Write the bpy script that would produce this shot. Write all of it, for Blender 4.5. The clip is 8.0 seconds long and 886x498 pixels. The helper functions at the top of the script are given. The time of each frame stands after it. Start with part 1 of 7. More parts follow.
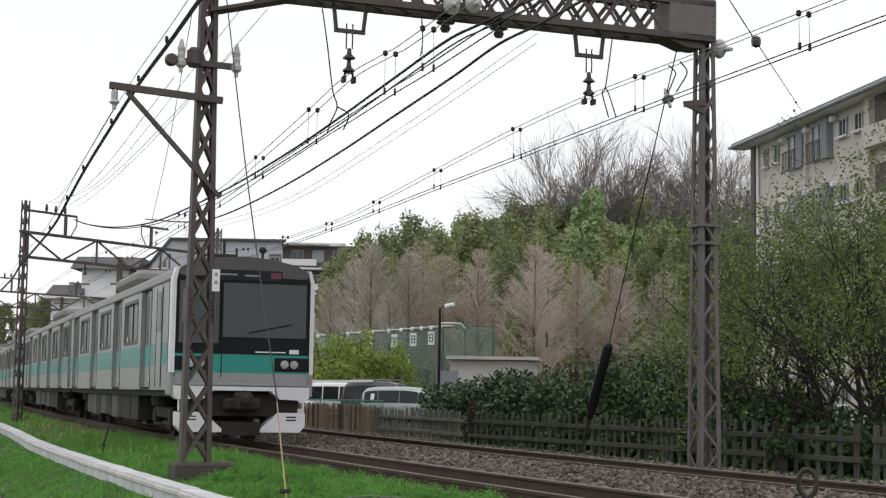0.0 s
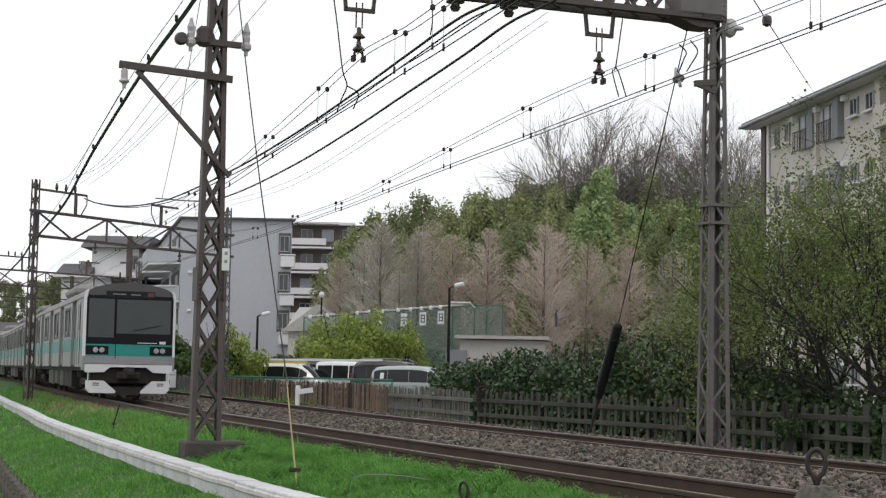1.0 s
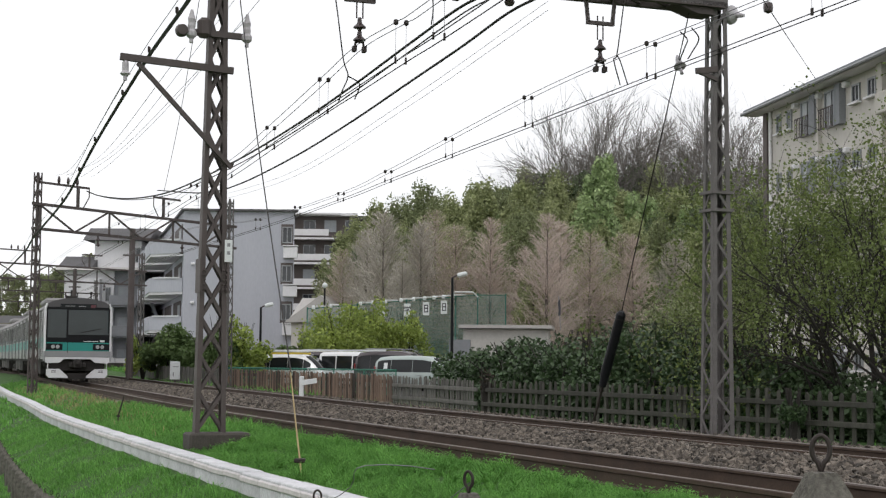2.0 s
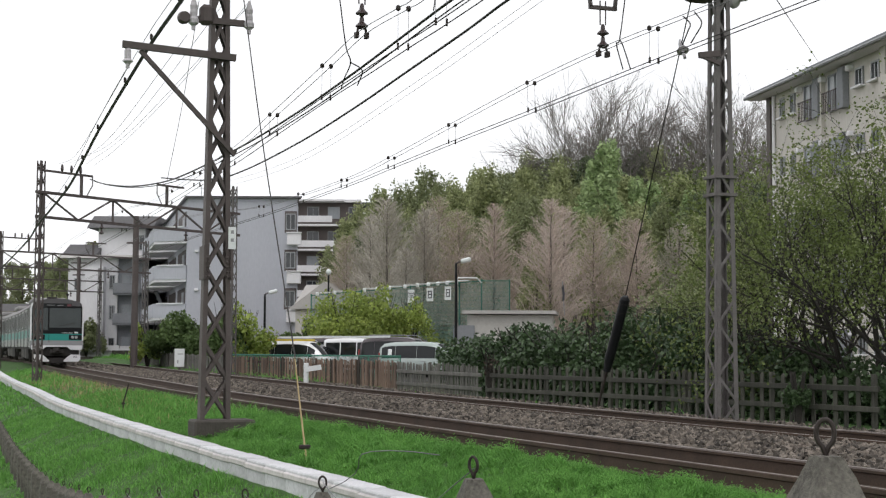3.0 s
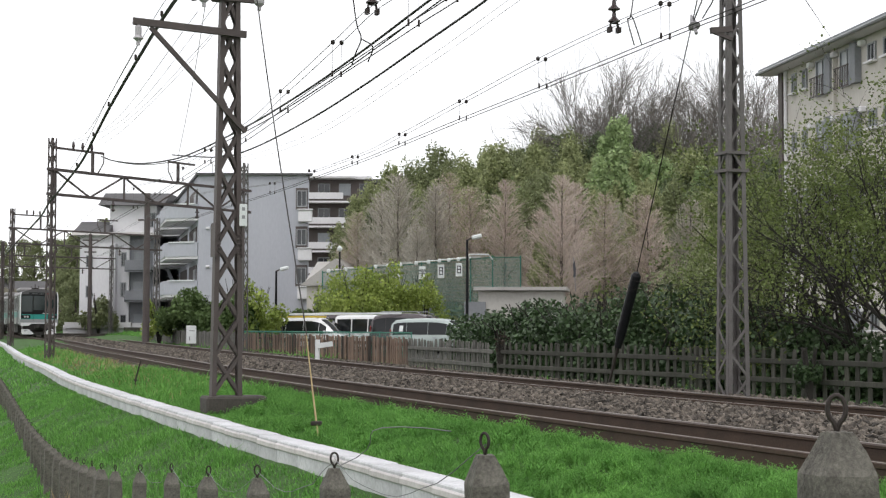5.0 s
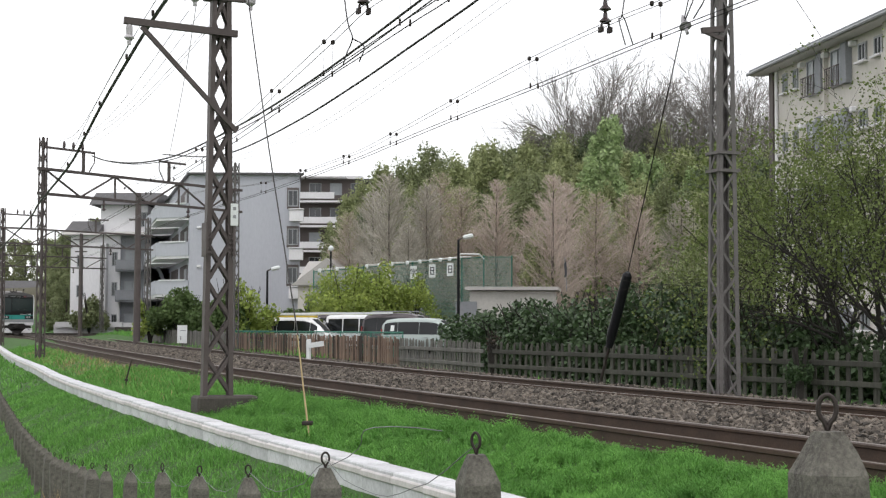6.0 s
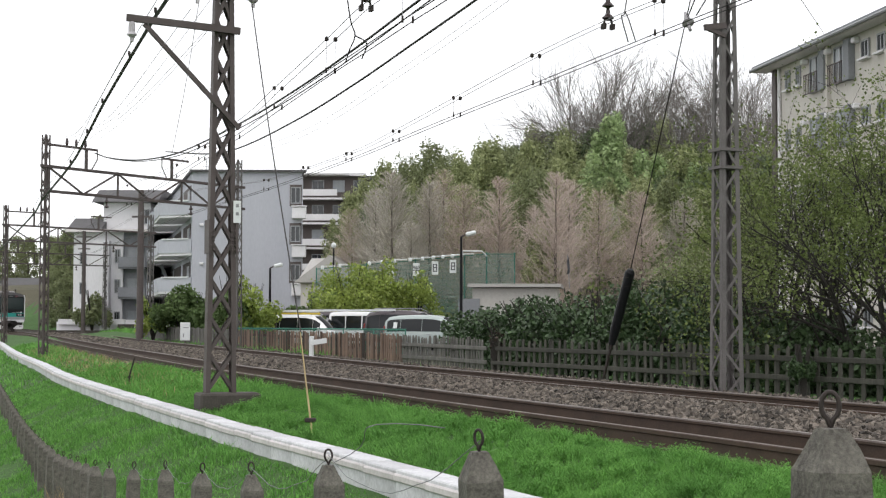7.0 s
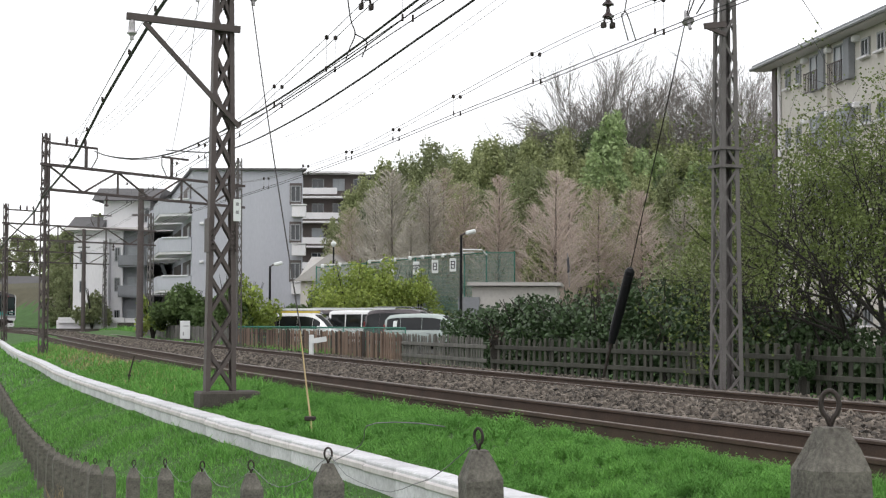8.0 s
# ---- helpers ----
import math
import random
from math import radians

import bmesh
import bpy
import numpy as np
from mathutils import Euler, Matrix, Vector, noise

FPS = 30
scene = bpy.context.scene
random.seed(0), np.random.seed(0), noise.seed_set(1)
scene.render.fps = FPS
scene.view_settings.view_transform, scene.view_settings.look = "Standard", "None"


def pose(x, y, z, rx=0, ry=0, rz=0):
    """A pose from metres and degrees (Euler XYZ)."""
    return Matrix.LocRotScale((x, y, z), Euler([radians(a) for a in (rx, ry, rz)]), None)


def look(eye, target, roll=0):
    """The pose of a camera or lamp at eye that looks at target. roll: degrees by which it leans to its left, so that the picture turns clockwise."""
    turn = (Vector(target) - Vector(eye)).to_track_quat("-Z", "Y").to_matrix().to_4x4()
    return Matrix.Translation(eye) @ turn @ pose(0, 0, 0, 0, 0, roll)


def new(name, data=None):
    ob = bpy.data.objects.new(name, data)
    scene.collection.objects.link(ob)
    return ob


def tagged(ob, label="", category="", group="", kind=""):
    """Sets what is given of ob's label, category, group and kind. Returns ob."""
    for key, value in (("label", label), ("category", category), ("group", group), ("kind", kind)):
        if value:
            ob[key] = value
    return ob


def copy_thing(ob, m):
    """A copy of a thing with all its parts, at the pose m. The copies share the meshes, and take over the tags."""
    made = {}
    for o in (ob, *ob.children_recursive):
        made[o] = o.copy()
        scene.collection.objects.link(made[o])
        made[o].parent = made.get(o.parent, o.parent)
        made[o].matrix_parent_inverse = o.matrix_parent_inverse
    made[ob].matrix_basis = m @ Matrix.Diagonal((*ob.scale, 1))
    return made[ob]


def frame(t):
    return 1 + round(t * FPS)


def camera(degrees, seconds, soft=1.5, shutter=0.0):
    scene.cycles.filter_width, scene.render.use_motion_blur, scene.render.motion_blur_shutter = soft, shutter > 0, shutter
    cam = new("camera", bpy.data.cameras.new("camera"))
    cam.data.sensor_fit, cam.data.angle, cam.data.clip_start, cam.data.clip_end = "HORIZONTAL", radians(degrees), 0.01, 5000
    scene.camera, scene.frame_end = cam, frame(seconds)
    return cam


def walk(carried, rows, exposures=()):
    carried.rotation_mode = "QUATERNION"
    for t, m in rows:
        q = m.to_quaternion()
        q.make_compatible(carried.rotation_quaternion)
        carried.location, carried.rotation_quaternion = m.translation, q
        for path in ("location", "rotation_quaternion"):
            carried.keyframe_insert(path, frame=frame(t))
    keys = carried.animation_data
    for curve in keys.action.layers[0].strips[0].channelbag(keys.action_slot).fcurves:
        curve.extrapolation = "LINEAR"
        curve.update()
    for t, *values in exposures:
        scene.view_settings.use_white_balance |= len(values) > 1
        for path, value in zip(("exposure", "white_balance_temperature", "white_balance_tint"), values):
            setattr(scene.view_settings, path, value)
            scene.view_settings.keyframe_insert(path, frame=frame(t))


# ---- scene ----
EYE = 1.0   # the eye's height above the rail heads, which lie at z = 0
cam = camera(32.08, 8.0, soft=1.25)
# seconds, yaw, pitch, roll
PATH = [
    (0, -0.759, 5.375, 0.932), (0.5, -0.480, 4.970, 0.996), (1, -0.413, 4.603, 1.047), (1.5, -0.351, 4.432, 0.788),
    (3, -0.189, 3.696, 0.260), (3.5, 0.024, 3.468, -0.018), (4, 0.285, 3.111, -0.023), (4.5, 0.376, 2.845, 0.134),
    (6, -0.107, 2.814, 0.191), (6.5, -0.069, 2.841, 0.228), (7, -0.005, 2.703, 0.166), (7.5, -0.007, 2.549, 0.150),
    (8, -0.008, 2.649, 0.200)]


def aim(yaw, pitch, roll):
    return pose(0, 0, EYE, 90 + pitch, 0, yaw) @ pose(0, 0, 0, 0, 0, roll)


walk(cam, [(t, aim(*a)) for t, *a in PATH], [(0.0, -0.40), (1.5, -0.36), (3.0, -0.27), (4.5, -0.15), (6.0, -0.06), (8.0, -0.05)])

# ---- light: a bright overcast spring day ----
world = bpy.data.worlds.new("overcast_sky")
scene.world = world
world.use_nodes = True
wt = world.node_tree
sky = wt.nodes.new("ShaderNodeTexSky")
sky.sky_type, sky.sun_disc = "NISHITA", False
sky.sun_elevation, sky.sun_rotation = radians(52), radians(200)
veil = wt.nodes.new("ShaderNodeMixRGB")
veil.inputs[0].default_value = 0.93
veil.inputs[2].default_value = (10.7, 10.7, 10.9, 1)
wt.links.new(sky.outputs[0], veil.inputs[1])
bgn = wt.nodes["Background"]
wt.links.new(veil.outputs[0], bgn.inputs[0])
bgn.inputs[1].default_value = 0.13
sun_data = bpy.data.lights.new("sun", "SUN")
sun_data.energy, sun_data.angle, sun_data.color = 0.6, radians(25), (1, 0.97, 0.92)
sun = new("sun", sun_data)
sun.matrix_world = look((0, 0, 60), (0 + 14, 38, 0))


# ---- materials ----
def mat(name, a, b=None, rough=0.7, metal=0.0, big=1.5, fine=40.0, bump=0.2, depth=0.01, rand=0.0, spec=0.5, dark=0.0, trans=0.0, island=0.0, streak=None):
    """A worn surface: two colours over a large and a fine noise, with fine relief. rand: variation from object to object."""
    m = bpy.data.materials.new(name)
    m.use_nodes = True
    n, l = m.node_tree.nodes, m.node_tree.links
    p = n["Principled BSDF"]
    b = b or tuple(c * 0.7 for c in a)
    co = n.new("ShaderNodeTexCoord")
    src = co.outputs["Object"]
    if streak:
        mp = n.new("ShaderNodeMapping")
        mp.inputs["Scale"].default_value = streak
        l.new(src, mp.inputs[0])
        src = mp.outputs[0]
    n1, n2 = n.new("ShaderNodeTexNoise"), n.new("ShaderNodeTexNoise")
    for node, sc in ((n1, big), (n2, fine)):
        node.inputs["Scale"].default_value, node.inputs["Detail"].default_value = sc, 5
        node.inputs["Roughness"].default_value = 0.65
        l.new(src, node.inputs["Vector"])
    add = n.new("ShaderNodeMath")
    add.operation = "ADD"
    l.new(n1.outputs[0], add.inputs[0])
    l.new(n2.outputs[0], add.inputs[1])
    mr = n.new("ShaderNodeMapRange")
    mr.inputs["From Min"].default_value, mr.inputs["From Max"].default_value = 0.72, 1.28
    l.new(add.outputs[0], mr.inputs[0])
    mix = n.new("ShaderNodeMixRGB")
    mix.inputs[1].default_value, mix.inputs[2].default_value = (*a, 1), (*b, 1)
    l.new(mr.outputs[0], mix.inputs[0])
    out = mix.outputs[0]
    if rand or island:
        if rand:
            oi = n.new("ShaderNodeObjectInfo")
            r = oi.outputs["Random"]
        else:
            oi = n.new("ShaderNodeNewGeometry")
            r = oi.outputs["Random Per Island"]
        k = rand or island
        m2 = n.new("ShaderNodeMapRange")
        m2.inputs["To Min"].default_value, m2.inputs["To Max"].default_value = 1 - k, 1 + k
        l.new(r, m2.inputs[0])
        hs = n.new("ShaderNodeHueSaturation")
        l.new(m2.outputs[0], hs.inputs["Value"])
        l.new(out, hs.inputs["Color"])
        out = hs.outputs[0]
    l.new(out, p.inputs["Base Color"])
    p.inputs["Roughness"].default_value, p.inputs["Metallic"].default_value = rough, metal
    p.inputs["Specular IOR Level"].default_value = spec
    if bump:
        bn = n.new("ShaderNodeBump")
        bn.inputs["Strength"].default_value, bn.inputs["Distance"].default_value = bump, depth
        l.new(n2.outputs[0], bn.inputs["Height"])
        l.new(bn.outputs[0], p.inputs["Normal"])
    if trans:
        tr = n.new("ShaderNodeBsdfTranslucent")
        l.new(out, tr.inputs["Color"])
        ms = n.new("ShaderNodeMixShader")
        ms.inputs[0].default_value = trans
        l.new(p.outputs[0], ms.inputs[1])
        l.new(tr.outputs[0], ms.inputs[2])
        l.new(ms.outputs[0], n["Material Output"].inputs[0])
    return m


FOREST = mat("leafy_forest_floor", (0.10, 0.085, 0.05), (0.05, 0.05, 0.025), 0.95, big=0.5, fine=9, bump=0.8, depth=0.05)
GRASS_SOIL = mat("grass_ground", (0.062, 0.15, 0.028), (0.032, 0.075, 0.014), 0.95, big=0.6, fine=18, bump=0.8, depth=0.05)
GRASS = mat("grass_blades", (0.205, 0.435, 0.10), (0.095, 0.24, 0.052), 0.75, big=1.3, fine=5, bump=0, island=0.28, trans=0.35, spec=0.2)
DRY = mat("dry_grass", (0.42, 0.33, 0.17), (0.25, 0.18, 0.09), 0.9, bump=0, island=0.3)
BALLAST = mat("ballast_bed", (0.10, 0.085, 0.07), (0.045, 0.037, 0.03), 0.95, big=3, fine=30, bump=1, depth=0.05)
STONE = mat("ballast_stone", (0.175, 0.15, 0.125), (0.055, 0.045, 0.037), 0.92, big=4, fine=60, bump=0.3, island=0.75)
RAIL = mat("rusty_rail", (0.078, 0.048, 0.032), (0.036, 0.023, 0.015), 0.8, 0.1, big=2, fine=50, bump=0.3)
HEAD = mat("worn_rail_head", (0.27, 0.235, 0.22), (0.17, 0.14, 0.12), 0.5, 0.6, big=2, fine=30, bump=0.05)
SLEEPER = mat("concrete_sleeper", (0.30, 0.28, 0.26), (0.18, 0.16, 0.14), 0.9)
WHITEWALL = mat("whitewashed_concrete", (0.66, 0.66, 0.68), (0.44, 0.44, 0.455), 0.85, big=2.2, fine=25, bump=0.3, rand=0.10)
COPING = mat("stained_white_coping", (0.66, 0.62, 0.62), (0.48, 0.45, 0.44), 0.88, big=2.5, fine=30, bump=0.4, rand=0.09)
CONCRETE = mat("weathered_concrete", (0.20, 0.185, 0.16), (0.055, 0.05, 0.043), 0.92, big=16, fine=110, bump=0.9, depth=0.004)
DARKCONC = mat("dark_concrete", (0.085, 0.075, 0.065), (0.04, 0.035, 0.03), 0.92, big=3, fine=50, bump=0.5)
MAST = mat("brown_painted_steel", (0.105, 0.085, 0.082), (0.065, 0.05, 0.047), 0.6, 0.1, big=3, fine=60, bump=0.15)
MASTGREY = mat("grey_painted_steel", (0.165, 0.152, 0.148), (0.098, 0.088, 0.085), 0.6, 0.2, big=3, fine=60, bump=0.15)
BEAM = mat("grey_box_plate", (0.17, 0.155, 0.155), (0.125, 0.11, 0.11), 0.6, 0.1, big=3, fine=40, bump=0.1)
WIRE = mat("dark_copper_wire", (0.05, 0.045, 0.045), (0.03, 0.028, 0.028), 0.6, 0.4, bump=0)
THINWIRE = mat("grey_steel_wire", (0.22, 0.22, 0.23), (0.14, 0.14, 0.15), 0.5, 0.5, bump=0)
INSUL = mat("brown_porcelain", (0.075, 0.055, 0.055), (0.05, 0.035, 0.035), 0.25, bump=0)
INSULW = mat("white_porcelain", (0.55, 0.53, 0.55), (0.38, 0.35, 0.37), 0.3, bump=0)
IRON = mat("rusted_iron", (0.05, 0.038, 0.034), (0.03, 0.022, 0.02), 0.7, 0.3, bump=0.2)
YELLOW = mat("faded_yellow_guard", (0.44, 0.34, 0.17), (0.30, 0.22, 0.11), 0.7, big=6)
SIGNW = mat("white_sign_enamel", (0.78, 0.8, 0.8), (0.66, 0.68, 0.68), 0.5, bump=0)
BARS = mat("dark_print", (0.06, 0.06, 0.07), (0.04, 0.04, 0.05), 0.6, bump=0)


# ---- mesh building ----
class Build:
    """Collects vertices and faces of one mesh."""

    def __init__(self):
        self.v, self.f = [], []

    def add(self, verts, faces):
        k = len(self.v)
        self.v += [tuple(p) for p in verts]
        self.f += [tuple(i + k for i in q) for q in faces]
        return self

    def box(self, c, size, m=None, bevel=0.0):
        x, y, z = (s / 2 for s in size)
        m = m or Matrix.Identity(4)
        c = Vector(c)
        if bevel <= 0:
            pts = [Vector((sx * x, sy * y, sz * z)) for sx in (-1, 1) for sy in (-1, 1) for sz in (-1, 1)]
            fs = [(0, 1, 3, 2), (4, 6, 7, 5), (0, 4, 5, 1), (2, 3, 7, 6), (0, 2, 6, 4), (1, 5, 7, 3)]
            return self.add([c + (m @ p) for p in pts], fs)
        b = min(bevel, x * 0.9, y * 0.9, z * 0.9)
        bm = bmesh.new()
        bmesh.ops.create_cube(bm, size=1)
        for v in bm.verts:
            v.co = Vector((v.co.x * 2 * x, v.co.y * 2 * y, v.co.z * 2 * z))
        bmesh.ops.bevel(bm, geom=list(bm.edges), offset=b, segments=1, affect="EDGES")
        bm.verts.index_update()
        self.add([c + (m @ v.co) for v in bm.verts], [[v.index for v in f.verts] for f in bm.faces])
        bm.free()
        return self

    def bar(self, p, q, w, h, up=(0, 0, 1)):
        """A rectangular bar from p to q, w wide and h deep (towards up)."""
        p, q = Vector(p), Vector(q)
        d = (q - p).normalized()
        up = Vector(up)
        if abs(d.dot(up)) > 0.98:
            up = Vector((1, 0, 0))
        s = d.cross(up).normalized() * (w / 2)
        u = s.cross(d).normalized() * (h / 2)
        pts = [e + a * s + b * u for e in (p, q) for a, b in ((-1, -1), (1, -1), (1, 1), (-1, 1))]
        return self.add(pts, [(0, 1, 2, 3), (7, 6, 5, 4), (0, 4, 5, 1), (1, 5, 6, 2), (2, 6, 7, 3), (3, 7, 4, 0)])

    def tube(self, pts, r, sides=6, cap=True):
        pts = [Vector(p) for p in pts]
        rs = r if isinstance(r, (list, tuple)) else [r] * len(pts)
        k = len(self.v)
        prev = None
        for i, p in enumerate(pts):
            d = (pts[min(i + 1, len(pts) - 1)] - pts[max(i - 1, 0)]).normalized()
            if prev is None:
                a = d.orthogonal().normalized()
            else:
                a = (prev - d * prev.dot(d)).normalized()
            prev = a
            b = d.cross(a)
            for j in range(sides):
                t = 2 * math.pi * j / sides
                self.v.append(tuple(p + (a * math.cos(t) + b * math.sin(t)) * rs[i]))
        for i in range(len(pts) - 1):
            for j in range(sides):
                a, b = k + i * sides + j, k + i * sides + (j + 1) % sides
                self.f.append((a, b, b + sides, a + sides))
        if cap:
            self.f.append(tuple(k + j for j in reversed(range(sides))))
            self.f.append(tuple(k + (len(pts) - 1) * sides + j for j in range(sides)))
        return self

    def lathe(self, prof, m=None, sides=12):
        """prof: (radius, z) rows turned round z, then placed by m."""
        m = m or Matrix.Identity(4)
        k = len(self.v)
        for r, z in prof:
            for j in range(sides):
                t = 2 * math.pi * j / sides
                self.v.append(tuple(m @ Vector((r * math.cos(t), r * math.sin(t), z))))
        for i in range(len(prof) - 1):
            for j in range(sides):
                a, b = k + i * sides + j, k + i * sides + (j + 1) % sides
                self.f.append((a, b, b + sides, a + sides))
        self.f.append(tuple(k + j for j in reversed(range(sides))))
        self.f.append(tuple(k + (len(prof) - 1) * sides + j for j in range(sides)))
        return self

    def prism(self, poly, a, b, m=None):
        """The outline poly in (y, z), pushed from x = a to x = b."""
        m = m or Matrix.Identity(4)
        n = len(poly)
        pts = [m @ Vector((x, y, z)) for x in (a, b) for y, z in poly]
        fs = [tuple(reversed(range(n))), tuple(range(n, 2 * n))]
        fs += [(i, (i + 1) % n, (i + 1) % n + n, i + n) for i in range(n)]
        return self.add(pts, fs)

    def mesh(self, name, material, smooth=False):
        me = bpy.data.meshes.new(name)
        me.from_pydata(self.v, [], self.f)
        me.materials.append(material)
        if smooth:
            me.polygons.foreach_set("use_smooth", [True] * len(me.polygons))
        me.update()
        return me


def part(name, b, material, parent=None, label="", smooth=False, at=None):
    ob = new(name, b.mesh(name, material, smooth))
    if parent is not None:
        ob.parent = parent
    if at is not None:
        ob.matrix_basis = at
    if label:
        tagged(ob, label)
    return ob


def thing(name, m, label, category, group="", kind=""):
    ob = new(name)
    ob.empty_display_size = 0.2
    ob.matrix_basis = m
    return tagged(ob, label, category, group, kind)


# ---- the line of the near track: the plan of its centre ----
NODES = [(10.06, -5.62), (6.76, 3.29), (5.02, 7.98), (3.15, 13.03), (-0.4, 22.04), (-5.39, 35.72), (-9.19, 47.49), (-14.98, 65.34), (-28.62, 109.18), (-41.2, 145.86), (-56.2, 187.33), (-74.0, 228.8), (-98, 268.84)]


def spline(nodes, step=0.5):
    out = []
    for i in range(1, len(nodes) - 2):
        p0, p1, p2, p3 = (Vector(n) for n in nodes[i - 1:i + 3])
        n = max(2, int((p2 - p1).length / step))
        for j in range(n):
            t = j / n
            out.append(0.5 * (2 * p1 + (p2 - p0) * t + (2 * p0 - 5 * p1 + 4 * p2 - p3) * t * t + (3 * p1 - p0 - 3 * p2 + p3) * t ** 3))
    out.append(Vector(nodes[-2]))
    return out


LINE = spline(NODES)
ARC = [0.0]
for p, q in zip(LINE, LINE[1:]):
    ARC.append(ARC[-1] + (q - p).length)
ARC_NP, LX, LY = np.array(ARC), np.array([p.x for p in LINE]), np.array([p.y for p in LINE])


def on_line(s, n=0.0, z=0.0):
    """The place s metres along the near track and n metres to its far side."""
    def c(u):
        return np.array((np.interp(u, ARC_NP, LX), np.interp(u, ARC_NP, LY)))
    d = c(s + 0.6) - c(s - 0.6)
    d /= np.hypot(*d)
    p = c(s) + n * np.array((d[1], -d[0]))
    if s < ARC[0]:
        p = p + d * (s - ARC[0])
    if s > ARC[-1]:
        p = p + d * (s - ARC[-1])
    return Vector((p[0], p[1], z))


def heading(s):
    d = on_line(s + 0.5) - on_line(s - 0.5)
    return math.degrees(math.atan2(d.y, d.x))


def arc_of(y):
    return float(np.interp(y, LY, ARC_NP))


def s_n(x, y):
    i = int(np.argmin((LX - x) ** 2 + (LY - y) ** 2))
    j = max(1, min(len(LX) - 2, i))
    d = Vector((LX[j + 1] - LX[j - 1], LY[j + 1] - LY[j - 1])).normalized()
    w = Vector((x - LX[i], y - LY[i]))
    return ARC[i] + w.dot(d), w.x * d.y - w.y * d.x


SPACING = 3.7
S_END = ARC[-1]


# ---- ground ----
def ramp(x, pts):
    return float(np.interp(x, [p[0] for p in pts], [p[1] for p in pts]))


def sstep(x, a, b):
    t = min(1, max(0, (x - a) / (b - a)))
    return t * t * (3 - 2 * t)


FENCE_FOOT = [(-8.58, 0.1), (1.43, 0.05), (4.15, -0.15), (7.15, -0.5), (10.01, -0.8), (12.87, -1.15), (18.59, -1.45), (28.6, -1.35), (57.2, -1.2), (114.4, -1.0), (286.0, -0.8)]


def ground_z(x, y):
    s, n = s_n(x, y)
    foot = ramp(y, FENCE_FOOT)
    z = ramp(n, [(-63.3, foot - 0.4), (-12.66, foot - 0.35), (-6.54, foot - 0.12), (-5.27, foot), (-3.53, -0.62), (-3.38, -0.58), (-2.85, -0.40), (-1.85, -0.20), (-1.2, -0.15), (-0.8, -0.185), (-0.67, -0.2), (-0.5, -0.26),
                 (5.27, -0.26), (6.28, -0.25), (6.49, -0.25), (6.75, -0.21), (7.6, -0.34), (12.66, -0.5), (422.0, -0.5)])
    hill = 12.0 * sstep(y - 0.17 * x, 88, 168) * sstep(x, -34, 14)
    hill += 5.0 * sstep(y, 172, 270) * sstep(-x, 0, 60)
    if x < -20:
        hill += 3.2 * sstep(n, 5.8, 11.6) * sstep(y, 147, 166)
    bump = 0.03 * noise.noise((x * 0.9, y * 0.9, 0)) + (0.04 if -2.6 < n < -0.9 else 0.015) * noise.noise((x * 2.2, y * 2.2, 4))
    if -0.75 < n < 5.1:
        bump = 0
    return z + hill + bump


def ground_sheet():
    xs = sorted(set([round(v, 2) for v in np.concatenate([np.arange(-1500, -60, 120), np.arange(-60, -16, 2.0), np.arange(-16, 8, 0.22), np.arange(8, 60, 2.0), np.arange(60, 1500, 120)])]))
    ys = sorted(set([round(v, 2) for v in np.concatenate([np.arange(-900, -8, 80), np.arange(-8, 0, 1.0), np.arange(0, 46, 0.28), np.arange(46, 290, 3.2), np.arange(290, 2600, 150)])]))
    b = Build()
    w = len(xs)
    for y in ys:
        for x in xs:
            b.v.append((x, y, ground_z(x, y)))
    for j in range(len(ys) - 1):
        for i in range(w - 1):
            k = j * w + i
            b.f.append((k, k + 1, k + w + 1, k + w))
    g = part("ground", b, GRASS_SOIL, smooth=True)
    g.data.materials.append(FOREST)
    for f in g.data.polygons:
        c = f.center
        if (c.y > 48 and s_n(c.x, c.y)[1] > 9) or c.y > 215:
            f.material_index = 1
    return tagged(g, "grassy embankment and open ground beside the railway", "ground", kind="structure")


def sweep(b, prof, n, s0, s1, step, closed=True):
    """Sweep an outline of (n, z) along the near track."""
    ss = np.arange(s0, s1 + step * 0.5, step)
    k0, m = len(b.v), len(prof)
    for s in ss:
        for dn, z in prof:
            b.v.append(tuple(on_line(s, n + dn, z)))
    for i in range(len(ss) - 1):
        for j in range(m if closed else m - 1):
            a, c = k0 + i * m + j, k0 + i * m + (j + 1) % m
            b.f.append((a, c, c + m, a + m))
    return b


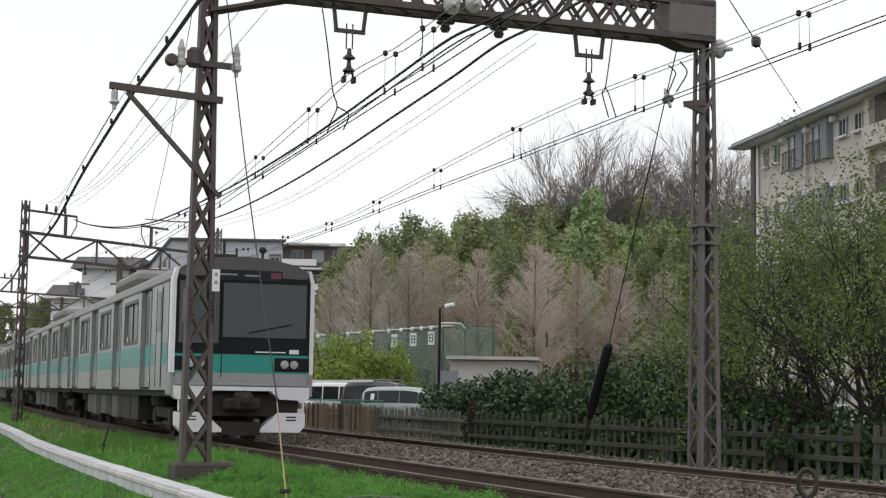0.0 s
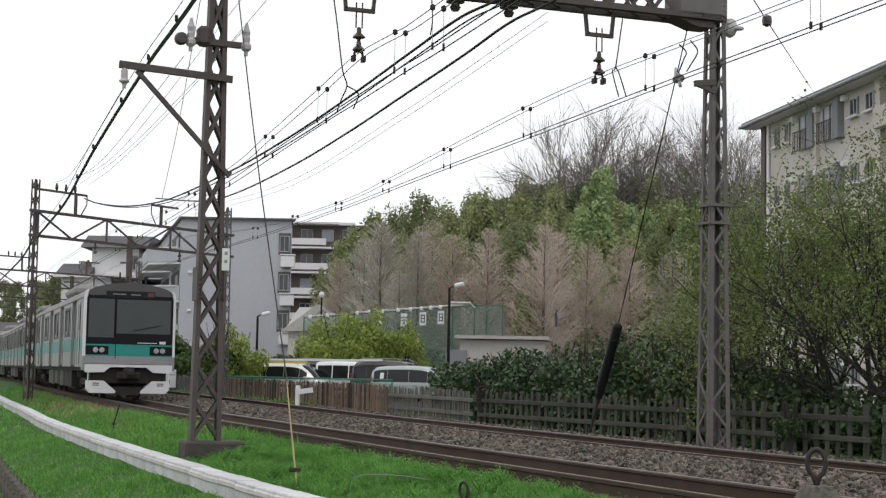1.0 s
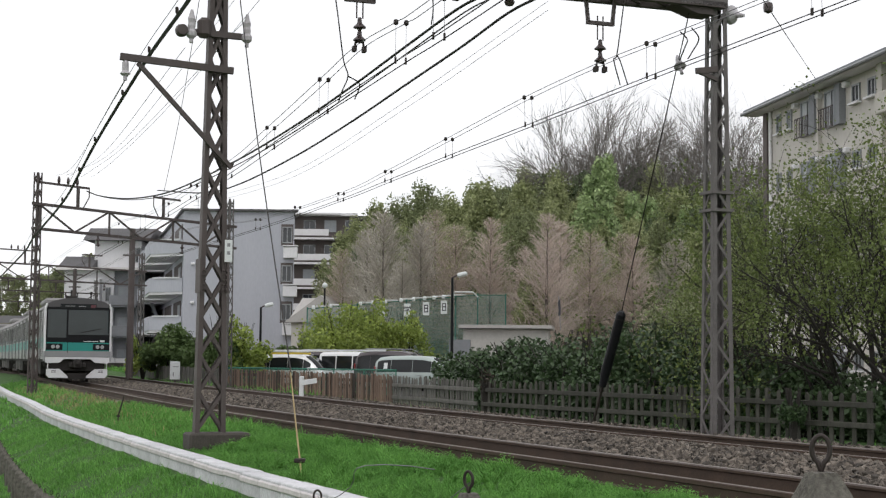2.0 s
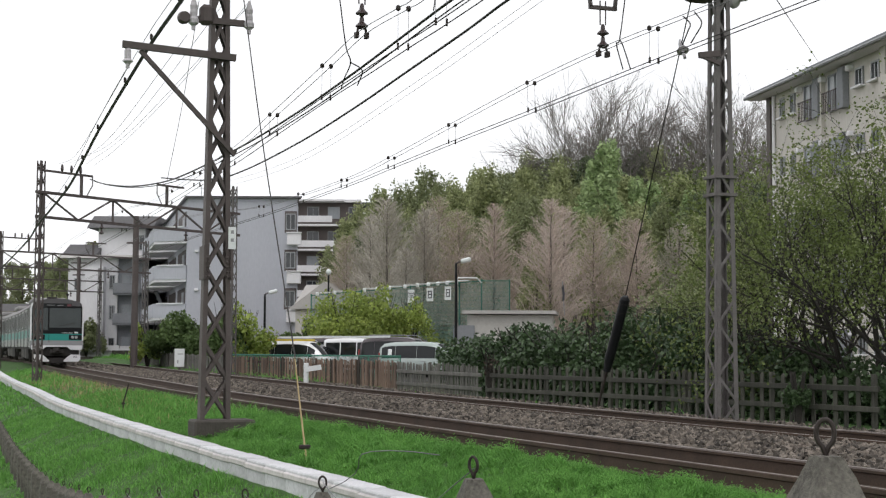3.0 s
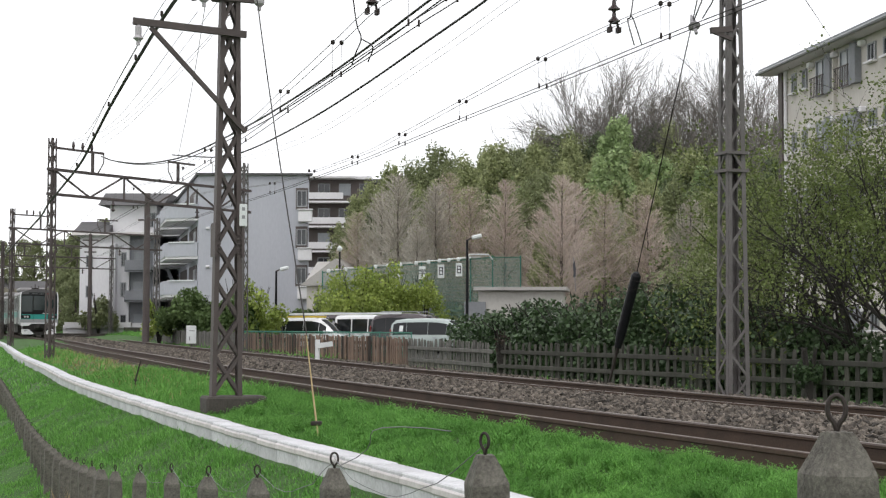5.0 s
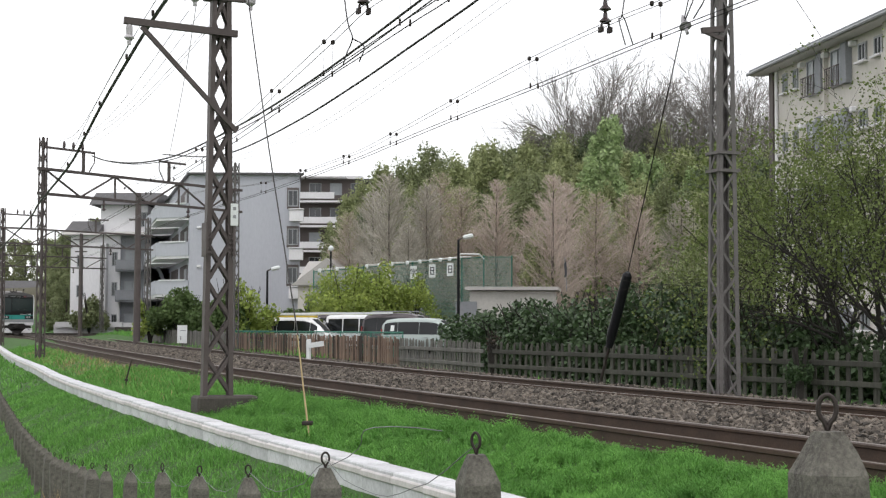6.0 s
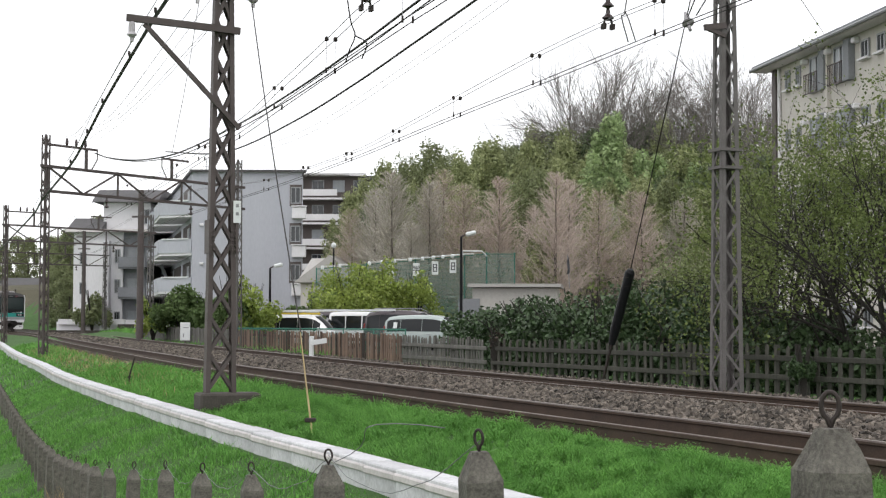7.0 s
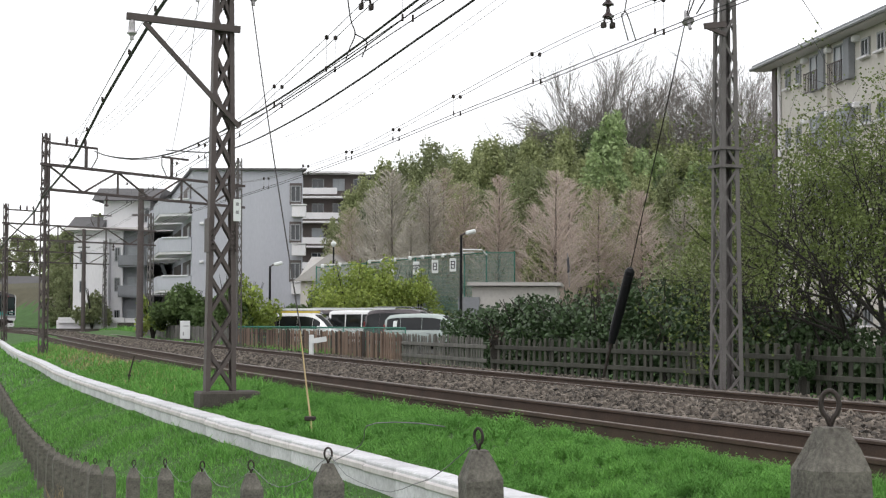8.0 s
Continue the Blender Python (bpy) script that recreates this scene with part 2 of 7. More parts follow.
def tracks():
    bed = Build()
    sweep(bed, [(-0.95, -0.40), (-0.8, -0.22), (-0.62, -0.185), (0.62, -0.185), (0.95, -0.15), (SPACING / 2, -0.085), (SPACING - 0.95, -0.035), (SPACING - 0.66, -0.04), (SPACING - 0.5, -0.185),
                (SPACING + 0.62, -0.185), (SPACING + 1.5, -0.185), (6.38, -0.175), (6.54, -0.42)], 0, 0, S_END, 1.0, closed=False)
    tagged(part("ballast_bed", bed, BALLAST, smooth=True), "brown-grey crushed stone ballast bed under two tracks", "ballast", kind="structure")
    foot = [(-0.073, -0.174), (0.073, -0.174), (0.073, -0.160), (0.014, -0.145), (0.009, -0.05), (0.032, -0.038), (0.032, -0.006), (0.024, 0.0), (-0.024, 0.0), (-0.032, -0.006), (-0.032, -0.038), (-0.009, -0.05), (-0.014, -0.145), (-0.073, -0.160)]
    for c in (0, SPACING):
        for side in (-1, 1):
            r = thing("rail", Matrix.Identity(4), "rust-brown steel rail with a bright worn running surface", "rail", "rails of the two tracks")
            part("rail_body", sweep(Build(), foot, c + side * 0.566, 0, S_END, 0.8), RAIL, r)
            g = -side   # the gauge side, polished by the wheels
            head = [(-0.008 * g, -0.0065), (0.0330 * g, -0.016), (0.0330 * g, -0.003), (0.029 * g, 0.001), (-0.008 * g, 0.001)]
            part("rail_head", sweep(Build(), head, c + side * 0.566, 0, S_END, 0.8), HEAD, r, "worn shiny running surface")
    rng = random.Random(4)
    st = Build()

    def stone(p, r):
        k = len(st.v)
        ax = [Vector((rng.gauss(0, 1), rng.gauss(0, 1), rng.gauss(0, 0.8))).normalized() for _ in range(2)]
        a = ax[0]
        b = (ax[1] - a * ax[1].dot(a)).normalized()
        c = a.cross(b)
        for v in (a, b, -a, -b):
            st.v.append(tuple(p + v * r * rng.uniform(0.7, 1.35)))
        for v in (c, -c):
            st.v.append(tuple(p + v * r * rng.uniform(0.5, 0.95)))
        for i in range(4):
            j = (i + 1) % 4
            st.f.append((k + i, k + j, k + 4))
            st.f.append((k + j, k + i, k + 5))

    def strew(n0, n1, s0, s1, per, r0, r1, z, tilt=0.0):
        for _ in range(int((n1 - n0) * (s1 - s0) * per)):
            n, s = rng.uniform(n0, n1), rng.uniform(s0, s1)
            h = z - 0.05 * abs((n - (n0 + n1) / 2) / (n1 - n0) * 2) ** 3 + tilt * (n - n0) / (n1 - n0)
            stone(on_line(s, n, h + rng.uniform(-0.02, 0.025)), rng.uniform(r0, r1))
    strew(0.63, 3.07, 6, 34, 260, 0.028, 0.058, -0.125, 0.11)
    strew(0.63, 3.07, 34, 78, 95, 0.035, 0.07, -0.120, 0.11)
    strew(0.63, 3.07, 78, 134, 22, 0.05, 0.09, -0.115, 0.11)
    strew(4.3, 5.7, 6, 64, 85, 0.025, 0.05, -0.17)
    strew(5.6, 6.7, 6, 70, 60, 0.025, 0.05, -0.16)
    strew(3.15, 4.25, 6, 56, 45, 0.025, 0.05, -0.17)
    strew(-0.5, 0.5, 6, 56, 45, 0.025, 0.05, -0.17)
    strew(-1.2, -0.65, 42, 84, 75, 0.03, 0.055, -0.19)
    tagged(part("ballast_stones", st, STONE), "loose grey-brown crushed ballast stones", "ballast", kind="stuff")
    sl = Build().box((0, 0, -0.27), (1.96, 0.24, 0.15), bevel=0.02).mesh("sleeper", SLEEPER)
    for c in (0, SPACING):
        root = thing("sleeper_row", Matrix.Identity(4), "grey concrete sleepers half buried in ballast", "sleepers", kind="structure")
        for i in range(140):
            s = 6 + i * 0.64
            o = new("sleeper", sl)
            o.parent = root
            p = on_line(s, c)
            o.matrix_basis = pose(p.x, p.y, p.z, 0, 0, heading(s) - 90)


# ---- the low white wall along the foot of the embankment ----
def white_wall():
    root = thing("trackside_wall", Matrix.Identity(4), "low whitewashed concrete block kerb wall in the grass", "wall", kind="structure")
    blk = Build().box((0, 0, -0.16), (0.788, 0.27, 0.46), bevel=0.012).mesh("wall_block", WHITEWALL)
    cap = Build().box((0, 0, 0.0), (0.790, 0.32, 0.07), bevel=0.014).mesh("coping_block", COPING)
    rng = random.Random(8)
    for i in range(205):
        s = arc_of(7.15) + i * 0.8 - 2.1
        p = on_line(s, -3.05, -0.34 + rng.uniform(-0.006, 0.006))
        for me, nm in ((blk, "wall_block"), (cap, "coping_block")):
            o = new(nm, me)
            o.parent = root
            o.matrix_basis = pose(p.x, p.y, p.z, rng.uniform(-.5, .5), 0, heading(s) + rng.uniform(-.4, .4))


# ---- the concrete post fence by the camera ----
POSTS = [(2.47, 0.832, 0.118), (4.13, 0.655, 0.125), (5.72, 0.47, 0.122), (7.12, 0.295, 0.12), (8.44, 0.17, 0.12), (9.8, 0.06, 0.12), (11.37, -0.09, 0.12), (13.01, -0.24, 0.13)]
POSTS += [(14.16 + 0.887 * i, float(np.interp(14.16 + 0.887 * i, (14.2, 16.7, 18.6, 22.3, 26.3, 30.3, 34.3, 38.6, 57.2), (-0.33, -0.5, -0.6, -0.68, -0.70, -0.64, -0.55, -0.46, -0.4))), 0.15) for i in range(38)]


def fence_xy(y):
    return Vector((-0.42 - (y - 5.72) * 0.326 - (0.02 if y < 2.8 else 0), y, 0))


def post_fence():
    rng = random.Random(3)
    tops = []
    for y, top, w in POSTS:
        p = fence_xy(y)
        foot = ground_z(p.x, p.y) - 0.3
        t = thing("fence_post", pose(p.x, p.y, top, rng.uniform(-2, 2), rng.uniform(-2.5, 2.5), 18 + rng.uniform(-6, 6)), "weathered grey concrete fence post with a chamfered top", "fence post", "posts of the trackside fence")
        h = top - foot
        w = w * 0.80
        a, c = w / 2, w * rng.uniform(0.16, 0.24)
        drop = w * rng.uniform(0.62, 0.78)
        bm = bmesh.new()
        rings = [(-h, a, a), (-drop * 2.2, a * 0.985, a), (-drop, a * 0.97, a * 0.98), (-drop * 0.5, (a + c) / 2, (a + c) / 2 * 0.98), (0, c, c * 0.9)]
        rows = []
        for z, rx, ry in rings:
            rows.append([bm.verts.new((sx * rx + rng.gauss(0, w * 0.012), sy * ry + rng.gauss(0, w * 0.012), z + rng.gauss(0, w * 0.012))) for sx, sy in ((-1, -1), (0, -1.0), (1, -1), (1, 0), (1, 1), (0, 1), (-1, 1), (-1, 0))])
        for r0, r1 in zip(rows, rows[1:]):
            for j in range(8):
                bm.faces.new((r0[j], r0[(j + 1) % 8], r1[(j + 1) % 8], r1[j]))
        bm.faces.new(rows[-1])
        bmesh.ops.bevel(bm, geom=[e for e in bm.edges if e.calc_face_angle(0) > 0.5], offset=w * 0.03, segments=2, affect="EDGES")
        me = bpy.data.meshes.new("post_body")
        bm.to_mesh(me)
        bm.free()
        me.materials.append(CONCRETE)
        body = new("post_body", me)
        body.parent = t
        # an iron eye cast into the top
        r = 0.019
        pts = [(-0.004, 0, -0.01)] + [(r * math.sin(q) * 0.75, 0, 0.036 - r * 1.15 * math.cos(q)) for q in np.linspace(0.35, 2 * math.pi - 0.35, 14)] + [(0.004, 0, -0.01)]
        part("iron_eye", Build().tube(pts, 0.0042, 6), IRON, t, "rusted iron wire eye", smooth=True, at=pose(0, 0, 0, 0, 0, rng.uniform(-60, 20) if y > 2.6 else -26))
        tops.append(Vector((p.x, p.y, top + 0.03)))
    for i, (p, q) in enumerate(zip(tops[1:], tops[2:])):
        if i > 4:
            break
        sag = 0.10 if i else 0.13
        pts = []
        for k in range(13):
            u = k / 12
            pts.append(p.lerp(q, u) + Vector((rng.gauss(0, .004), 0, -sag * 4 * u * (1 - u) + rng.gauss(0, .004))))
        b = Build().tube(pts, 0.0016, 5)
        if i == 0:
            loop = [p.lerp(q, u) + Vector((0.05 * math.sin(u * 9), 0, 0.10 * math.sin(u * math.pi) - 0.02)) for u in np.linspace(0.25, 1, 10)]
            b.tube(loop, 0.0018, 5)
        tagged(part("fence_wire", b, THINWIRE), "slack rusty wire strung between fence posts", "wire", "wires of the trackside fence")


# ---- grass ----
def grass():
    rng = random.Random(11)
    b = Build()

    def blade(p, h, w, lean):
        a = rng.uniform(0, 6.283)
        d = Vector((math.cos(a), math.sin(a), 0))
        s = Vector((-d.y, d.x, 0)) * w
        tip = p + d * lean + Vector((0, 0, h))
        mid = p + d * lean * 0.35 + Vector((0, 0, h * 0.6))
        k = len(b.v)
        b.v += [tuple(p - s), tuple(p + s), tuple(mid + s * 0.7), tuple(mid - s * 0.7), tuple(tip)]
        b.f += [(k, k + 1, k + 2, k + 3), (k + 3, k + 2, k + 4)]

    def patch(n0, n1, s0, s1, per, h0, h1, w, skip=None):
        for _ in range(int((n1 - n0) * (s1 - s0) * per)):
            n, s = rng.uniform(n0, n1), rng.uniform(s0, s1)
            p = on_line(s, n)
            d = noise.noise((p.x * 0.8, p.y * 0.8, 2.0))
            if rng.random() > 0.95 + d * 0.7:
                continue
            if n > -2.6 and 27 < p.y < 52 and rng.random() < 0.75 * sstep(p.y, 27, 33) * (0.6 + noise.noise((p.x * 0.5, p.y * 0.5, 7))):
                continue
            tuft = noise.noise((p.x * 7.5, p.y * 7.5, 5.0)) if n > -2.8 else 0.0
            if tuft < -0.18 and rng.random() < 0.7:
                continue
            p.z = ground_z(p.x, p.y) - 0.01
            h = rng.uniform(h0, h1) * (1 + 0.9 * d) * (1 + 1.0 * noise.noise((p.x * 2.9, p.y * 2.9, 9.0))) * (1 + 1.1 * tuft)
            blade(p, h, w * rng.uniform(0.6, 1.3), h * rng.uniform(0.2, 1.3))
    def sprig(p, h, r):
        """A soft upright shoot with rings of short side leaves."""
        up = Vector((rng.gauss(0, 0.16), rng.gauss(0, 0.16), 1)).normalized() * h
        turn = rng.uniform(0, 6.28)
        for ring in range(4):
            q = p + up * (0.25 + 0.22 * ring)
            rr = r * (1.15 - 0.24 * ring)
            for i in range(4):
                a = turn + ring * 0.8 + i * 1.571 + rng.uniform(-0.3, 0.3)
                d = Vector((math.cos(a), math.sin(a), rng.uniform(0.35, 0.9))) * rr
                e = Vector((-d.y, d.x, 0)) * 0.16
                k = len(b.v)
                b.v += [tuple(q - e), tuple(q + e), tuple(q + d)]
                b.f.append((k, k + 1, k + 2))

    def billow(n0, n1, s0, s1, per, h0, r0):
        for _ in range(int((n1 - n0) * (s1 - s0) * per)):
            n, s = rng.uniform(n0, n1), rng.uniform(s0, s1)
            p = on_line(s, n)
            f = 0.5 + 0.75 * noise.noise((p.x * 3.1, p.y * 2.3, 1.7)) + 0.35 * noise.noise((p.x * 8.5, p.y * 6.5, 3.1))
            if f < 0.12 and rng.random() < 0.8:
                continue
            f = min(1.15, max(0.2, f)) * (0.35 + 0.65 * sstep(-n, 0.62, 1.15))
            p.z = ground_z(p.x, p.y) - 0.015
            sprig(p, h0 * f * rng.uniform(0.8, 1.15), r0 * rng.uniform(0.75, 1.25) * (0.6 + 0.4 * f))
    a0 = arc_of(5.7)
    billow(-2.92, -0.70, a0 - 2.5, a0 + 9, 520, 0.22, 0.054)
    billow(-2.92, -0.74, a0 + 9, a0 + 22, 330, 0.22, 0.062)
    billow(-2.9, -0.85, a0 + 22, a0 + 36, 120, 0.2, 0.075)
    patch(-2.93, -0.80, a0 - 2.8, a0 + 11.2, 1428, 0.03, 0.08, 0.0040)
    patch(-2.9, -0.80, a0 + 11.2, a0 + 21, 928, 0.03, 0.08, 0.0055)
    patch(-2.87, -0.8, a0 + 21, a0 + 33.6, 714, 0.05, 0.13, 0.008)
    patch(-2.87, -1.27, a0 + 33.6, a0 + 77, 157, 0.05, 0.13, 0.014)
    patch(-5.91, -3.25, a0 - 4.2, a0 + 9.8, 1357, 0.03, 0.085, 0.005)
    patch(-6.12, -3.25, a0 + 9.8, a0 + 36.4, 857, 0.03, 0.09, 0.007)
    patch(-7.91, -3.25, a0 + 36.4, a0 + 98, 57, 0.05, 0.13, 0.02)
    patch(-10.02, -5.91, a0 + 2.8, a0 + 36.4, 157, 0.05, 0.15, 0.010)
    patch(6.28, 6.96, a0, a0 + 47.6, 64, 0.03, 0.10, 0.008)
    patch(5.49, 6.28, a0, a0 + 47.6, 15, 0.03, 0.1, 0.008)
    patch(5.91, 8.97, a0 + 47.6, a0 + 126, 42, 0.06, 0.2, 0.02)
    tagged(part("grass", b, GRASS), "bright green soft spring grass on the embankment", "grass", kind="stuff")
    d = Build()
    b = d
    for cx, cy in ((-4.3, 17.45), (-3.4, 14.6)):
        for _ in range(40):
            p = Vector((cx + rng.gauss(0, 0.1), cy + rng.gauss(0, 0.1), 0))
            p.z = ground_z(p.x, p.y)
            blade(p, rng.uniform(0.3, 0.62), 0.006, rng.uniform(0.05, 0.3))
    for _ in range(2600):
        p = on_line(rng.uniform(arc_of(27.2), arc_of(66)), rng.uniform(-2.6, -1.1))
        p.z = ground_z(p.x, p.y)
        blade(p, rng.uniform(0.04, 0.16), 0.008, rng.uniform(0.05, 0.15))
    tagged(part("dry_grass", d, DRY), "withered straw-coloured grass stalks", "grass", kind="stuff")


# ---- train ----
STEEL = mat("brushed_stainless", (0.37, 0.365, 0.365), (0.30, 0.295, 0.295), 0.45, 0.55, big=0.8, fine=30, bump=0.03)
ROOFG = mat("train_roof_grey", (0.30, 0.29, 0.29), (0.22, 0.21, 0.21), 0.7, big=1, bump=0.05)
BROW = mat("dark_grey_brow", (0.10, 0.095, 0.10), (0.075, 0.07, 0.075), 0.5, big=1, bump=0)
TEAL = mat("teal_stripe", (0.015, 0.27, 0.235), (0.012, 0.23, 0.20), 0.4, big=1, bump=0)
TEALSIDE = mat("teal_side_band", (0.04, 0.255, 0.235), (0.033, 0.215, 0.195), 0.4, 0.2, big=1, bump=0)
GLASS = mat("dark_train_glass", (0.02, 0.022, 0.024), (0.012, 0.014, 0.015), 0.3, big=1, bump=0, spec=0.2)
BLACK = mat("black_mask", (0.014, 0.014, 0.016), (0.01, 0.01, 0.012), 0.4, bump=0, spec=0.15)
WHITEP = mat("white_train_paint", (0.74, 0.73, 0.75), (0.64, 0.63, 0.65), 0.4, big=2, bump=0.02)
UNDER = mat("sooty_underfloor", (0.035, 0.03, 0.028), (0.018, 0.015, 0.014), 0.85, big=2, fine=20, bump=0.2)
UNDERBOX = mat("grey_equipment_box", (0.11, 0.1, 0.093), (0.06, 0.054, 0.05), 0.8, big=2, fine=20)
LAMPGLASS = mat("headlamp_lens", (0.5, 0.5, 0.5), (0.25, 0.26, 0.27), 0.15, bump=0)
GREYPANEL = mat("grey_front_panel", (0.30, 0.30, 0.31), (0.26, 0.26, 0.27), 0.45, 0.2, big=2, bump=0.02)

W2 = 1.39    # half the body's width


def bogie(parent, x):
    g = Build()
    for sy in (-1, 1):
        g.box((x, sy * 0.95, 0.52), (2.5, 0.14, 0.22), bevel=0.03)
        for dx in (-1.05, 1.05):
            g.box((x + dx, sy * 0.95, 0.45), (0.34, 0.2, 0.3), bevel=0.04)
        g.lathe([(0.24, -0.12), (0.27, 0), (0.24, 0.12)], pose(x, sy * 1.0, 0.78), 10)
    g.box((x, 0, 0.55), (0.5, 1.9, 0.25), bevel=0.04)
    bg = part("bogie", g, UNDER, parent)
    for dx in (-1.05, 1.05):
        w = Build()
        for sy in (-1, 1):
            w.lathe([(0.455, -0.02), (0.455, 0.0), (0.43, 0.012), (0.43, 0.125), (0.36, 0.125), (0.34, 0.05), (0.12, 0.05)], pose(x + dx, sy * 0.50, 0.43, -90 * sy), 20)
        w.tube([(x + dx, -0.6, 0.43), (x + dx, 0.6, 0.43)], 0.07, 8)
        part("wheelset", w, IRON, bg)


def car_body(root, cab):
    x0, x1 = (0.35, 19.55) if cab else (0.05, 19.55)
    core = [(-1.30, 0.98), (1.30, 0.98), (1.30, 3.1), (1.25, 3.3), (1.08, 3.45), (0.6, 3.57), (0, 3.61), (-0.6, 3.57), (-1.08, 3.45), (-1.25, 3.3), (-1.30, 3.1)]
    part("body_core", Build().prism(core[:4] + [(1.2, 3.36), (-1.2, 3.36)] + core[9:], x0, x1), STEEL, root)
    roof = [(-1.385, 3.12), (-1.30, 3.32), (-1.08, 3.46), (-0.6, 3.58), (0, 3.62), (0.6, 3.58), (1.08, 3.46), (1.30, 3.32), (1.385, 3.12), (1.33, 3.12), (1.2, 3.3), (-1.2, 3.3), (-1.33, 3.12)]
    part("roof", Build().prism(roof, x0 - 0.1, x1), ROOFG, root, "grey train roof", smooth=False)
    part("roof_gutter", Build().box(((x0 + x1) / 2, 1.395, 3.13), (x1 - x0, 0.03, 0.04)).box(((x0 + x1) / 2, -1.395, 3.13), (x1 - x0, 0.03, 0.04)), BLACK, root, "dark rain gutter along the roof edge")
    part("air_conditioner", Build().box(((x0 + x1) / 2, 0, 3.72), (4.2, 2.0, 0.32), bevel=0.1), ROOFG, root, "grey rooftop air conditioner")
    doors = [3.4, 8.24, 13.08, 17.92] if cab else [2.9, 7.74, 12.58, 17.42]
    edges = [x0] + [v for d in doors for v in (d - 0.66, d + 0.66)] + [x1]
    for sy in (1, -1):
        pan, band = Build(), Build()
        for a, c in zip(edges[::2], edges[1::2]):
            if c - a < 0.05:
                continue
            mid, wd = (a + c) / 2, c - a
            pan.box((mid, sy * 1.345, 1.52), (wd, 0.09, 1.06))
            pan.box((mid, sy * 1.345, 3.03), (wd, 0.09, 0.22))
            inner = [(a, c)]
            if wd > 1.4 and not (cab and a == x0):
                ww = min(2.1, wd - 0.75)
                inner = [(a, mid - ww / 2), (mid + ww / 2, c)]
                part("window", Build().box((mid, sy * 1.33, 2.485), (ww, 0.022, 0.87)).box((mid, sy * 1.345, 2.485), (0.06, 0.03, 0.87)), GLASS, root)
                fr = Build()
                for e in (-1, 1):
                    fr.box((mid + e * (ww / 2 + 0.04), sy * 1.392, 2.485), (0.10, 0.008, 1.0)).box((mid, sy * 1.392, 2.485 + e * 0.46), (ww, 0.008, 0.08))
                part("window_surround", fr, BLACK, root, "black rubber window surround")
                part("window_label", Build().box((mid + ww * 0.36, sy * 1.366, 2.13), (0.16, 0.004, 0.12)), SIGNW, root, "small white window sticker")
            for p, q in inner:
                pan.box(((p + q) / 2, sy * 1.345, 2.485), (q - p, 0.09, 0.87))
            band.box((mid, sy * 1.392, 1.70), (wd, 0.006, 0.44))
            # black strips paint the shade of the door recesses onto the panel edges
            for e in (a + 0.05, c - 0.05):
                part("edge_shade", Build().box((e, sy * 1.393, 2.08), (0.08, 0.008, 2.05)), BLACK, root, "black strip for the shade at a panel edge")
        part("side_panel", pan, STEEL, root, "brushed stainless side panel")
        part("side_band", band, TEALSIDE, root, "pale teal stripe under the windows")
        for d in doors:
            dr = part("door", Build().box((d - 0.325, sy * 1.305, 2.02), (0.63, 0.03, 1.94)).box((d + 0.325, sy * 1.305, 2.02), (0.63, 0.03, 1.94)), STEEL, root, "sliding stainless passenger door")
            part("door_glass", Build().box((d - 0.33, sy * 1.322, 2.45), (0.46, 0.012, 1.05)).box((d + 0.33, sy * 1.322, 2.45), (0.46, 0.012, 1.05)), GLASS, dr)
            part("door_band", Build().box((d - 0.325, sy * 1.323, 1.70), (0.63, 0.006, 0.44)).box((d + 0.325, sy * 1.323, 1.70), (0.63, 0.006, 0.44)), TEALSIDE, dr)
            part("door_step", Build().box((d, sy * 1.37, 1.02), (1.3, 0.06, 0.05)), UNDER, dr)
            part("step_light", Build().box((d - 0.5, sy * 1.372, 1.22), (0.1, 0.03, 0.1)), SIGNW, dr, "small white door-side marker")
        if cab:
            cd = part("cab_door", Build().box((1.55, sy * 1.393, 2.05), (0.66, 0.012, 1.95)), STEEL, root, "narrow stainless cab door")
            part("cab_door_glass", Build().box((1.55, sy * 1.402, 2.55), (0.44, 0.01, 0.8)), GLASS, cd)
            part("cab_door_seam", Build().box((1.2, sy * 1.40, 2.05), (0.05, 0.012, 1.98)).box((1.9, sy * 1.40, 2.05), (0.05, 0.012, 1.98)), BLACK, cd)
    part("underframe", Build().box(((x0 + x1) / 2, 0, 0.93), (x1 - x0, 2.6, 0.12)), UNDER, root)
    rng = random.Random(5)
    for sy in (1, -1):
        x = 5.2
        while x < 14.4:
            l = rng.uniform(0.7, 1.6)
            part("equipment_box", Build().box((x + l / 2, sy * 0.85, 0.60), (l * 0.92, 0.8, rng.uniform(0.5, 0.62)), bevel=0.02), UNDERBOX if rng.random() < 0.45 else UNDER, root)
            x += l
    bogie(root, 3.0 if not cab else 3.2)
    bogie(root, 16.7)


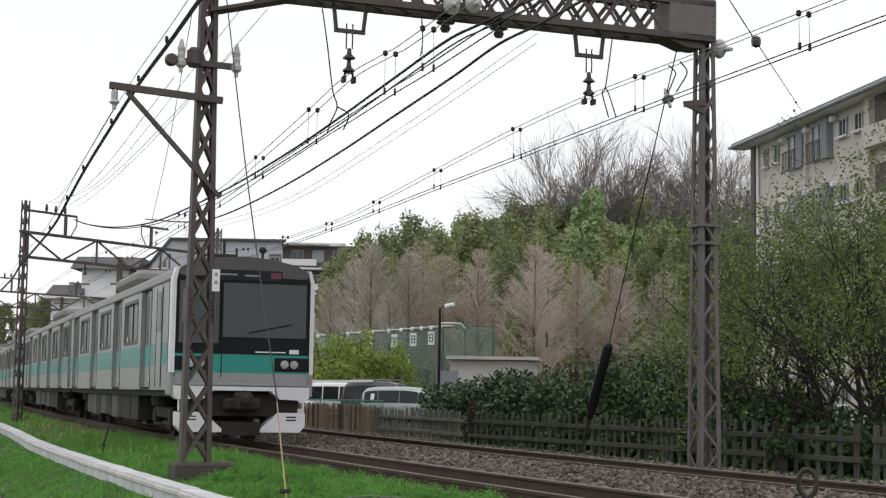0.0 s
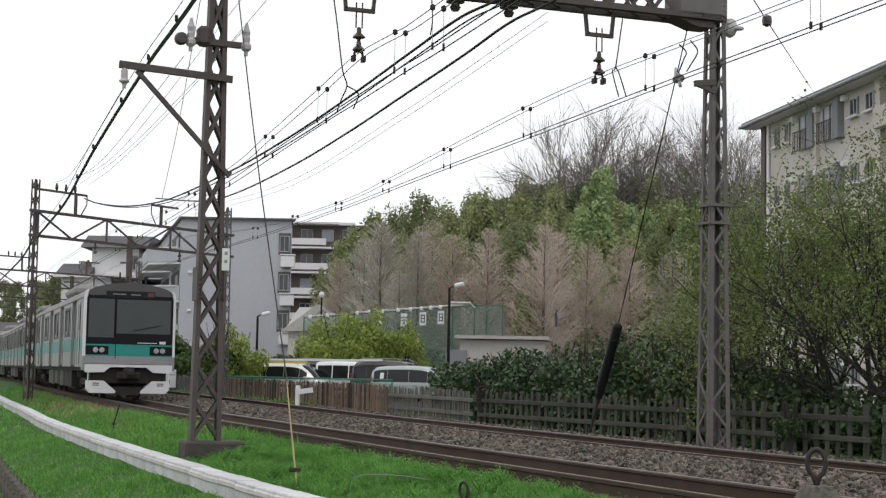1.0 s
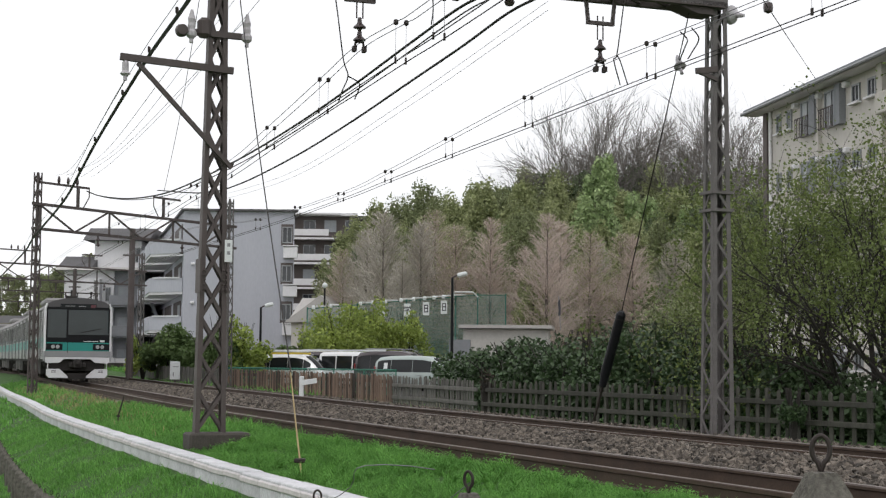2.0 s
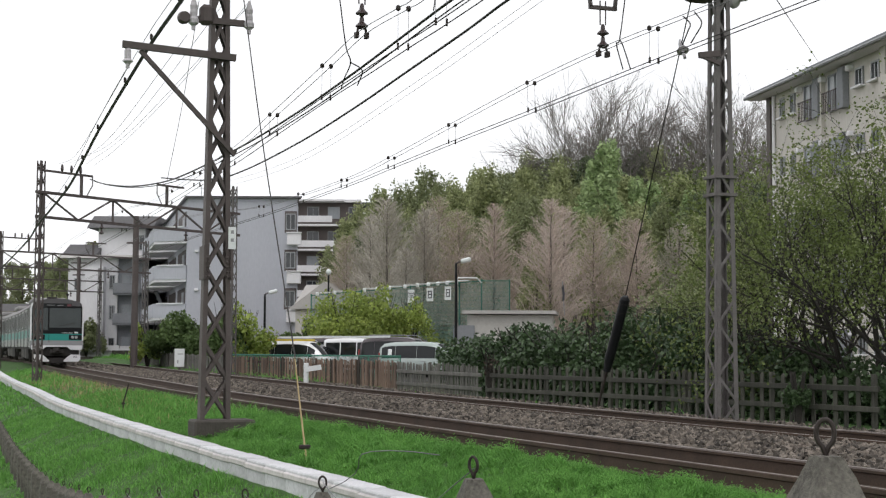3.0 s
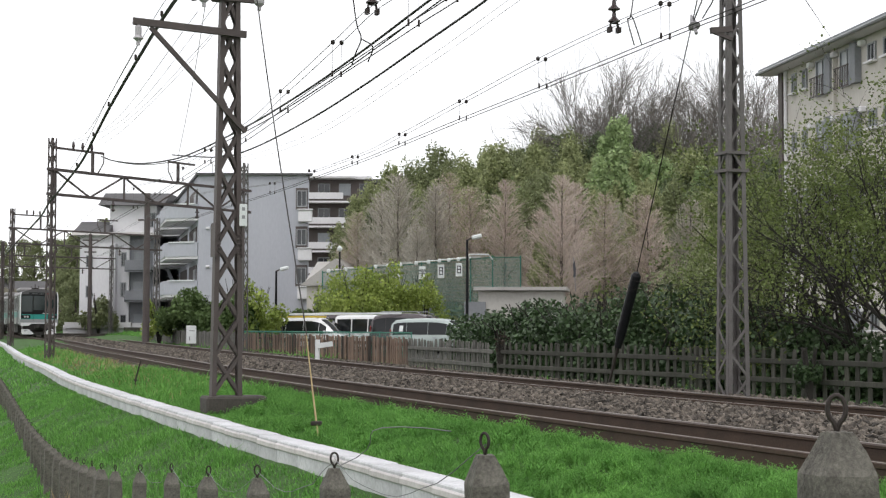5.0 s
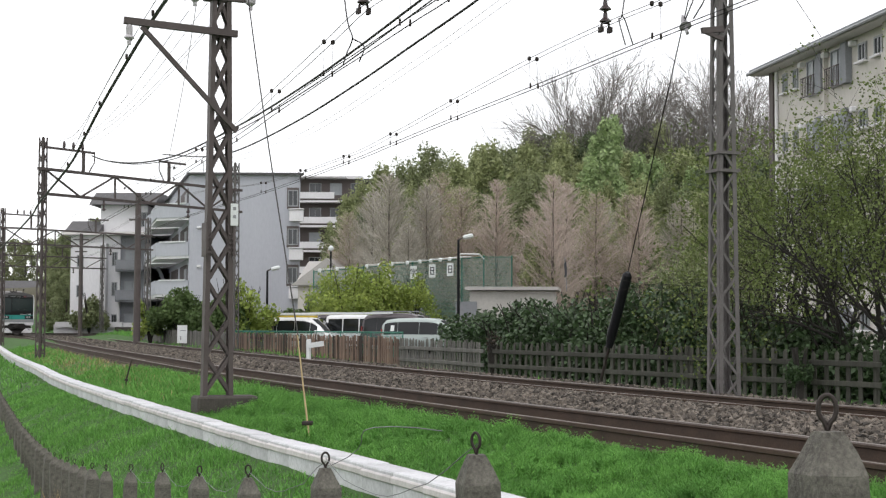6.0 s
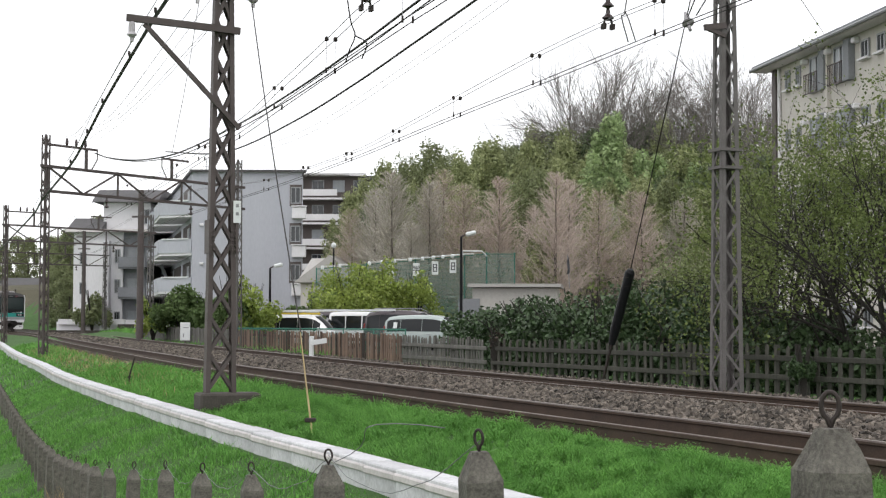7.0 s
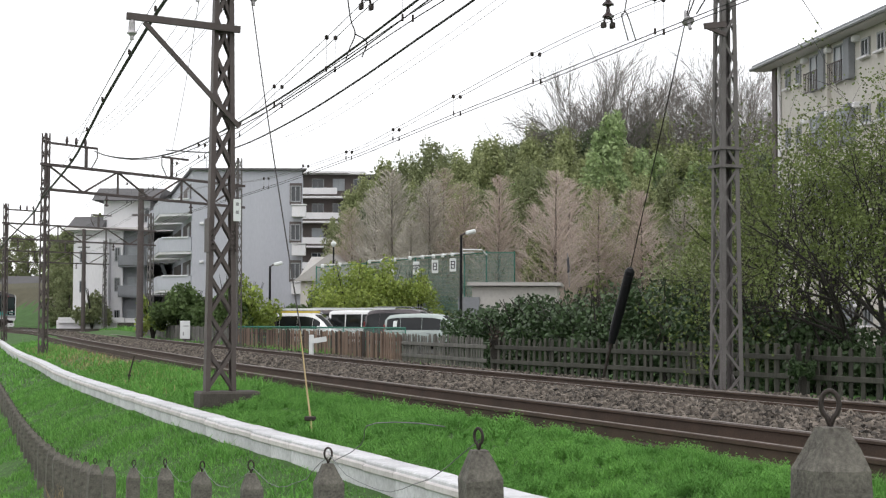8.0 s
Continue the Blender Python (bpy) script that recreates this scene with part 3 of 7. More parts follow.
def cab_face(root):
    """The tail cab, facing -x."""
    mask = [(-1.35, 1.70), (1.35, 1.70), (1.34, 3.10), (1.22, 3.32), (1.05, 3.42), (0.55, 3.53), (0, 3.57), (-0.55, 3.53), (-1.05, 3.42), (-1.22, 3.32), (-1.34, 3.10)]
    part("front_mask", Build().prism(mask, 0.02, 0.4), BLACK, root, "glossy black front mask")
    cap = [(-1.33, 3.24), (-1.24, 3.36), (-1.05, 3.46), (-0.55, 3.575), (0, 3.615), (0.55, 3.575), (1.05, 3.46), (1.24, 3.36), (1.33, 3.24), (1.2, 3.2), (0.5, 3.22), (0, 3.225), (-0.5, 3.22), (-1.2, 3.2)]
    part("front_brow", Build().prism(cap, 0.012, 0.42), BROW, root, "dark grey brow above the windscreen")
    part("destination_display", Build().box((0.008, 0, 3.245), (0.012, 1.5, 0.2)), GLASS, root, "dark destination display")
    part("display_text", Build().box((0.0, 0.35, 3.25), (0.004, 0.4, 0.03)).box((0.0, -0.15, 3.24), (0.004, 0.3, 0.03)), GREYPANEL, root)
    part("display_sign", Build().box((0.0, -0.62, 3.25), (0.004, 0.2, 0.12)), mat("dim_red_sign", (0.16, 0.045, 0.055), (0.13, 0.035, 0.045), 0.5, bump=0), root, "dim red route sign")
    screen = mat("windscreen_glass", (0.03, 0.042, 0.043), (0.018, 0.026, 0.027), 0.06, bump=0, spec=0.5, big=0.5)
    part("windscreen", Build().box((0.008, -0.42, 2.56), (0.014, 1.66, 1.06), bevel=0.004), screen, root, "sloping grey-green windscreen")
    part("gangway_window", Build().box((0.008, 0.87, 2.50), (0.014, 0.78, 1.2), bevel=0.004), screen, root)
    part("wiper", Build().bar((-0.004, -0.1, 2.12), (-0.004, -0.95, 2.3), 0.02, 0.03), BLACK, root)
    teal = Build().box((0.03, 0, 1.52), (0.06, 2.68, 0.36))
    part("front_stripe", teal, TEAL, root, "teal stripe across the front")
    part("front_panel", Build().box((0.03, 0, 1.22), (0.06, 2.66, 0.24)), GREYPANEL, root, "grey lower front panel")
    part("emergency_door_seam", Build().box((-0.003, 0.42, 2.2), (0.006, 0.02, 1.9)), BLACK, root)
    for sy in (1, -1):
        pil = [(sy * 1.325, 1.33), (sy * 1.40, 1.33), (sy * 1.40, 3.12), (sy * 1.33, 3.36), (sy * 1.27, 3.38), (sy * 1.325, 3.1)]
        part("corner_pillar", Build().prism(pil if sy > 0 else pil[::-1], -0.02, 0.30), WHITEP, root, "white corner pillar")
        part("corner_panel", Build().box((0.26, sy * 1.35, 1.12), (0.52, 0.1, 0.43)), GREYPANEL, root)
        hl = part("headlight", Build().box((-0.004, sy * 0.98, 1.515), (0.03, 0.70, 0.27), bevel=0.012), BLACK, root, "black oval headlight housing")
        part("lens", Build().lathe([(0.085, -0.01), (0.08, 0.012), (0.04, 0.02)], pose(-0.018, sy * 0.83, 1.52, 0, -90, 0), 14).lathe([(0.085, -0.01), (0.08, 0.012), (0.04, 0.02)], pose(-0.018, sy * 1.02, 1.52, 0, -90, 0), 14), LAMPGLASS, hl, "clear headlamp lens")
        sk = [(sy * 1.26, 0.58), (sy * 0.74, 0.58), (sy * 0.38, 0.27), (sy * 0.38, 0.20), (sy * 1.16, 0.20), (sy * 1.26, 0.32)]
        part("skirt", Build().prism(sk if sy > 0 else sk[::-1], -0.02, 0.35), WHITEP, root, "white snow-plough skirt")
        part("skirt_slot", Build().box((-0.022, sy * 0.98, 0.50), (0.008, 0.2, 0.025)).box((-0.022, sy * 0.98, 0.44), (0.008, 0.2, 0.025)), BLACK, root)
        part("step_rail", Build().tube([(0.0, sy * 1.22, 0.85), (-0.02, sy * 1.22, 0.6)], 0.02, 6), WHITEP, root)
    bump = [(-1.33, 0.88), (-1.27, 0.82), (-0.75, 0.84), (-0.55, 1.0), (0.55, 1.0), (0.75, 0.84), (1.27, 0.82), (1.33, 0.88), (1.33, 1.08), (-1.33, 1.08)]
    part("bumper_beam", Build().prism(bump, -0.05, 0.3), WHITEP, root, "white front buffer beam")
    part("skirt_middle", Build().prism([(-0.4, 0.4), (0.4, 0.4), (0.4, 0.14), (-0.4, 0.14)], 0.02, 0.3), UNDER, root)
    part("underfront", Build().box((0.25, 0, 0.72), (0.2, 2.3, 0.42)), UNDER, root)
    part("coupler", Build().box((-0.12, 0, 0.80), (0.5, 0.32, 0.34), bevel=0.05).box((0.0, 0, 0.74), (0.3, 0.7, 0.22), bevel=0.04).lathe([(0.09, 0), (0.1, 0.12), (0.05, 0.16)], pose(-0.34, 0, 0.82, 0, -90, 0), 10), UNDER, root, "dark automatic coupler")
    part("brake_unit", Build().box((0.3, 0.25, 0.2), (0.18, 0.16, 0.34), bevel=0.02).box((0.3, -0.25, 0.2), (0.18, 0.16, 0.34), bevel=0.02), UNDER, root)
    # lettering on the mask: a plain mark and a line of small print
    part("maker_mark", Build().box((0.014, -1.02, 1.77), (0.02, 0.19, 0.085)), WHITEP, root, "small white operator mark")
    part("front_print", Build().box((0.014, -0.55, 1.755), (0.02, 0.6, 0.022)), SIGNW, root)
    part("roof_aerial", Build().box((0.9, 0.25, 3.66), (0.35, 0.5, 0.1), bevel=0.02).tube([(0.9, 0.25, 3.68), (0.9, 0.25, 3.98)], 0.03, 6).tube([(0.9, 0.5, 3.68), (0.9, 0.5, 3.85)], 0.025, 6).tube([(0.9, 0.0, 3.68), (0.9, 0.0, 3.85)], 0.025, 6), UNDER, root, "dark rooftop aerial")
    part("roof_horn", Build().tube([(1.2, -0.6, 3.6), (1.2, -0.6, 3.82)], 0.03, 6).lathe([(0.05, 0), (0.09, 0.06), (0.05, 0.12)], pose(1.2, -0.6, 3.8), 8), UNDER, root)


CARS = []


def train():
    for i in range(6):
        c = thing("train_car", pose(0, 0, 0), "stainless steel commuter train car with a teal stripe" if i else "stainless commuter train cab car with black mask and teal stripe", "train", "cars of the commuter train")
        car_body(c, i == 0)
        if i == 0:
            cab_face(c)
        CARS.append(c)


def run_of_train(t):
    """Arc along the line of the tail's face."""
    return float(np.interp(t, RUN_T, RUN))


RUN_T = np.arange(0, 8.01, 0.25)
RUN_FIT = np.polyfit([0, 0.5, 1.0, 1.5, 3.0, 3.5, 4.0, 4.5, 6.5, 8.0], [arc_of(y) for y in (30.25, 38.75, 47.48, 56.63, 84.08, 92.66, 100.39, 107.25, 136.99, 154.2)], 4)
RUN = np.polyval(RUN_FIT, RUN_T)


def car_pose(i, t):
    s = run_of_train(t) + 20.0 * i
    a, b = on_line(s + 3.0), on_line(s + 16.7)
    d = (b - a).normalized()
    p = a - d * 3.0
    return pose(p.x, p.y, 0, 0, 0, math.degrees(math.atan2(d.y, d.x)))


# ---- masts, portal beams and fittings ----
GANTRY = math.degrees(math.atan2(3.0, 8.2))


def lace(b, p0, p1, w0, w1, across, n, bw=0.045, bt=0.012, cross=False, off=Vector((0, 0, 0))):
    """Diagonal flats between two legs that run from p0 to p1 and stand w0 .. w1 apart along across."""
    p0, p1, across = Vector(p0), Vector(p1), Vector(across).normalized()
    for i in range(n):
        a, c = i / n, (i + 1) / n
        s = 1 if i % 2 else -1
        pa = p0.lerp(p1, a) + across * s * (w0 + (w1 - w0) * a) / 2 + off
        pc = p0.lerp(p1, c) - across * s * (w0 + (w1 - w0) * c) / 2 + off
        nrm = (p1 - p0).cross(across).normalized()
        b.bar(pa, pc, bw, bt, nrm)
        if cross:
            qa = p0.lerp(p1, a) - across * s * (w0 + (w1 - w0) * a) / 2 + off
            qc = p0.lerp(p1, c) + across * s * (w0 + (w1 - w0) * c) / 2 + off
            b.bar(qa + nrm * 0.013, qc + nrm * 0.013, bw, bt, nrm)


def channel_mast(x, y, rz, z0, z1, w0, w1, leg, depth, material, label, n=20, footing=True):
    """Two channel legs laced together on both faces."""
    t = thing("catenary_mast", pose(x, y, 0, 0, 0, rz), label, "mast", "masts of the overhead line")
    for s in (-1, 1):
        k = leg * 0.18
        sec = [(0, -depth / 2), (k - leg, -depth / 2), (k - leg, -depth / 2 + 0.014), (-k, -depth / 2 + 0.014), (-k, depth / 2 - 0.014), (k - leg, depth / 2 - 0.014), (k - leg, depth / 2), (0, depth / 2)]
        g = Build()
        g.add([(s * (w / 2 + px), py, z) for w, z in ((w0, z0), (w1, z1)) for px, py in sec], [tuple(range(8)), tuple(range(15, 7, -1))] + [(i, i + 8, (i + 1) % 8 + 8, (i + 1) % 8) for i in range(8)])
        part("channel_leg", g, material, t)
    for f in (-1, 1):
        for i in range(n):
            for sg in (-1, 1):
                wa, wc = ((w0 + (w1 - w0) * k / n - leg * 0.9) / 2 * sg for k in (i, i + 1))
                h = (z1 - z0 - 0.15) / n
                yy = f * (depth / 2 - 0.02) + 0.007 * sg
                part("lacing_bar", Build().bar((wa, yy, z0 + 0.1 + i * h), (-wc, yy, z0 + 0.1 + (i + 1) * h), 0.05, 0.012, (0, 1, 0)), material, t)
    if footing:
        part("footing", Build().box((0.12, 0, z0 - 0.2), (w0 + 0.45, depth + 0.35, 0.52), bevel=0.03), DARKCONC, t, "dark concrete footing in the grass")
    return t


def angle_mast(x, y, rz, z0, z1, w0, w1, leg, material, label, n=16):
    """Four corner angles laced on all faces."""
    t = thing("catenary_mast", pose(x, y, 0, 0, 0, rz), label, "mast", "masts of the overhead line")
    for sx in (-1, 1):
        for sy in (-1, 1):
            g = Build()
            a, c = Vector((sx * w0 / 2, sy * w0 / 2, z0)), Vector((sx * w1 / 2, sy * w1 / 2, z1))
            i = Vector((-sx, -sy, 0))
            g.bar(a + Vector((i.x * leg / 2, 0, 0)), c + Vector((i.x * leg / 2, 0, 0)), leg, 0.012, (0, 1, 0))
            g.bar(a + Vector((0, i.y * leg / 2, 0)), c + Vector((0, i.y * leg / 2, 0)), 0.012, leg, (0, 1, 0))
            part("corner_angle", g, material, t)
    for ax, off in (((1, 0, 0), (0, 1, 0)), ((1, 0, 0), (0, -1, 0)), ((0, 1, 0), (1, 0, 0)), ((0, 1, 0), (-1, 0, 0))):
        for i in range(n):
            a, c = i / n, (i + 1) / n
            s = 1 if i % 2 else -1
            wa, wc = w0 + (w1 - w0) * a, w0 + (w1 - w0) * c
            pa = Vector(ax) * s * wa / 2 * 0.9 + Vector(off) * wa / 2 + Vector((0, 0, z0 + (z1 - z0) * a))
            pc = -Vector(ax) * s * wc / 2 * 0.9 + Vector(off) * wc / 2 + Vector((0, 0, z0 + (z1 - z0) * c))
            part("lacing_bar", Build().bar(pa, pc, 0.045, 0.012, off), material, t)
    return t


def insulator(b, m, discs=2, r=0.11):
    """A string of bell discs hanging down from the origin of m."""
    z = 0.0
    for i in range(discs):
        b.lathe([(0.02, z), (0.035, z - 0.03), (0.04, z - 0.09), (r, z - 0.15), (r, z - 0.165), (0.05, z - 0.175), (0.03, z - 0.2)], m, 12)
        z -= 0.2
    return z


def main_gantry():
    A, R = (-3.4, 22.88), (4.76, 25.88)
    left = channel_mast(A[0] + 0.10, A[1] + 0.02, GANTRY, -0.12, 7.75, 0.46, 0.23, 0.085, 0.2, MAST, "brown riveted lattice mast on a concrete footing", 14)
    [part("splice_plate", Build().box((e * 0.203, 0, 2.25), (0.03, 0.33, 0.5)), MAST, left) for e in (-1, 1)]
    for s in (-1, 1):
        for i in range(5):
            for rx in (0.14, 0.185):
                part("rivet", Build().lathe([(0.019, 0), (0.013, 0.014)], pose(s * rx, -0.15, 2.05 + i * 0.07, 90), 8), MAST, left)
    part("number_plate", Build().box((0.2, -0.175, 2.62), (0.115, 0.012, 0.33), bevel=0.004), SIGNW, left, "small white mast plate")
    for z in (2.71, 2.59):
        part("plate_print", Build().box((0.2, -0.183, z), (0.045, 0.004, 0.05)), GREYPANEL, left)
    # side arm with its brace
    part("cross_arm", Build().bar((-1.46, -0.17, 5.41), (0.22, -0.17, 5.32), 0.07, 0.10), MAST, left, "dark steel side arm")
    part("arm_brace", Build().bar((-1.20, -0.15, 5.34), (0.23, -0.15, 3.86), 0.06, 0.065), MAST, left)
    part("arm_insulator", Build().lathe([(0.03, 0), (0.05, -0.04), (0.05, -0.16), (0.08, -0.2), (0.03, -0.24), (0.03, -0.3)], pose(-1.38, -0.17, 5.36), 10), INSULW, left, "white pin insulator")
    part("insulator_bracket", Build().bar((-0.55, -0.1, 5.88), (0.42, -0.1, 5.86), 0.07, 0.09).box((-0.22, -0.1, 5.95), (0.2, 0.2, 0.3), bevel=0.05).lathe([(0.08, -0.1), (0.10, 0), (0.08, 0.1)], pose(-0.56, -0.12, 5.88, 90), 12), MAST, left)
    for xx in (-0.42, 0.42):
        part("post_insulator", Build().lathe([(0.03, -0.16), (0.03, -0.10), (0.075, -0.06), (0.08, 0), (0.055, 0.04), (0.06, 0.1), (0.05, 0.14), (0.06, 0.2), (0.04, 0.26), (0.02, 0.34)], pose(xx, -0.15, 5.86), 12), INSULW, left, "grey-white porcelain insulator")
    right = angle_mast(R[0], R[1], GANTRY, -0.3, 9.2, 0.41, 0.21, 0.075, MASTGREY, "grey galvanised lattice mast standing by the fence", 22)
    part("clamp_band", Build().box((0, 0, 3.9), (0.42, 0.42, 0.05)).box((0, 0, 3.6), (0.42, 0.42, 0.05)), MASTGREY, right, "pale steel clamp bands")
    part("side_bracket", Build().bar((-0.5, -0.2, 5.92), (-0.1, -0.2, 5.98), 0.07, 0.1).bar((-0.5, -0.2, 5.92), (-0.1, -0.2, 5.80), 0.05, 0.06), MAST, right)
    # the beam: two laced side frames with plated ends
    L = math.hypot(8.2, 3.0)
    beam = thing("portal_beam", pose(A[0], A[1], 0, 0, 0, GANTRY), "grey riveted steel truss beam spanning both tracks", "gantry beam")
    zb, zt = 7.04, 7.69
    for f in (-0.22, 0.22):
        part("bottom_chord", Build().box((L / 2, f, zb + 0.03), (L, 0.12, 0.10)), MAST, beam)
        part("top_chord", Build().box((L / 2, f, zt - 0.03), (L, 0.12, 0.09)), MAST, beam)
        n = 18
        for i in range(n):
            x0, x1 = 0.55 + (L - 1.5) * i / n, 0.55 + (L - 1.5) * (i + 1) / n
            za, zc = (zb + 0.06, zt - 0.06) if i % 2 else (zt - 0.06, zb + 0.06)
            part("lacing_bar", Build().bar((x0, f, za), (x1, f, zc), 0.07, 0.014, (0, 1, 0)), MAST, beam)
            part("lacing_bar", Build().bar((x0, f + 0.02, zc), (x1, f + 0.02, za), 0.05, 0.014, (0, 1, 0)), MAST, beam)
    g = Build()
    for i in range(15):
        x0 = 0.5 + (L - 1.4) * i / 15
        g.bar((x0, -0.2, zb + 0.02), (x0 + 0.5, 0.2, zb + 0.02), 0.05, 0.012)
        g.bar((x0, -0.2, zt - 0.02), (x0 + 0.5, 0.2, zt - 0.02), 0.05, 0.012)
    part("plan_lacing", g, MAST, beam)
    part("end_plate", Build().box((L - 0.42, 0, (zb + zt) / 2 + 0.02), (0.9, 0.56, zt - zb + 0.06), bevel=0.01), BEAM, beam, "plain grey plated beam end")
    rv = Build()
    for i in range(7):
        rv.lathe([(0.02, 0), (0.012, 0.012)], pose(L - 0.03, -0.28, zb + 0.06 + i * 0.09, 90), 8)
    for i in range(12):
        rv.lathe([(0.016, 0), (0.01, 0.012)], pose(L - 0.82 + i * 0.075, -0.28, zb + 0.015, 90), 8)
    tagged(part("rivet_row", rv, BEAM, beam), kind="stuff")
    part("end_gusset", Build().prism([(0.0, 0.0), (0.75, 0.0), (0.75, -0.14), (0.45, -0.14)], -0.2, 0.2, Matrix.Translation((L - 0.95, 0, zb)) @ pose(0, 0, 0, 0, 0, 90) @ Matrix.Diagonal((1, -1, 1, 1))), MAST, beam)
    part("knee_plate", Build().bar((0.1, 0, zb - 0.35), (1.5, 0, zb + 0.02), 0.4, 0.05), MAST, beam)
    # hangers with their insulators over both tracks
    for hx in (2.27, 6.30):
        h = thing("wire_hanger", pose(A[0] + hx * 0.9687, A[1] + hx * 0.3548, -0.10, 0, 0, GANTRY), "steel stirrup with a brown insulator string holding twin wires", "hanger", "hangers under the portal beam")
        part("stirrup", Build().bar((-0.27, 0, 7.17), (-0.22, 0, 6.72), 0.06, 0.05).bar((0.27, 0, 7.17), (0.22, 0, 6.72), 0.06, 0.05).bar((-0.25, 0, 6.72), (0.25, 0, 6.72), 0.06, 0.06).tube([(-0.05, 0, 6.84), (-0.05, 0, 6.44), (0.05, 0, 6.44), (0.05, 0, 6.84)], 0.012, 6), MAST, h)
        b = Build()
        insulator(b, pose(0, 0, 6.45), 2, 0.10)
        part("insulator", b, INSUL, h, "brown bell insulators")
        part("wire_clamp", Build().tube([(-0.08, 0, 5.94), (-0.06, 0, 6.06), (0.06, 0, 6.06), (0.08, 0, 5.94)], 0.022, 6).box((-0.08, 0, 5.95), (0.05, 0.12, 0.09)).box((0.08, 0, 5.95), (0.05, 0.12, 0.09)), IRON, h)
    for fx in (3.82, 4.72):
        ins = thing("feeder_insulator", pose(A[0] + fx * 0.9687, A[1] + fx * 0.3548, 7.13, 0, 0, GANTRY), "brown ribbed porcelain insulator carrying a feeder cable", "insulator", "feeder insulators under the beam")
        part("porcelain", Build().lathe([(0.05, 0.06), (0.05, -0.04), (0.13, -0.08), (0.13, -0.10), (0.07, -0.12), (0.07, -0.16), (0.15, -0.20), (0.15, -0.22), (0.07, -0.24), (0.07, -0.27), (0.09, -0.30), (0.06, -0.36)], None, 14), INSUL, ins)
    for k, (fx, dz) in enumerate(((4.0, 0.06), (4.36, 0.12))):
        ins = thing("strain_insulator", pose(A[0] + fx * 0.9687 - 0.1, A[1] + fx * 0.3548 - 0.35, 7.08 + dz, 100, 0, GANTRY + 12), "round greyish disc strain insulator", "insulator", "disc insulators of the beam")
        part("disc", Build().lathe([(0.03, -0.05), (0.14, 0.0), (0.16, 0.03), (0.15, 0.05), (0.05, 0.10), (0.03, 0.2)], None, 16), INSULW, ins)
    ins = thing("strain_insulator", pose(4.99, 25.95, 6.98, 0, 100, GANTRY - 60), "round greyish disc strain insulator", "insulator", "disc insulators of the beam")
    part("disc", Build().lathe([(0.03, -0.05), (0.15, 0.0), (0.17, 0.05), (0.15, 0.10), (0.05, 0.16), (0.03, 0.3)], None, 16), INSULW, ins)


def far_gantry(bx, by, cx, cy, z, left_label, dark=MAST):
    rz = math.degrees(math.atan2(cy - by, cx - bx))
    L = math.hypot(cx - bx, cy - by)
    t = angle_mast(bx, by, rz, -0.3, z + 1.6, 0.26, 0.22, 0.06, dark, left_label, 16)
    angle_mast(cx, cy, rz, -0.3, z + 1.6, 0.32, 0.26, 0.06, MASTGREY, "grey lattice mast on the far side of the tracks", 16)
    b = thing("portal_beam", pose(bx, by, 0, 0, 0, rz), "thin brown steel portal beam with diagonal struts", "gantry beam", "distant portal beams")
    part("top_chord", Build().box((L / 2, -0.1, z + 0.45), (L + 0.6, 0.12, 0.1)), dark, b)
    part("bottom_chord", Build().box((L / 2, -0.1, z - 0.45), (L + 0.6, 0.12, 0.1)), dark, b)
    g = Build()
    n = 6
    for i in range(n):
        x0, x1 = L * i / n, L * (i + 1) / n
        za, zc = (z + 0.45, z - 0.45) if i % 2 == 0 else (z - 0.45, z + 0.45)
        g.bar((x0, -0.1, za), (x1, -0.1, zc), 0.06, 0.06)
        if i % 2 == 0:
            g.bar((x0 + 0.01, -0.1, z - 0.45), (x0 + 0.01, -0.1, z + 0.45), 0.06, 0.06)
    part("strut", g, dark, b)
    f = Build()
    for x0, x1 in ((0, 2.4), (L * 0.56, L * 0.56 + 1.5)):
        f.bar((x0, -0.1, z + 1.25), (x1, -0.1, z + 1.25), 0.06, 0.08)
        f.bar((x1 - 0.55 if x0 == 0 else x0 + 0.55, -0.1, z + 0.45), (x1 - 0.55 if x0 == 0 else x0 + 0.55, -0.1, z + 1.25), 0.1, 0.08)
        xx = x1 if x0 == 0 else x0
        f.tube([(xx, -0.1, z + 1.25), (xx, -0.1, z + 0.9), (xx - (0.3 if x0 == 0 else -0.3), -0.1, z + 0.45)], 0.025, 6)
    part("bracket_frame", f, dark, b)
    pins = Build()
    for x in (0.9, 1.35, 1.8):
        pins.lathe([(0.03, 0), (0.06, 0.1), (0.05, 0.2), (0.03, 0.28)], pose(x, -0.1, z + 1.28), 8)
    part("pin_insulator", pins, INSUL, b)
    hang = Build()
    for x in (L * 0.28, L * 0.72):
        insulator(hang, pose(x, -0.1, z - 0.5), 2, 0.09)
    part("insulator", hang, INSUL, b)


def plain_pole(x, y, top, r, label, material):
    t = thing("utility_pole", pose(x, y, ground_z(x, y)), label, "pole", "poles along the line")
    z = ground_z(x, y)
    part("pole_shaft", Build().tube([(0, 0, -0.3), (0, 0, top - z)], [r * 1.25, r], 10), material, t)
    part("pole_arm", Build().box((0.0, 0, top - z - 0.5), (1.3, 0.08, 0.1)), MAST, t)
    part("pole_arm", Build().box((0, 0, top - z - 1.5), (1.0, 0.08, 0.1)), MAST, t)
    return t


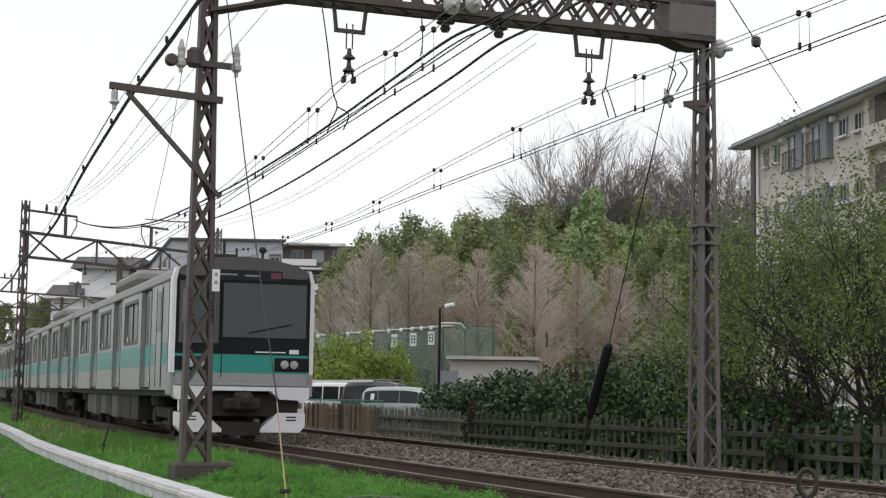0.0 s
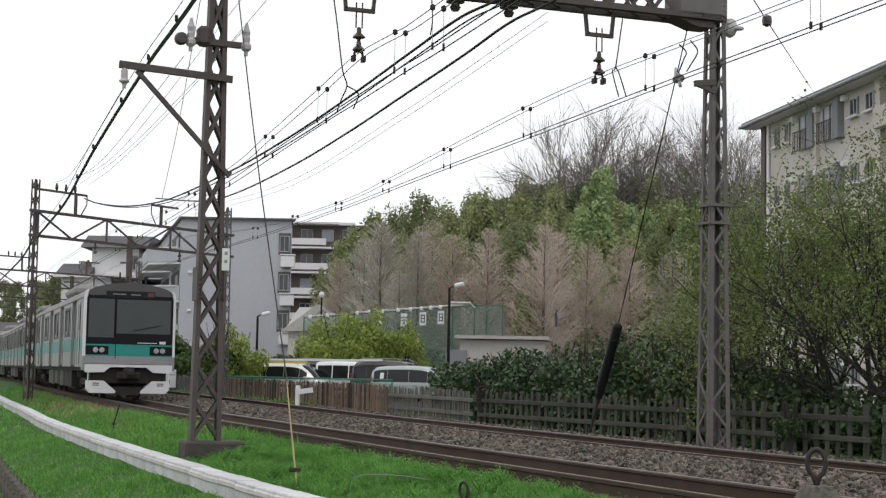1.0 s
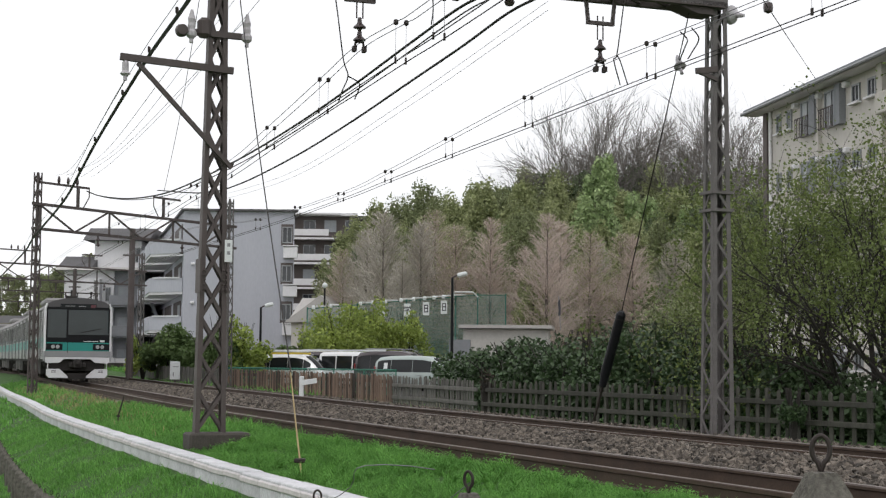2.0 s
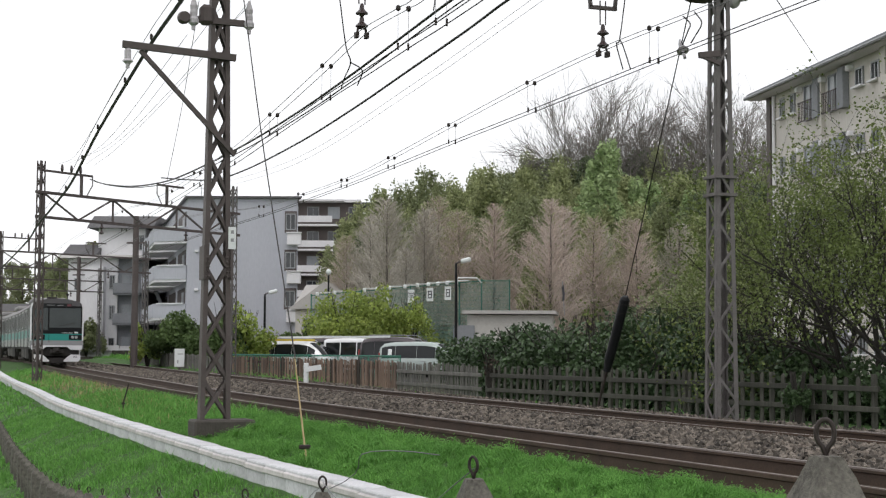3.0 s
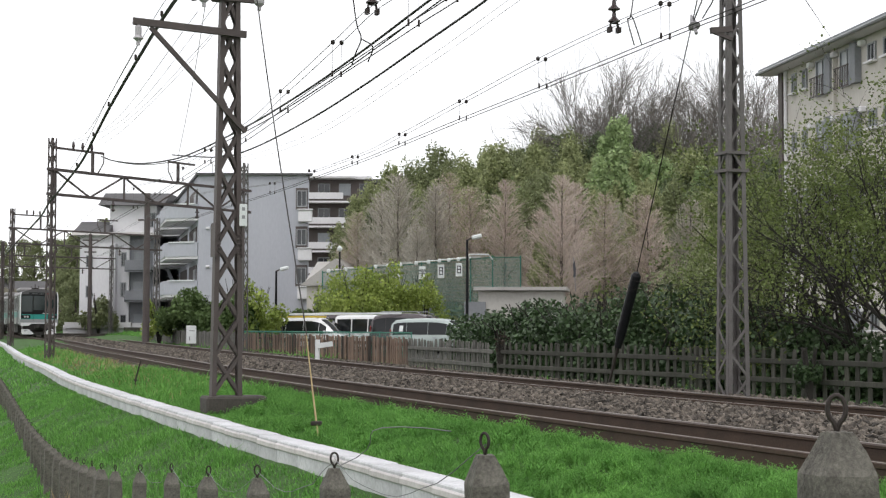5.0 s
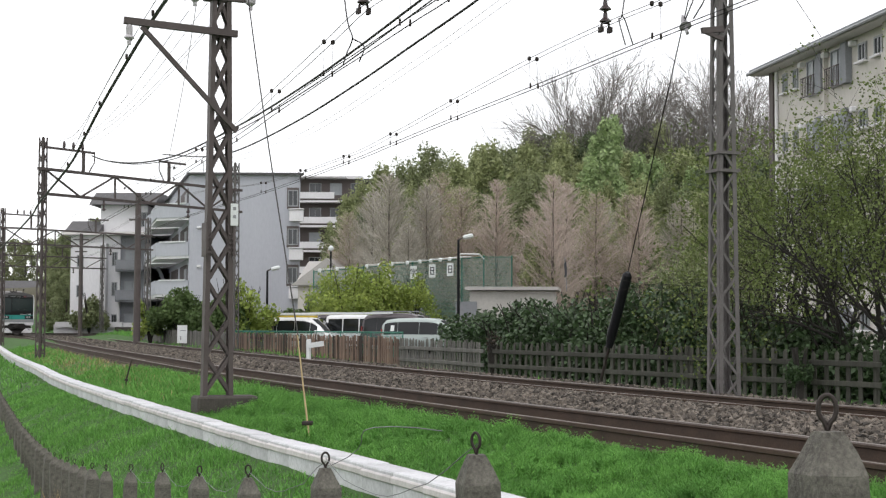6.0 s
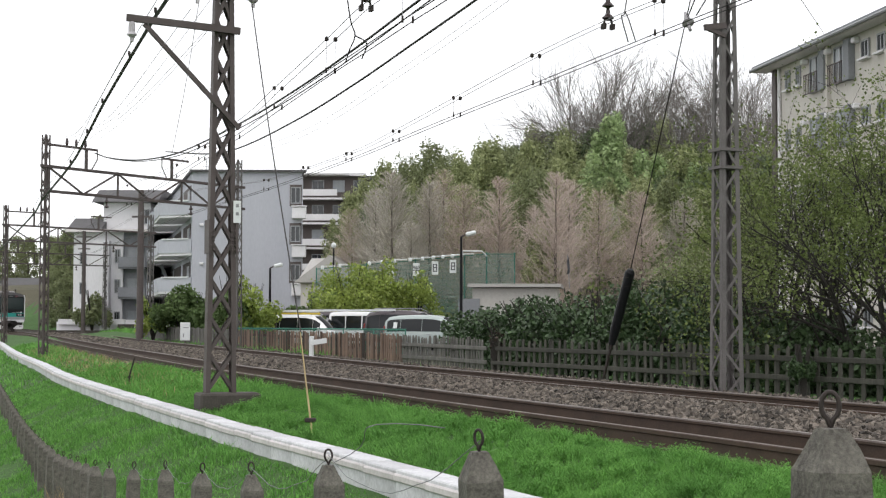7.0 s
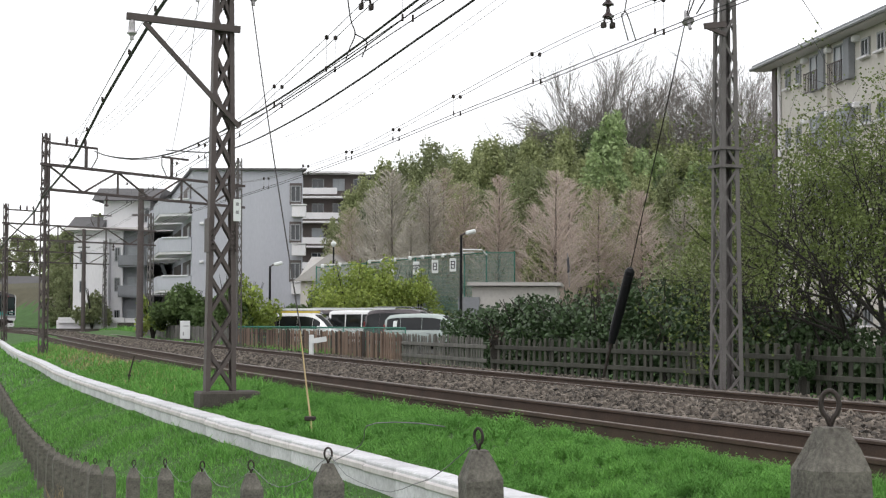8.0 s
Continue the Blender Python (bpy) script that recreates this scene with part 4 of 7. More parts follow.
# ---- wires ----
def wire(pts, r, name="overhead_wire", label="thin overhead wire", material=None, group="overhead wires", sag=0.0, n=14):
    out = []
    for p, q in zip(pts, pts[1:]):
        p, q = Vector(p), Vector(q)
        for k in range(n):
            u = k / n
            out.append(p.lerp(q, u) - Vector((0, 0, sag * 4 * u * (1 - u))))
    out.append(Vector(pts[-1]))
    return tagged(part(name, Build().tube(out, r, 5), material or WIRE), label, "wire", group)


def smooth_wire(pts, r, **k):
    """A wire through the points, rounded."""
    p = [Vector(q) for q in pts]
    p = [p[0] * 2 - p[1]] + p + [p[-1] * 2 - p[-2]]
    out = []
    for i in range(1, len(p) - 2):
        a, b, c, d = p[i - 1:i + 3]
        for j in range(8):
            t = j / 8
            out.append(0.5 * (2 * b + (c - a) * t + (2 * a - 5 * b + 4 * c - d) * t * t + (3 * b - a - 3 * c + d) * t ** 3))
    out.append(p[-2])
    return wire(out, r, n=1, **k)


def twin(mess, cont, hang_s):
    """A messenger pair and a contact pair with hangers between them."""
    side = Vector((0.94, 0.34, 0)) * 0.075
    for s in (-1, 1):
        smooth_wire([Vector(p) + side * s for p in mess], 0.0065, name="messenger_wire", label="twin stranded messenger wire of the catenary", material=THINWIRE)
        smooth_wire([Vector(p) + side * s for p in cont], 0.0085, name="contact_wire", label="twin grooved contact wire over the track", material=WIRE)

    def at(pts, y):
        ys = [p[1] for p in pts]
        return Vector((np.interp(y, ys, [p[0] for p in pts]), y, np.interp(y, ys, [p[2] for p in pts])))
    m2, c2 = sorted(mess, key=lambda p: p[1]), sorted(cont, key=lambda p: p[1])
    for y in hang_s:
        d = thing("dropper", pose(0, 0, 0), "wire dropper with dark clamps between messenger and contact wires", "dropper", "droppers of the catenary")
        for s in (-1, 1):
            a, c = at(m2, y) + side * s, at(c2, y) + side * s
            part("dropper_wire", Build().tube([a, c], 0.004, 4), THINWIRE, d)
            part("top_clamp", Build().lathe([(0.015, -0.04), (0.034, -0.025), (0.034, 0.025), (0.015, 0.04)], Matrix.Translation(a), 8), IRON, d)
            part("bottom_clamp", Build().box(c + Vector((0, 0, 0.02)), (0.03, 0.05, 0.09)), IRON, d)


def wires():
    # far track
    mess_r = [(7.24, 12.3, 5.85), (5.13, 18.2, 5.88), (4.13, 21.05, 5.90), (3.30, 23.37, 5.92), (2.67, 25.11, 5.92), (1.68, 27.84, 5.84), (0.28, 31.75, 5.63), (-1.09, 35.55, 5.41), (-2.40, 39.17, 5.28), (-5.48, 47.62, 5.37), (-10.77, 62.2, 6.03), (-21.47, 94.38, 5.96)]
    cont_r = [(7.72, 11.01, 5.51), (5.39, 17.52, 5.46), (4.76, 19.28, 5.44), (3.29, 23.41, 5.40), (1.70, 27.84, 5.32), (0.29, 31.73, 5.26), (-1.09, 35.54, 5.18), (-2.40, 39.15, 5.11), (-5.48, 47.62, 5.07), (-10.78, 62.2, 5.13), (-21.49, 94.38, 5.16)]
    twin(mess_r, cont_r, (19.16, 23.38, 27.84, 31.75, 35.55, 39.17, 43.19, 47.62, 52.91))
    mess_l = [(1.77, 13.73, 5.63), (-0.15, 19.85, 5.63), (-0.49, 20.91, 5.66), (-1.19, 23.68, 5.89), (-1.85, 25.17, 5.64), (-3.15, 29.21, 5.44), (-4.50, 33.4, 5.28), (-8.27, 45.04, 5.32), (-12.86, 59.34, 5.93), (-24.97, 94.38, 5.86)]
    cont_l = [(1.77, 13.73, 5.14), (0.10, 19.08, 5.11), (-0.44, 20.75, 5.11), (-1.28, 23.38, 5.10), (-1.80, 25.0, 5.10), (-3.10, 29.06, 5.06), (-4.55, 33.53, 4.99), (-8.27, 45.04, 4.97), (-12.87, 59.34, 5.03), (-24.98, 94.38, 5.06)]
    twin(mess_l, cont_l, (19.3, 20.91, 25.17, 29.21, 33.4, 37.89, 42.47, 47.19, 52.91))
    # feeders under the beam, sagging to the next portal
    for dx, dz, r in ((0, 0.0, 0.024), (0.13, -0.04, 0.014)):
        smooth_wire([Vector(p) + Vector((dx, 0, dz)) for p in ((1.61, 20.92, 6.54), (0.82, 22.92, 6.59), (0.32, 24.18, 6.61), (-0.53, 26.33, 6.45), (-1.66, 29.14, 6.21), (-3.04, 32.62, 5.99), (-4.78, 36.99, 5.83), (-7.06, 42.67, 5.79), (-8.48, 46.25, 5.93), (-10.18, 50.49, 6.28), (-12.02, 55.1, 6.85), (-13.14, 57.91, 7.32))], r, name="feeder_cable", label="thick black feeder cable sagging between portals")
    smooth_wire([(2.28, 21.24, 6.60), (1.69, 22.99, 6.61), (1.16, 24.55, 6.65), (0.45, 26.61, 6.52), (-0.59, 29.69, 6.39), (-1.89, 33.5, 6.22), (-3.56, 38.4, 6.10), (-5.78, 44.92, 6.14), (-7.54, 50.05, 6.45), (-10.74, 59.43, 7.55)], 0.024, name="feeder_cable", label="thick black feeder cable sagging between portals")
    for a, b in (((2.28, 21.24, 6.60), (5.98, 10.01, 7.09)), ((1.61, 20.92, 6.54), (5.02, 10.01, 7.00))):
        smooth_wire([a, b], 0.024, name="feeder_cable", label="thick black feeder cable sagging between portals")
    for dz in (-0.22, -0.36):
        smooth_wire([(1.7, 23.2, 6.75 + dz), (-0.6, 29.7, 6.28 + dz), (-3.6, 38.5, 5.96 + dz), (-7.6, 50.0, 6.4 + dz)], 0.004, label="thin grey line wire", material=THINWIRE)
    # the heavy bundled cable on the side of the masts
    run = [(-0.29, 12.87, 6.86), (-3.30, 22.01, 6.66), (-4.18, 24.64, 6.59), (-5.18, 27.64, 6.55), (-6.40, 31.32, 6.40), (-7.99, 36.05, 6.11), (-9.16, 39.57, 5.83), (-10.67, 44.09, 5.51), (-14.34, 55.04, 5.33), (-16.06, 60.2, 5.13), (-21.58, 76.71, 5.05), (-25.58, 88.66, 4.96)]
    smooth_wire(run, 0.036, name="bundled_cable", label="heavy black bundled cable clipped to a carrier wire")
    smooth_wire([Vector(p) + Vector((-0.06, -0.07, 0.13)) for p in run], 0.007, name="carrier_wire", label="thin carrier wire above the bundled cable", material=THINWIRE)
    for p in run[2:9]:
        q = Vector(p) + Vector((-0.03, 0.0, 0.06))
        tagged(part("cable_clip", Build().box(q, (0.045, 0.09, 0.11), bevel=0.01), IRON), "small dark clip on the bundled cable", "clip", "clips of the bundled cable")
    # thin wires on the arms
    for p in ([(-4.54, 22.31, 5.10), (-8.95, 37.89, 5.75), (-13.83, 55.77, 7.63)], [(-3.73, 22.59, 5.62), (-8.35, 38.61, 6.20), (-13.43, 56.34, 7.71)], [(-2.92, 23.02, 6.11), (-7.95, 39.32, 6.50), (-13.20, 57.2, 7.77)],
              [(-2.44, 23.17, 6.82), (-5.95, 34.32, 6.73), (-9.91, 47.19, 7.10), (-12.93, 57.49, 7.77)], [(-2.76, 23.09, 6.89), (-8.94, 42.9, 6.90), (-13.53, 56.2, 7.71)]):
        smooth_wire(p, 0.005, label="thin grey line wire", material=THINWIRE)
    # feeder drops
    for p in ([(-1.62, 23.45, 6.92), (-1.54, 23.59, 6.39), (-1.45, 23.74, 5.70), (-1.39, 24.02, 5.49), (-1.51, 24.6, 5.36), (-1.60, 25.02, 5.23)], [(-1.39, 24.02, 5.49), (-1.22, 24.31, 5.41), (-1.31, 24.6, 5.22)],
              [(3.11, 25.31, 6.95), (2.92, 24.6, 6.01), (2.85, 24.45, 5.88), (2.90, 24.02, 5.40)], [(2.92, 24.6, 5.99), (2.96, 24.45, 5.84), (3.02, 24.02, 5.40)],
              [(3.60, 22.45, 5.91), (3.68, 22.31, 5.77), (3.62, 22.16, 5.62), (3.54, 22.16, 5.42)], [(3.72, 22.16, 5.91), (3.80, 22.02, 5.72), (3.70, 22.02, 5.52), (3.64, 22.02, 5.42)],
              [(-0.08, 24.02, 6.94), (-0.06, 24.02, 6.57), (-0.09, 24.88, 6.52)]):
        smooth_wire(p, 0.011, name="jumper_wire", label="short black jumper wire between the overhead wires")
    # guy wires
    smooth_wire([(-3.05, 23.02, 6.94), (-2.42, 20.88, 3.94), (-1.71, 18.59, 0.87)], 0.009, name="guy_wire", label="steel guy wire running from the mast to the ground")
    smooth_wire([(4.26, 25.6, 6.95), (3.77, 30.89, 2.07)], 0.011, name="guy_wire", label="steel guy wire running down to a padded anchor")
    k = thing("guy_insulator", Matrix.Translation((4.20, 26.31, 6.19)) @ pose(0, 0, 0, -38, 0, 8), "white porcelain egg insulator in a guy wire", "insulator")
    part("porcelain", Build().lathe([(0.02, 0.22), (0.05, 0.1), (0.06, 0.0), (0.11, -0.06), (0.03, -0.09), (0.03, -0.25)], None, 10), INSULW, k)
    smooth_wire([(5.06, 26.00, 8.10), (6.55, 30.00, 8.07), (10.53, 45.00, 10.52), (17.94, 72.00, 14.57)], 0.011, label="dark stay wire over the trees")
    k = thing("guy_insulator", pose(6.55, 30.00, 8.07), "dark round insulator in a stay wire", "insulator")
    part("porcelain", Build().lathe([(0.02, -0.12), (0.09, -0.08), (0.10, 0.0), (0.09, 0.08), (0.02, 0.12)], None, 10), INSUL, k)
    smooth_wire([(-3.58, 23.17, 6.79), (-5.16, 30.89, 5.99), (-6.83, 38.61, 5.16)], 0.006, label="thin grey line wire", material=THINWIRE)


def line_side():
    g = thing("guy_guard", pose(0, 0, 0), "faded yellow guy-wire guard leaning in the grass", "guy guard")
    part("guard_tube", Build().tube([(-1.47, 17.7, -0.42), (-1.60, 18.16, 0.25), (-1.72, 18.62, 0.90)], [0.012, 0.010, 0.007], 8), YELLOW, g)
    for z, x, y in ((-0.36, -1.483, 17.75), (-0.14, -1.525, 17.89)):
        part("guard_clamp", Build().box((x, y, z), (0.13, 0.08, 0.05), bevel=0.01), IRON, g)
    p = thing("anchor_guard", pose(0, 0, 0), "thick black padded guard on a guy-wire anchor", "guy guard")
    part("padding", Build().tube([(3.77, 30.89, 2.06), (3.76, 30.92, 2.0), (3.50, 31.32, 0.85), (3.44, 31.39, 0.55)], [0.05, 0.10, 0.10, 0.07], 12), BLACK, p)
    part("anchor_rod", Build().tube([(3.45, 31.39, 0.6), (3.22, 31.75, -0.5)], 0.03, 8), IRON, p)
    s = thing("iron_stake", pose(-6.27, 30.8, -0.45), "thin rusty iron stake stuck in the bank", "stake")
    part("stake_rod", Build().tube([(0, 0, 0), (0.03, 0, 0.35), (0.13, 0, 0.72)], 0.017, 6), IRON, s)
    part("stake_clip", Build().box((0.03, 0, 0.33), (0.07, 0.05, 0.04)), IRON, s)
    b = thing("track_sign", pose(-13.6, 81.5, -0.5, 0, 0, -10), "white rectangular lineside board on a post", "sign")
    part("board", Build().box((0, 0, 0.95), (0.55, 0.04, 0.95), bevel=0.015), SIGNW, b)
    part("board_print", Build().box((-0.08, -0.024, 0.75), (0.06, 0.005, 0.2)).box((0.05, -0.024, 1.15), (0.3, 0.005, 0.04)), GREYPANEL, b)
    part("sign_post", Build().box((0, 0.05, 0.3), (0.08, 0.06, 0.9)), MAST, b)
    m = thing("gradient_post", pose(-4.15, 48.9, -0.4, 0, 0, -14), "white wooden gradient post with a tilted arm", "sign")
    part("post", Build().box((0, 0, 0.45), (0.13, 0.13, 0.95), bevel=0.015), SIGNW, m)
    part("arm", Build().bar((0, -0.08, 0.72), (0.52, -0.08, 0.80), 0.05, 0.16), SIGNW, m)


# ---- build, large forms first ----
ground_sheet()
tracks()
white_wall()
main_gantry()
far_gantry(-14.44, 55.8, -8.6, 64.35, 6.15, "brown lattice mast on the near side of the tracks")
far_gantry(-25.6, 90.1, -18.6, 98.0, 6.15, "brown lattice mast on the near side of the tracks")
far_gantry(-36.5, 125.8, -29.0, 132.3, 6.15, "brown lattice mast on the near side of the tracks")
plain_pole(-16.85, 85.8, 8.3, 0.16, "brown utility pole by the tracks", MAST)
plain_pole(-30.0, 128.7, 8.5, 0.15, "brown utility pole by the tracks", MAST)
wires()
line_side()
post_fence()
grass()
train()


# ---- planting ----
BARK = mat("grey_brown_bark", (0.12, 0.10, 0.085), (0.06, 0.048, 0.04), 0.9, big=3, fine=30, bump=0.4)
DARKBARK = mat("dark_wet_bark", (0.04, 0.034, 0.03), (0.02, 0.017, 0.015), 0.9, big=3, fine=30, bump=0.4)
TWIG = mat("bare_twigs", (0.60, 0.51, 0.45), (0.46, 0.385, 0.335), 0.9, big=0.3, fine=3, bump=0, island=0.25)
TWIGPALE = mat("pale_grey_twigs", (0.54, 0.50, 0.44), (0.40, 0.37, 0.32), 0.9, big=0.3, fine=3, bump=0, island=0.25)
TWIGGREY = mat("grey_twigs", (0.25, 0.232, 0.215), (0.165, 0.15, 0.138), 0.9, big=0.3, fine=3, bump=0, island=0.25)


def leafmat(name, a, b, k=0.3, tr=0.3, rough=0.6, spec=0.25):
    return mat(name, a, b, rough, big=0.25, fine=1.3, bump=0, island=k, trans=tr, spec=spec)


LEAF_DARK = leafmat("evergreen_leaves", (0.19, 0.235, 0.13), (0.115, 0.15, 0.085))
LEAF_OLIVE = leafmat("olive_leaves", (0.28, 0.31, 0.16), (0.17, 0.20, 0.10))
LEAF_BAMBOO = leafmat("bamboo_leaves", (0.38, 0.41, 0.21), (0.25, 0.285, 0.135))
LEAF_FRESH = leafmat("fresh_green_leaves", (0.39, 0.48, 0.25), (0.26, 0.36, 0.155))
LEAF_LIME = leafmat("lime_leaves", (0.40, 0.47, 0.12), (0.16, 0.23, 0.055))
LEAF_BUSH = leafmat("bush_leaves", (0.14, 0.20, 0.075), (0.07, 0.115, 0.04))
LEAF_HEDGE = leafmat("glossy_hedge_leaves", (0.075, 0.12, 0.05), (0.03, 0.058, 0.024), 0.45, 0.12, 0.45, 0.4)
LEAF_BRONZE = leafmat("young_bronze_leaves", (0.19, 0.235, 0.075), (0.095, 0.13, 0.04), 0.35)


def leaves(b, rng, c, r, n, size, shell=0.45, flat=0.0, long=1.0):
    """n small leaf blades through an ellipsoid clump."""
    c = Vector(c)
    for _ in range(n):
        d = Vector((rng.gauss(0, 1), rng.gauss(0, 1), rng.gauss(0, 1))).normalized()
        q = rng.uniform(0, 1) ** shell
        p = c + Vector((d.x * r[0], d.y * r[1], d.z * r[2])) * q
        s = size * rng.uniform(0.6, 1.35)
        a = Vector((rng.gauss(0, 1), rng.gauss(0, 1), rng.gauss(0, 1) * (1 - flat))).normalized() * s * long
        e = a.orthogonal().normalized()
        e = (Matrix.Rotation(rng.uniform(0, 6.28), 3, a.normalized()) @ e) * s * 0.42
        k = len(b.v)
        b.v += [tuple(p - a * 0.5), tuple(p + e), tuple(p + a * 0.55), tuple(p - e)]
        b.f.append((k, k + 1, k + 2, k + 3))


def grow(b, rng, p, d, length, r, level, kids, spread, lift, tips, sides=5, crook=0.12, thin=0.006):
    """A limb with its branches; tips collects the ends."""
    pts, rs = [Vector(p)], [r]
    n = 4
    d = Vector(d).normalized()
    for i in range(n):
        d = (d + Vector((rng.gauss(0, crook), rng.gauss(0, crook), rng.gauss(0, crook) + lift * 0.12))).normalized()
        pts.append(pts[-1] + d * length / n)
        rs.append(r * (1 - 0.6 * (i + 1) / n))
    b.tube(pts, rs, max(3, sides), cap=False)
    if level == 0:
        tips.append(pts[-1])
        return
    for k in range(kids):
        u = rng.uniform(0.3, 1.0)
        i = min(n - 1, int(u * n))
        q = pts[i].lerp(pts[i + 1], u * n - i)
        ax = d.orthogonal().normalized()
        ax = Matrix.Rotation(rng.uniform(0, 6.28), 3, d) @ ax
        nd = (Matrix.Rotation(radians(spread * rng.uniform(0.6, 1.25)), 3, ax) @ d)
        nd.z += lift * 0.25
        grow(b, rng, q, nd, length * rng.uniform(0.5, 0.78), max(rs[i] * 0.55, thin), level - 1, kids, spread, lift, tips, sides - 1, crook, thin)


def vase_tree(name, seed, h, label, twig=TWIGGREY, levels=4, kids=7):
    """A bare broad tree whose limbs fan upwards."""
    rng = random.Random(seed)
    t = thing(name, pose(0, 0, 0), label, "tree", "trees on the hill")
    b, tips = Build(), []
    b.tube([(0, 0, -0.5), (0.05, 0, h * 0.1), (0.05, 0.05, h * 0.25)], [h * 0.022, h * 0.017, h * 0.014], 7)
    part("trunk", b, BARK, t)
    g = Build()
    for i in range(7):
        a = i * 2.4
        grow(g, rng, (0.05, 0.05, h * rng.uniform(0.12, 0.25)), (math.cos(a) * (0.25 + 0.17 * i), math.sin(a) * (0.25 + 0.17 * i), 1), h * (0.47 - 0.012 * i), h * 0.011, levels - 1, kids, 30, 0.12, tips, 4, 0.085, 0.019)
    part("branchwork", g, twig, t, "fine bare branches")
    return t


def cone_tree(name, seed, h, label, twig=TWIG, leaf=None):
    """A bare conical tree: a straight stem with many thin rising branches."""
    rng = random.Random(seed)
    t = thing(name, pose(0, 0, 0), label, "tree", "bare trees below the hill")
    part("trunk", Build().tube([(0, 0, -0.5), (0.08, 0, h * 0.5), (0, 0.05, h)], [0.17, 0.1, 0.015], 6), BARK, t)
    g, tips = Build(), []
    for i in range(300):
        u = rng.uniform(0.06, 0.99)
        a = rng.uniform(0, 6.283)
        l = h * 0.34 * (1 - u) ** 0.62 * rng.uniform(0.6, 1.15) + 0.15
        d = Vector((math.cos(a), math.sin(a), rng.uniform(0.55, 1.2)))
        p = Vector((0, 0, h * u))
        q = p + d.normalized() * l
        g.tube([p, p.lerp(q, 0.5) + Vector((0, 0, -0.04 * l)), q], [0.020, 0.014, 0.007], 3, False)
        for _ in range(12):
            v = rng.uniform(0.15, 1)
            s = p.lerp(q, v)
            e = Vector((d.x + rng.gauss(0, 0.7), d.y + rng.gauss(0, 0.7), d.z + rng.gauss(0.1, 0.5))).normalized()
            e2 = s + e * l * rng.uniform(0.15, 0.4)
            g.tube([s, e2], [0.012, 0.006], 3, False)
            tips.append(e2)
    part("branchwork", g, twig, t, "dense fine bare twigs")
    if leaf:
        b = Build()
        for p in tips[::2]:
            leaves(b, rng, p, (0.12, 0.12, 0.12), 1, 0.12)
        part("crown", b, leaf, t, "thin haze of new leaves")
    return t


def leafy_tree(name, seed, h, w, leaf, label, n=26, per=150, size=0.3, low=0.3, feather=False, group="trees on the hill"):
    """A crown of many uneven clumps over a branched stem."""
    rng = random.Random(seed)
    t = thing(name, pose(0, 0, 0), label, "tree", group)
    b, tips = Build(), []
    b.tube([(0, 0, -0.5), (0.1, 0, h * 0.4), (0, 0.1, h * 0.75)], [h * 0.018, h * 0.013, h * 0.006], 6)
    for i in range(8):
        a = i * 2.4
        b.tube([(0.05, 0, h * (low + 0.04 * i)), (math.cos(a) * w * 0.35, math.sin(a) * w * 0.35, h * (low + 0.12 + 0.04 * i)), (math.cos(a) * w * 0.6, math.sin(a) * w * 0.6, h * (low + 0.22 + 0.045 * i))], [h * 0.007, h * 0.005, h * 0.002], 4)
    part("trunk", b, BARK, t)
    c = Build()
    for i in range(n):
        u = (i + 0.5) / n
        z = low + (1 - low) * u
        rad = w * math.sin(math.pi * min(1, (u * 0.88 + 0.10))) ** 0.7
        a = i * 2.399 + rng.uniform(-0.4, 0.4)
        q = rng.uniform(0.25, 0.85)
        rr = w * rng.uniform(0.22, 0.42)
        p = (math.cos(a) * rad * q, math.sin(a) * rad * q, h * z - rr * 0.3)
        if feather:
            leaves(c, rng, p, (rr * 0.75, rr * 0.75, rr * 1.5), per, size, 0.6, 0, 1.5)
        else:
            leaves(c, rng, p, (rr, rr, rr * 0.75), per, size, 0.4)
    part("crown", c, leaf, t)
    return t


def place(src, spots, rng):
    """The first spot takes the thing itself, the others its copies."""
    for i, (x, y, k) in enumerate(spots):
        m = pose(x, y, ground_z(x, y) - 0.1, 0, 0, rng.uniform(0, 360))
        src.scale = (1, 1, 1)
        if i == 0:
            first = m, k
            continue
        o = copy_thing(src, m)
        o.scale = (k, k, k)
    src.matrix_basis = first[0]
    src.scale = (first[1],) * 3


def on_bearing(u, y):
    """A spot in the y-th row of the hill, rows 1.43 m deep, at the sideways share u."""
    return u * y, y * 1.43


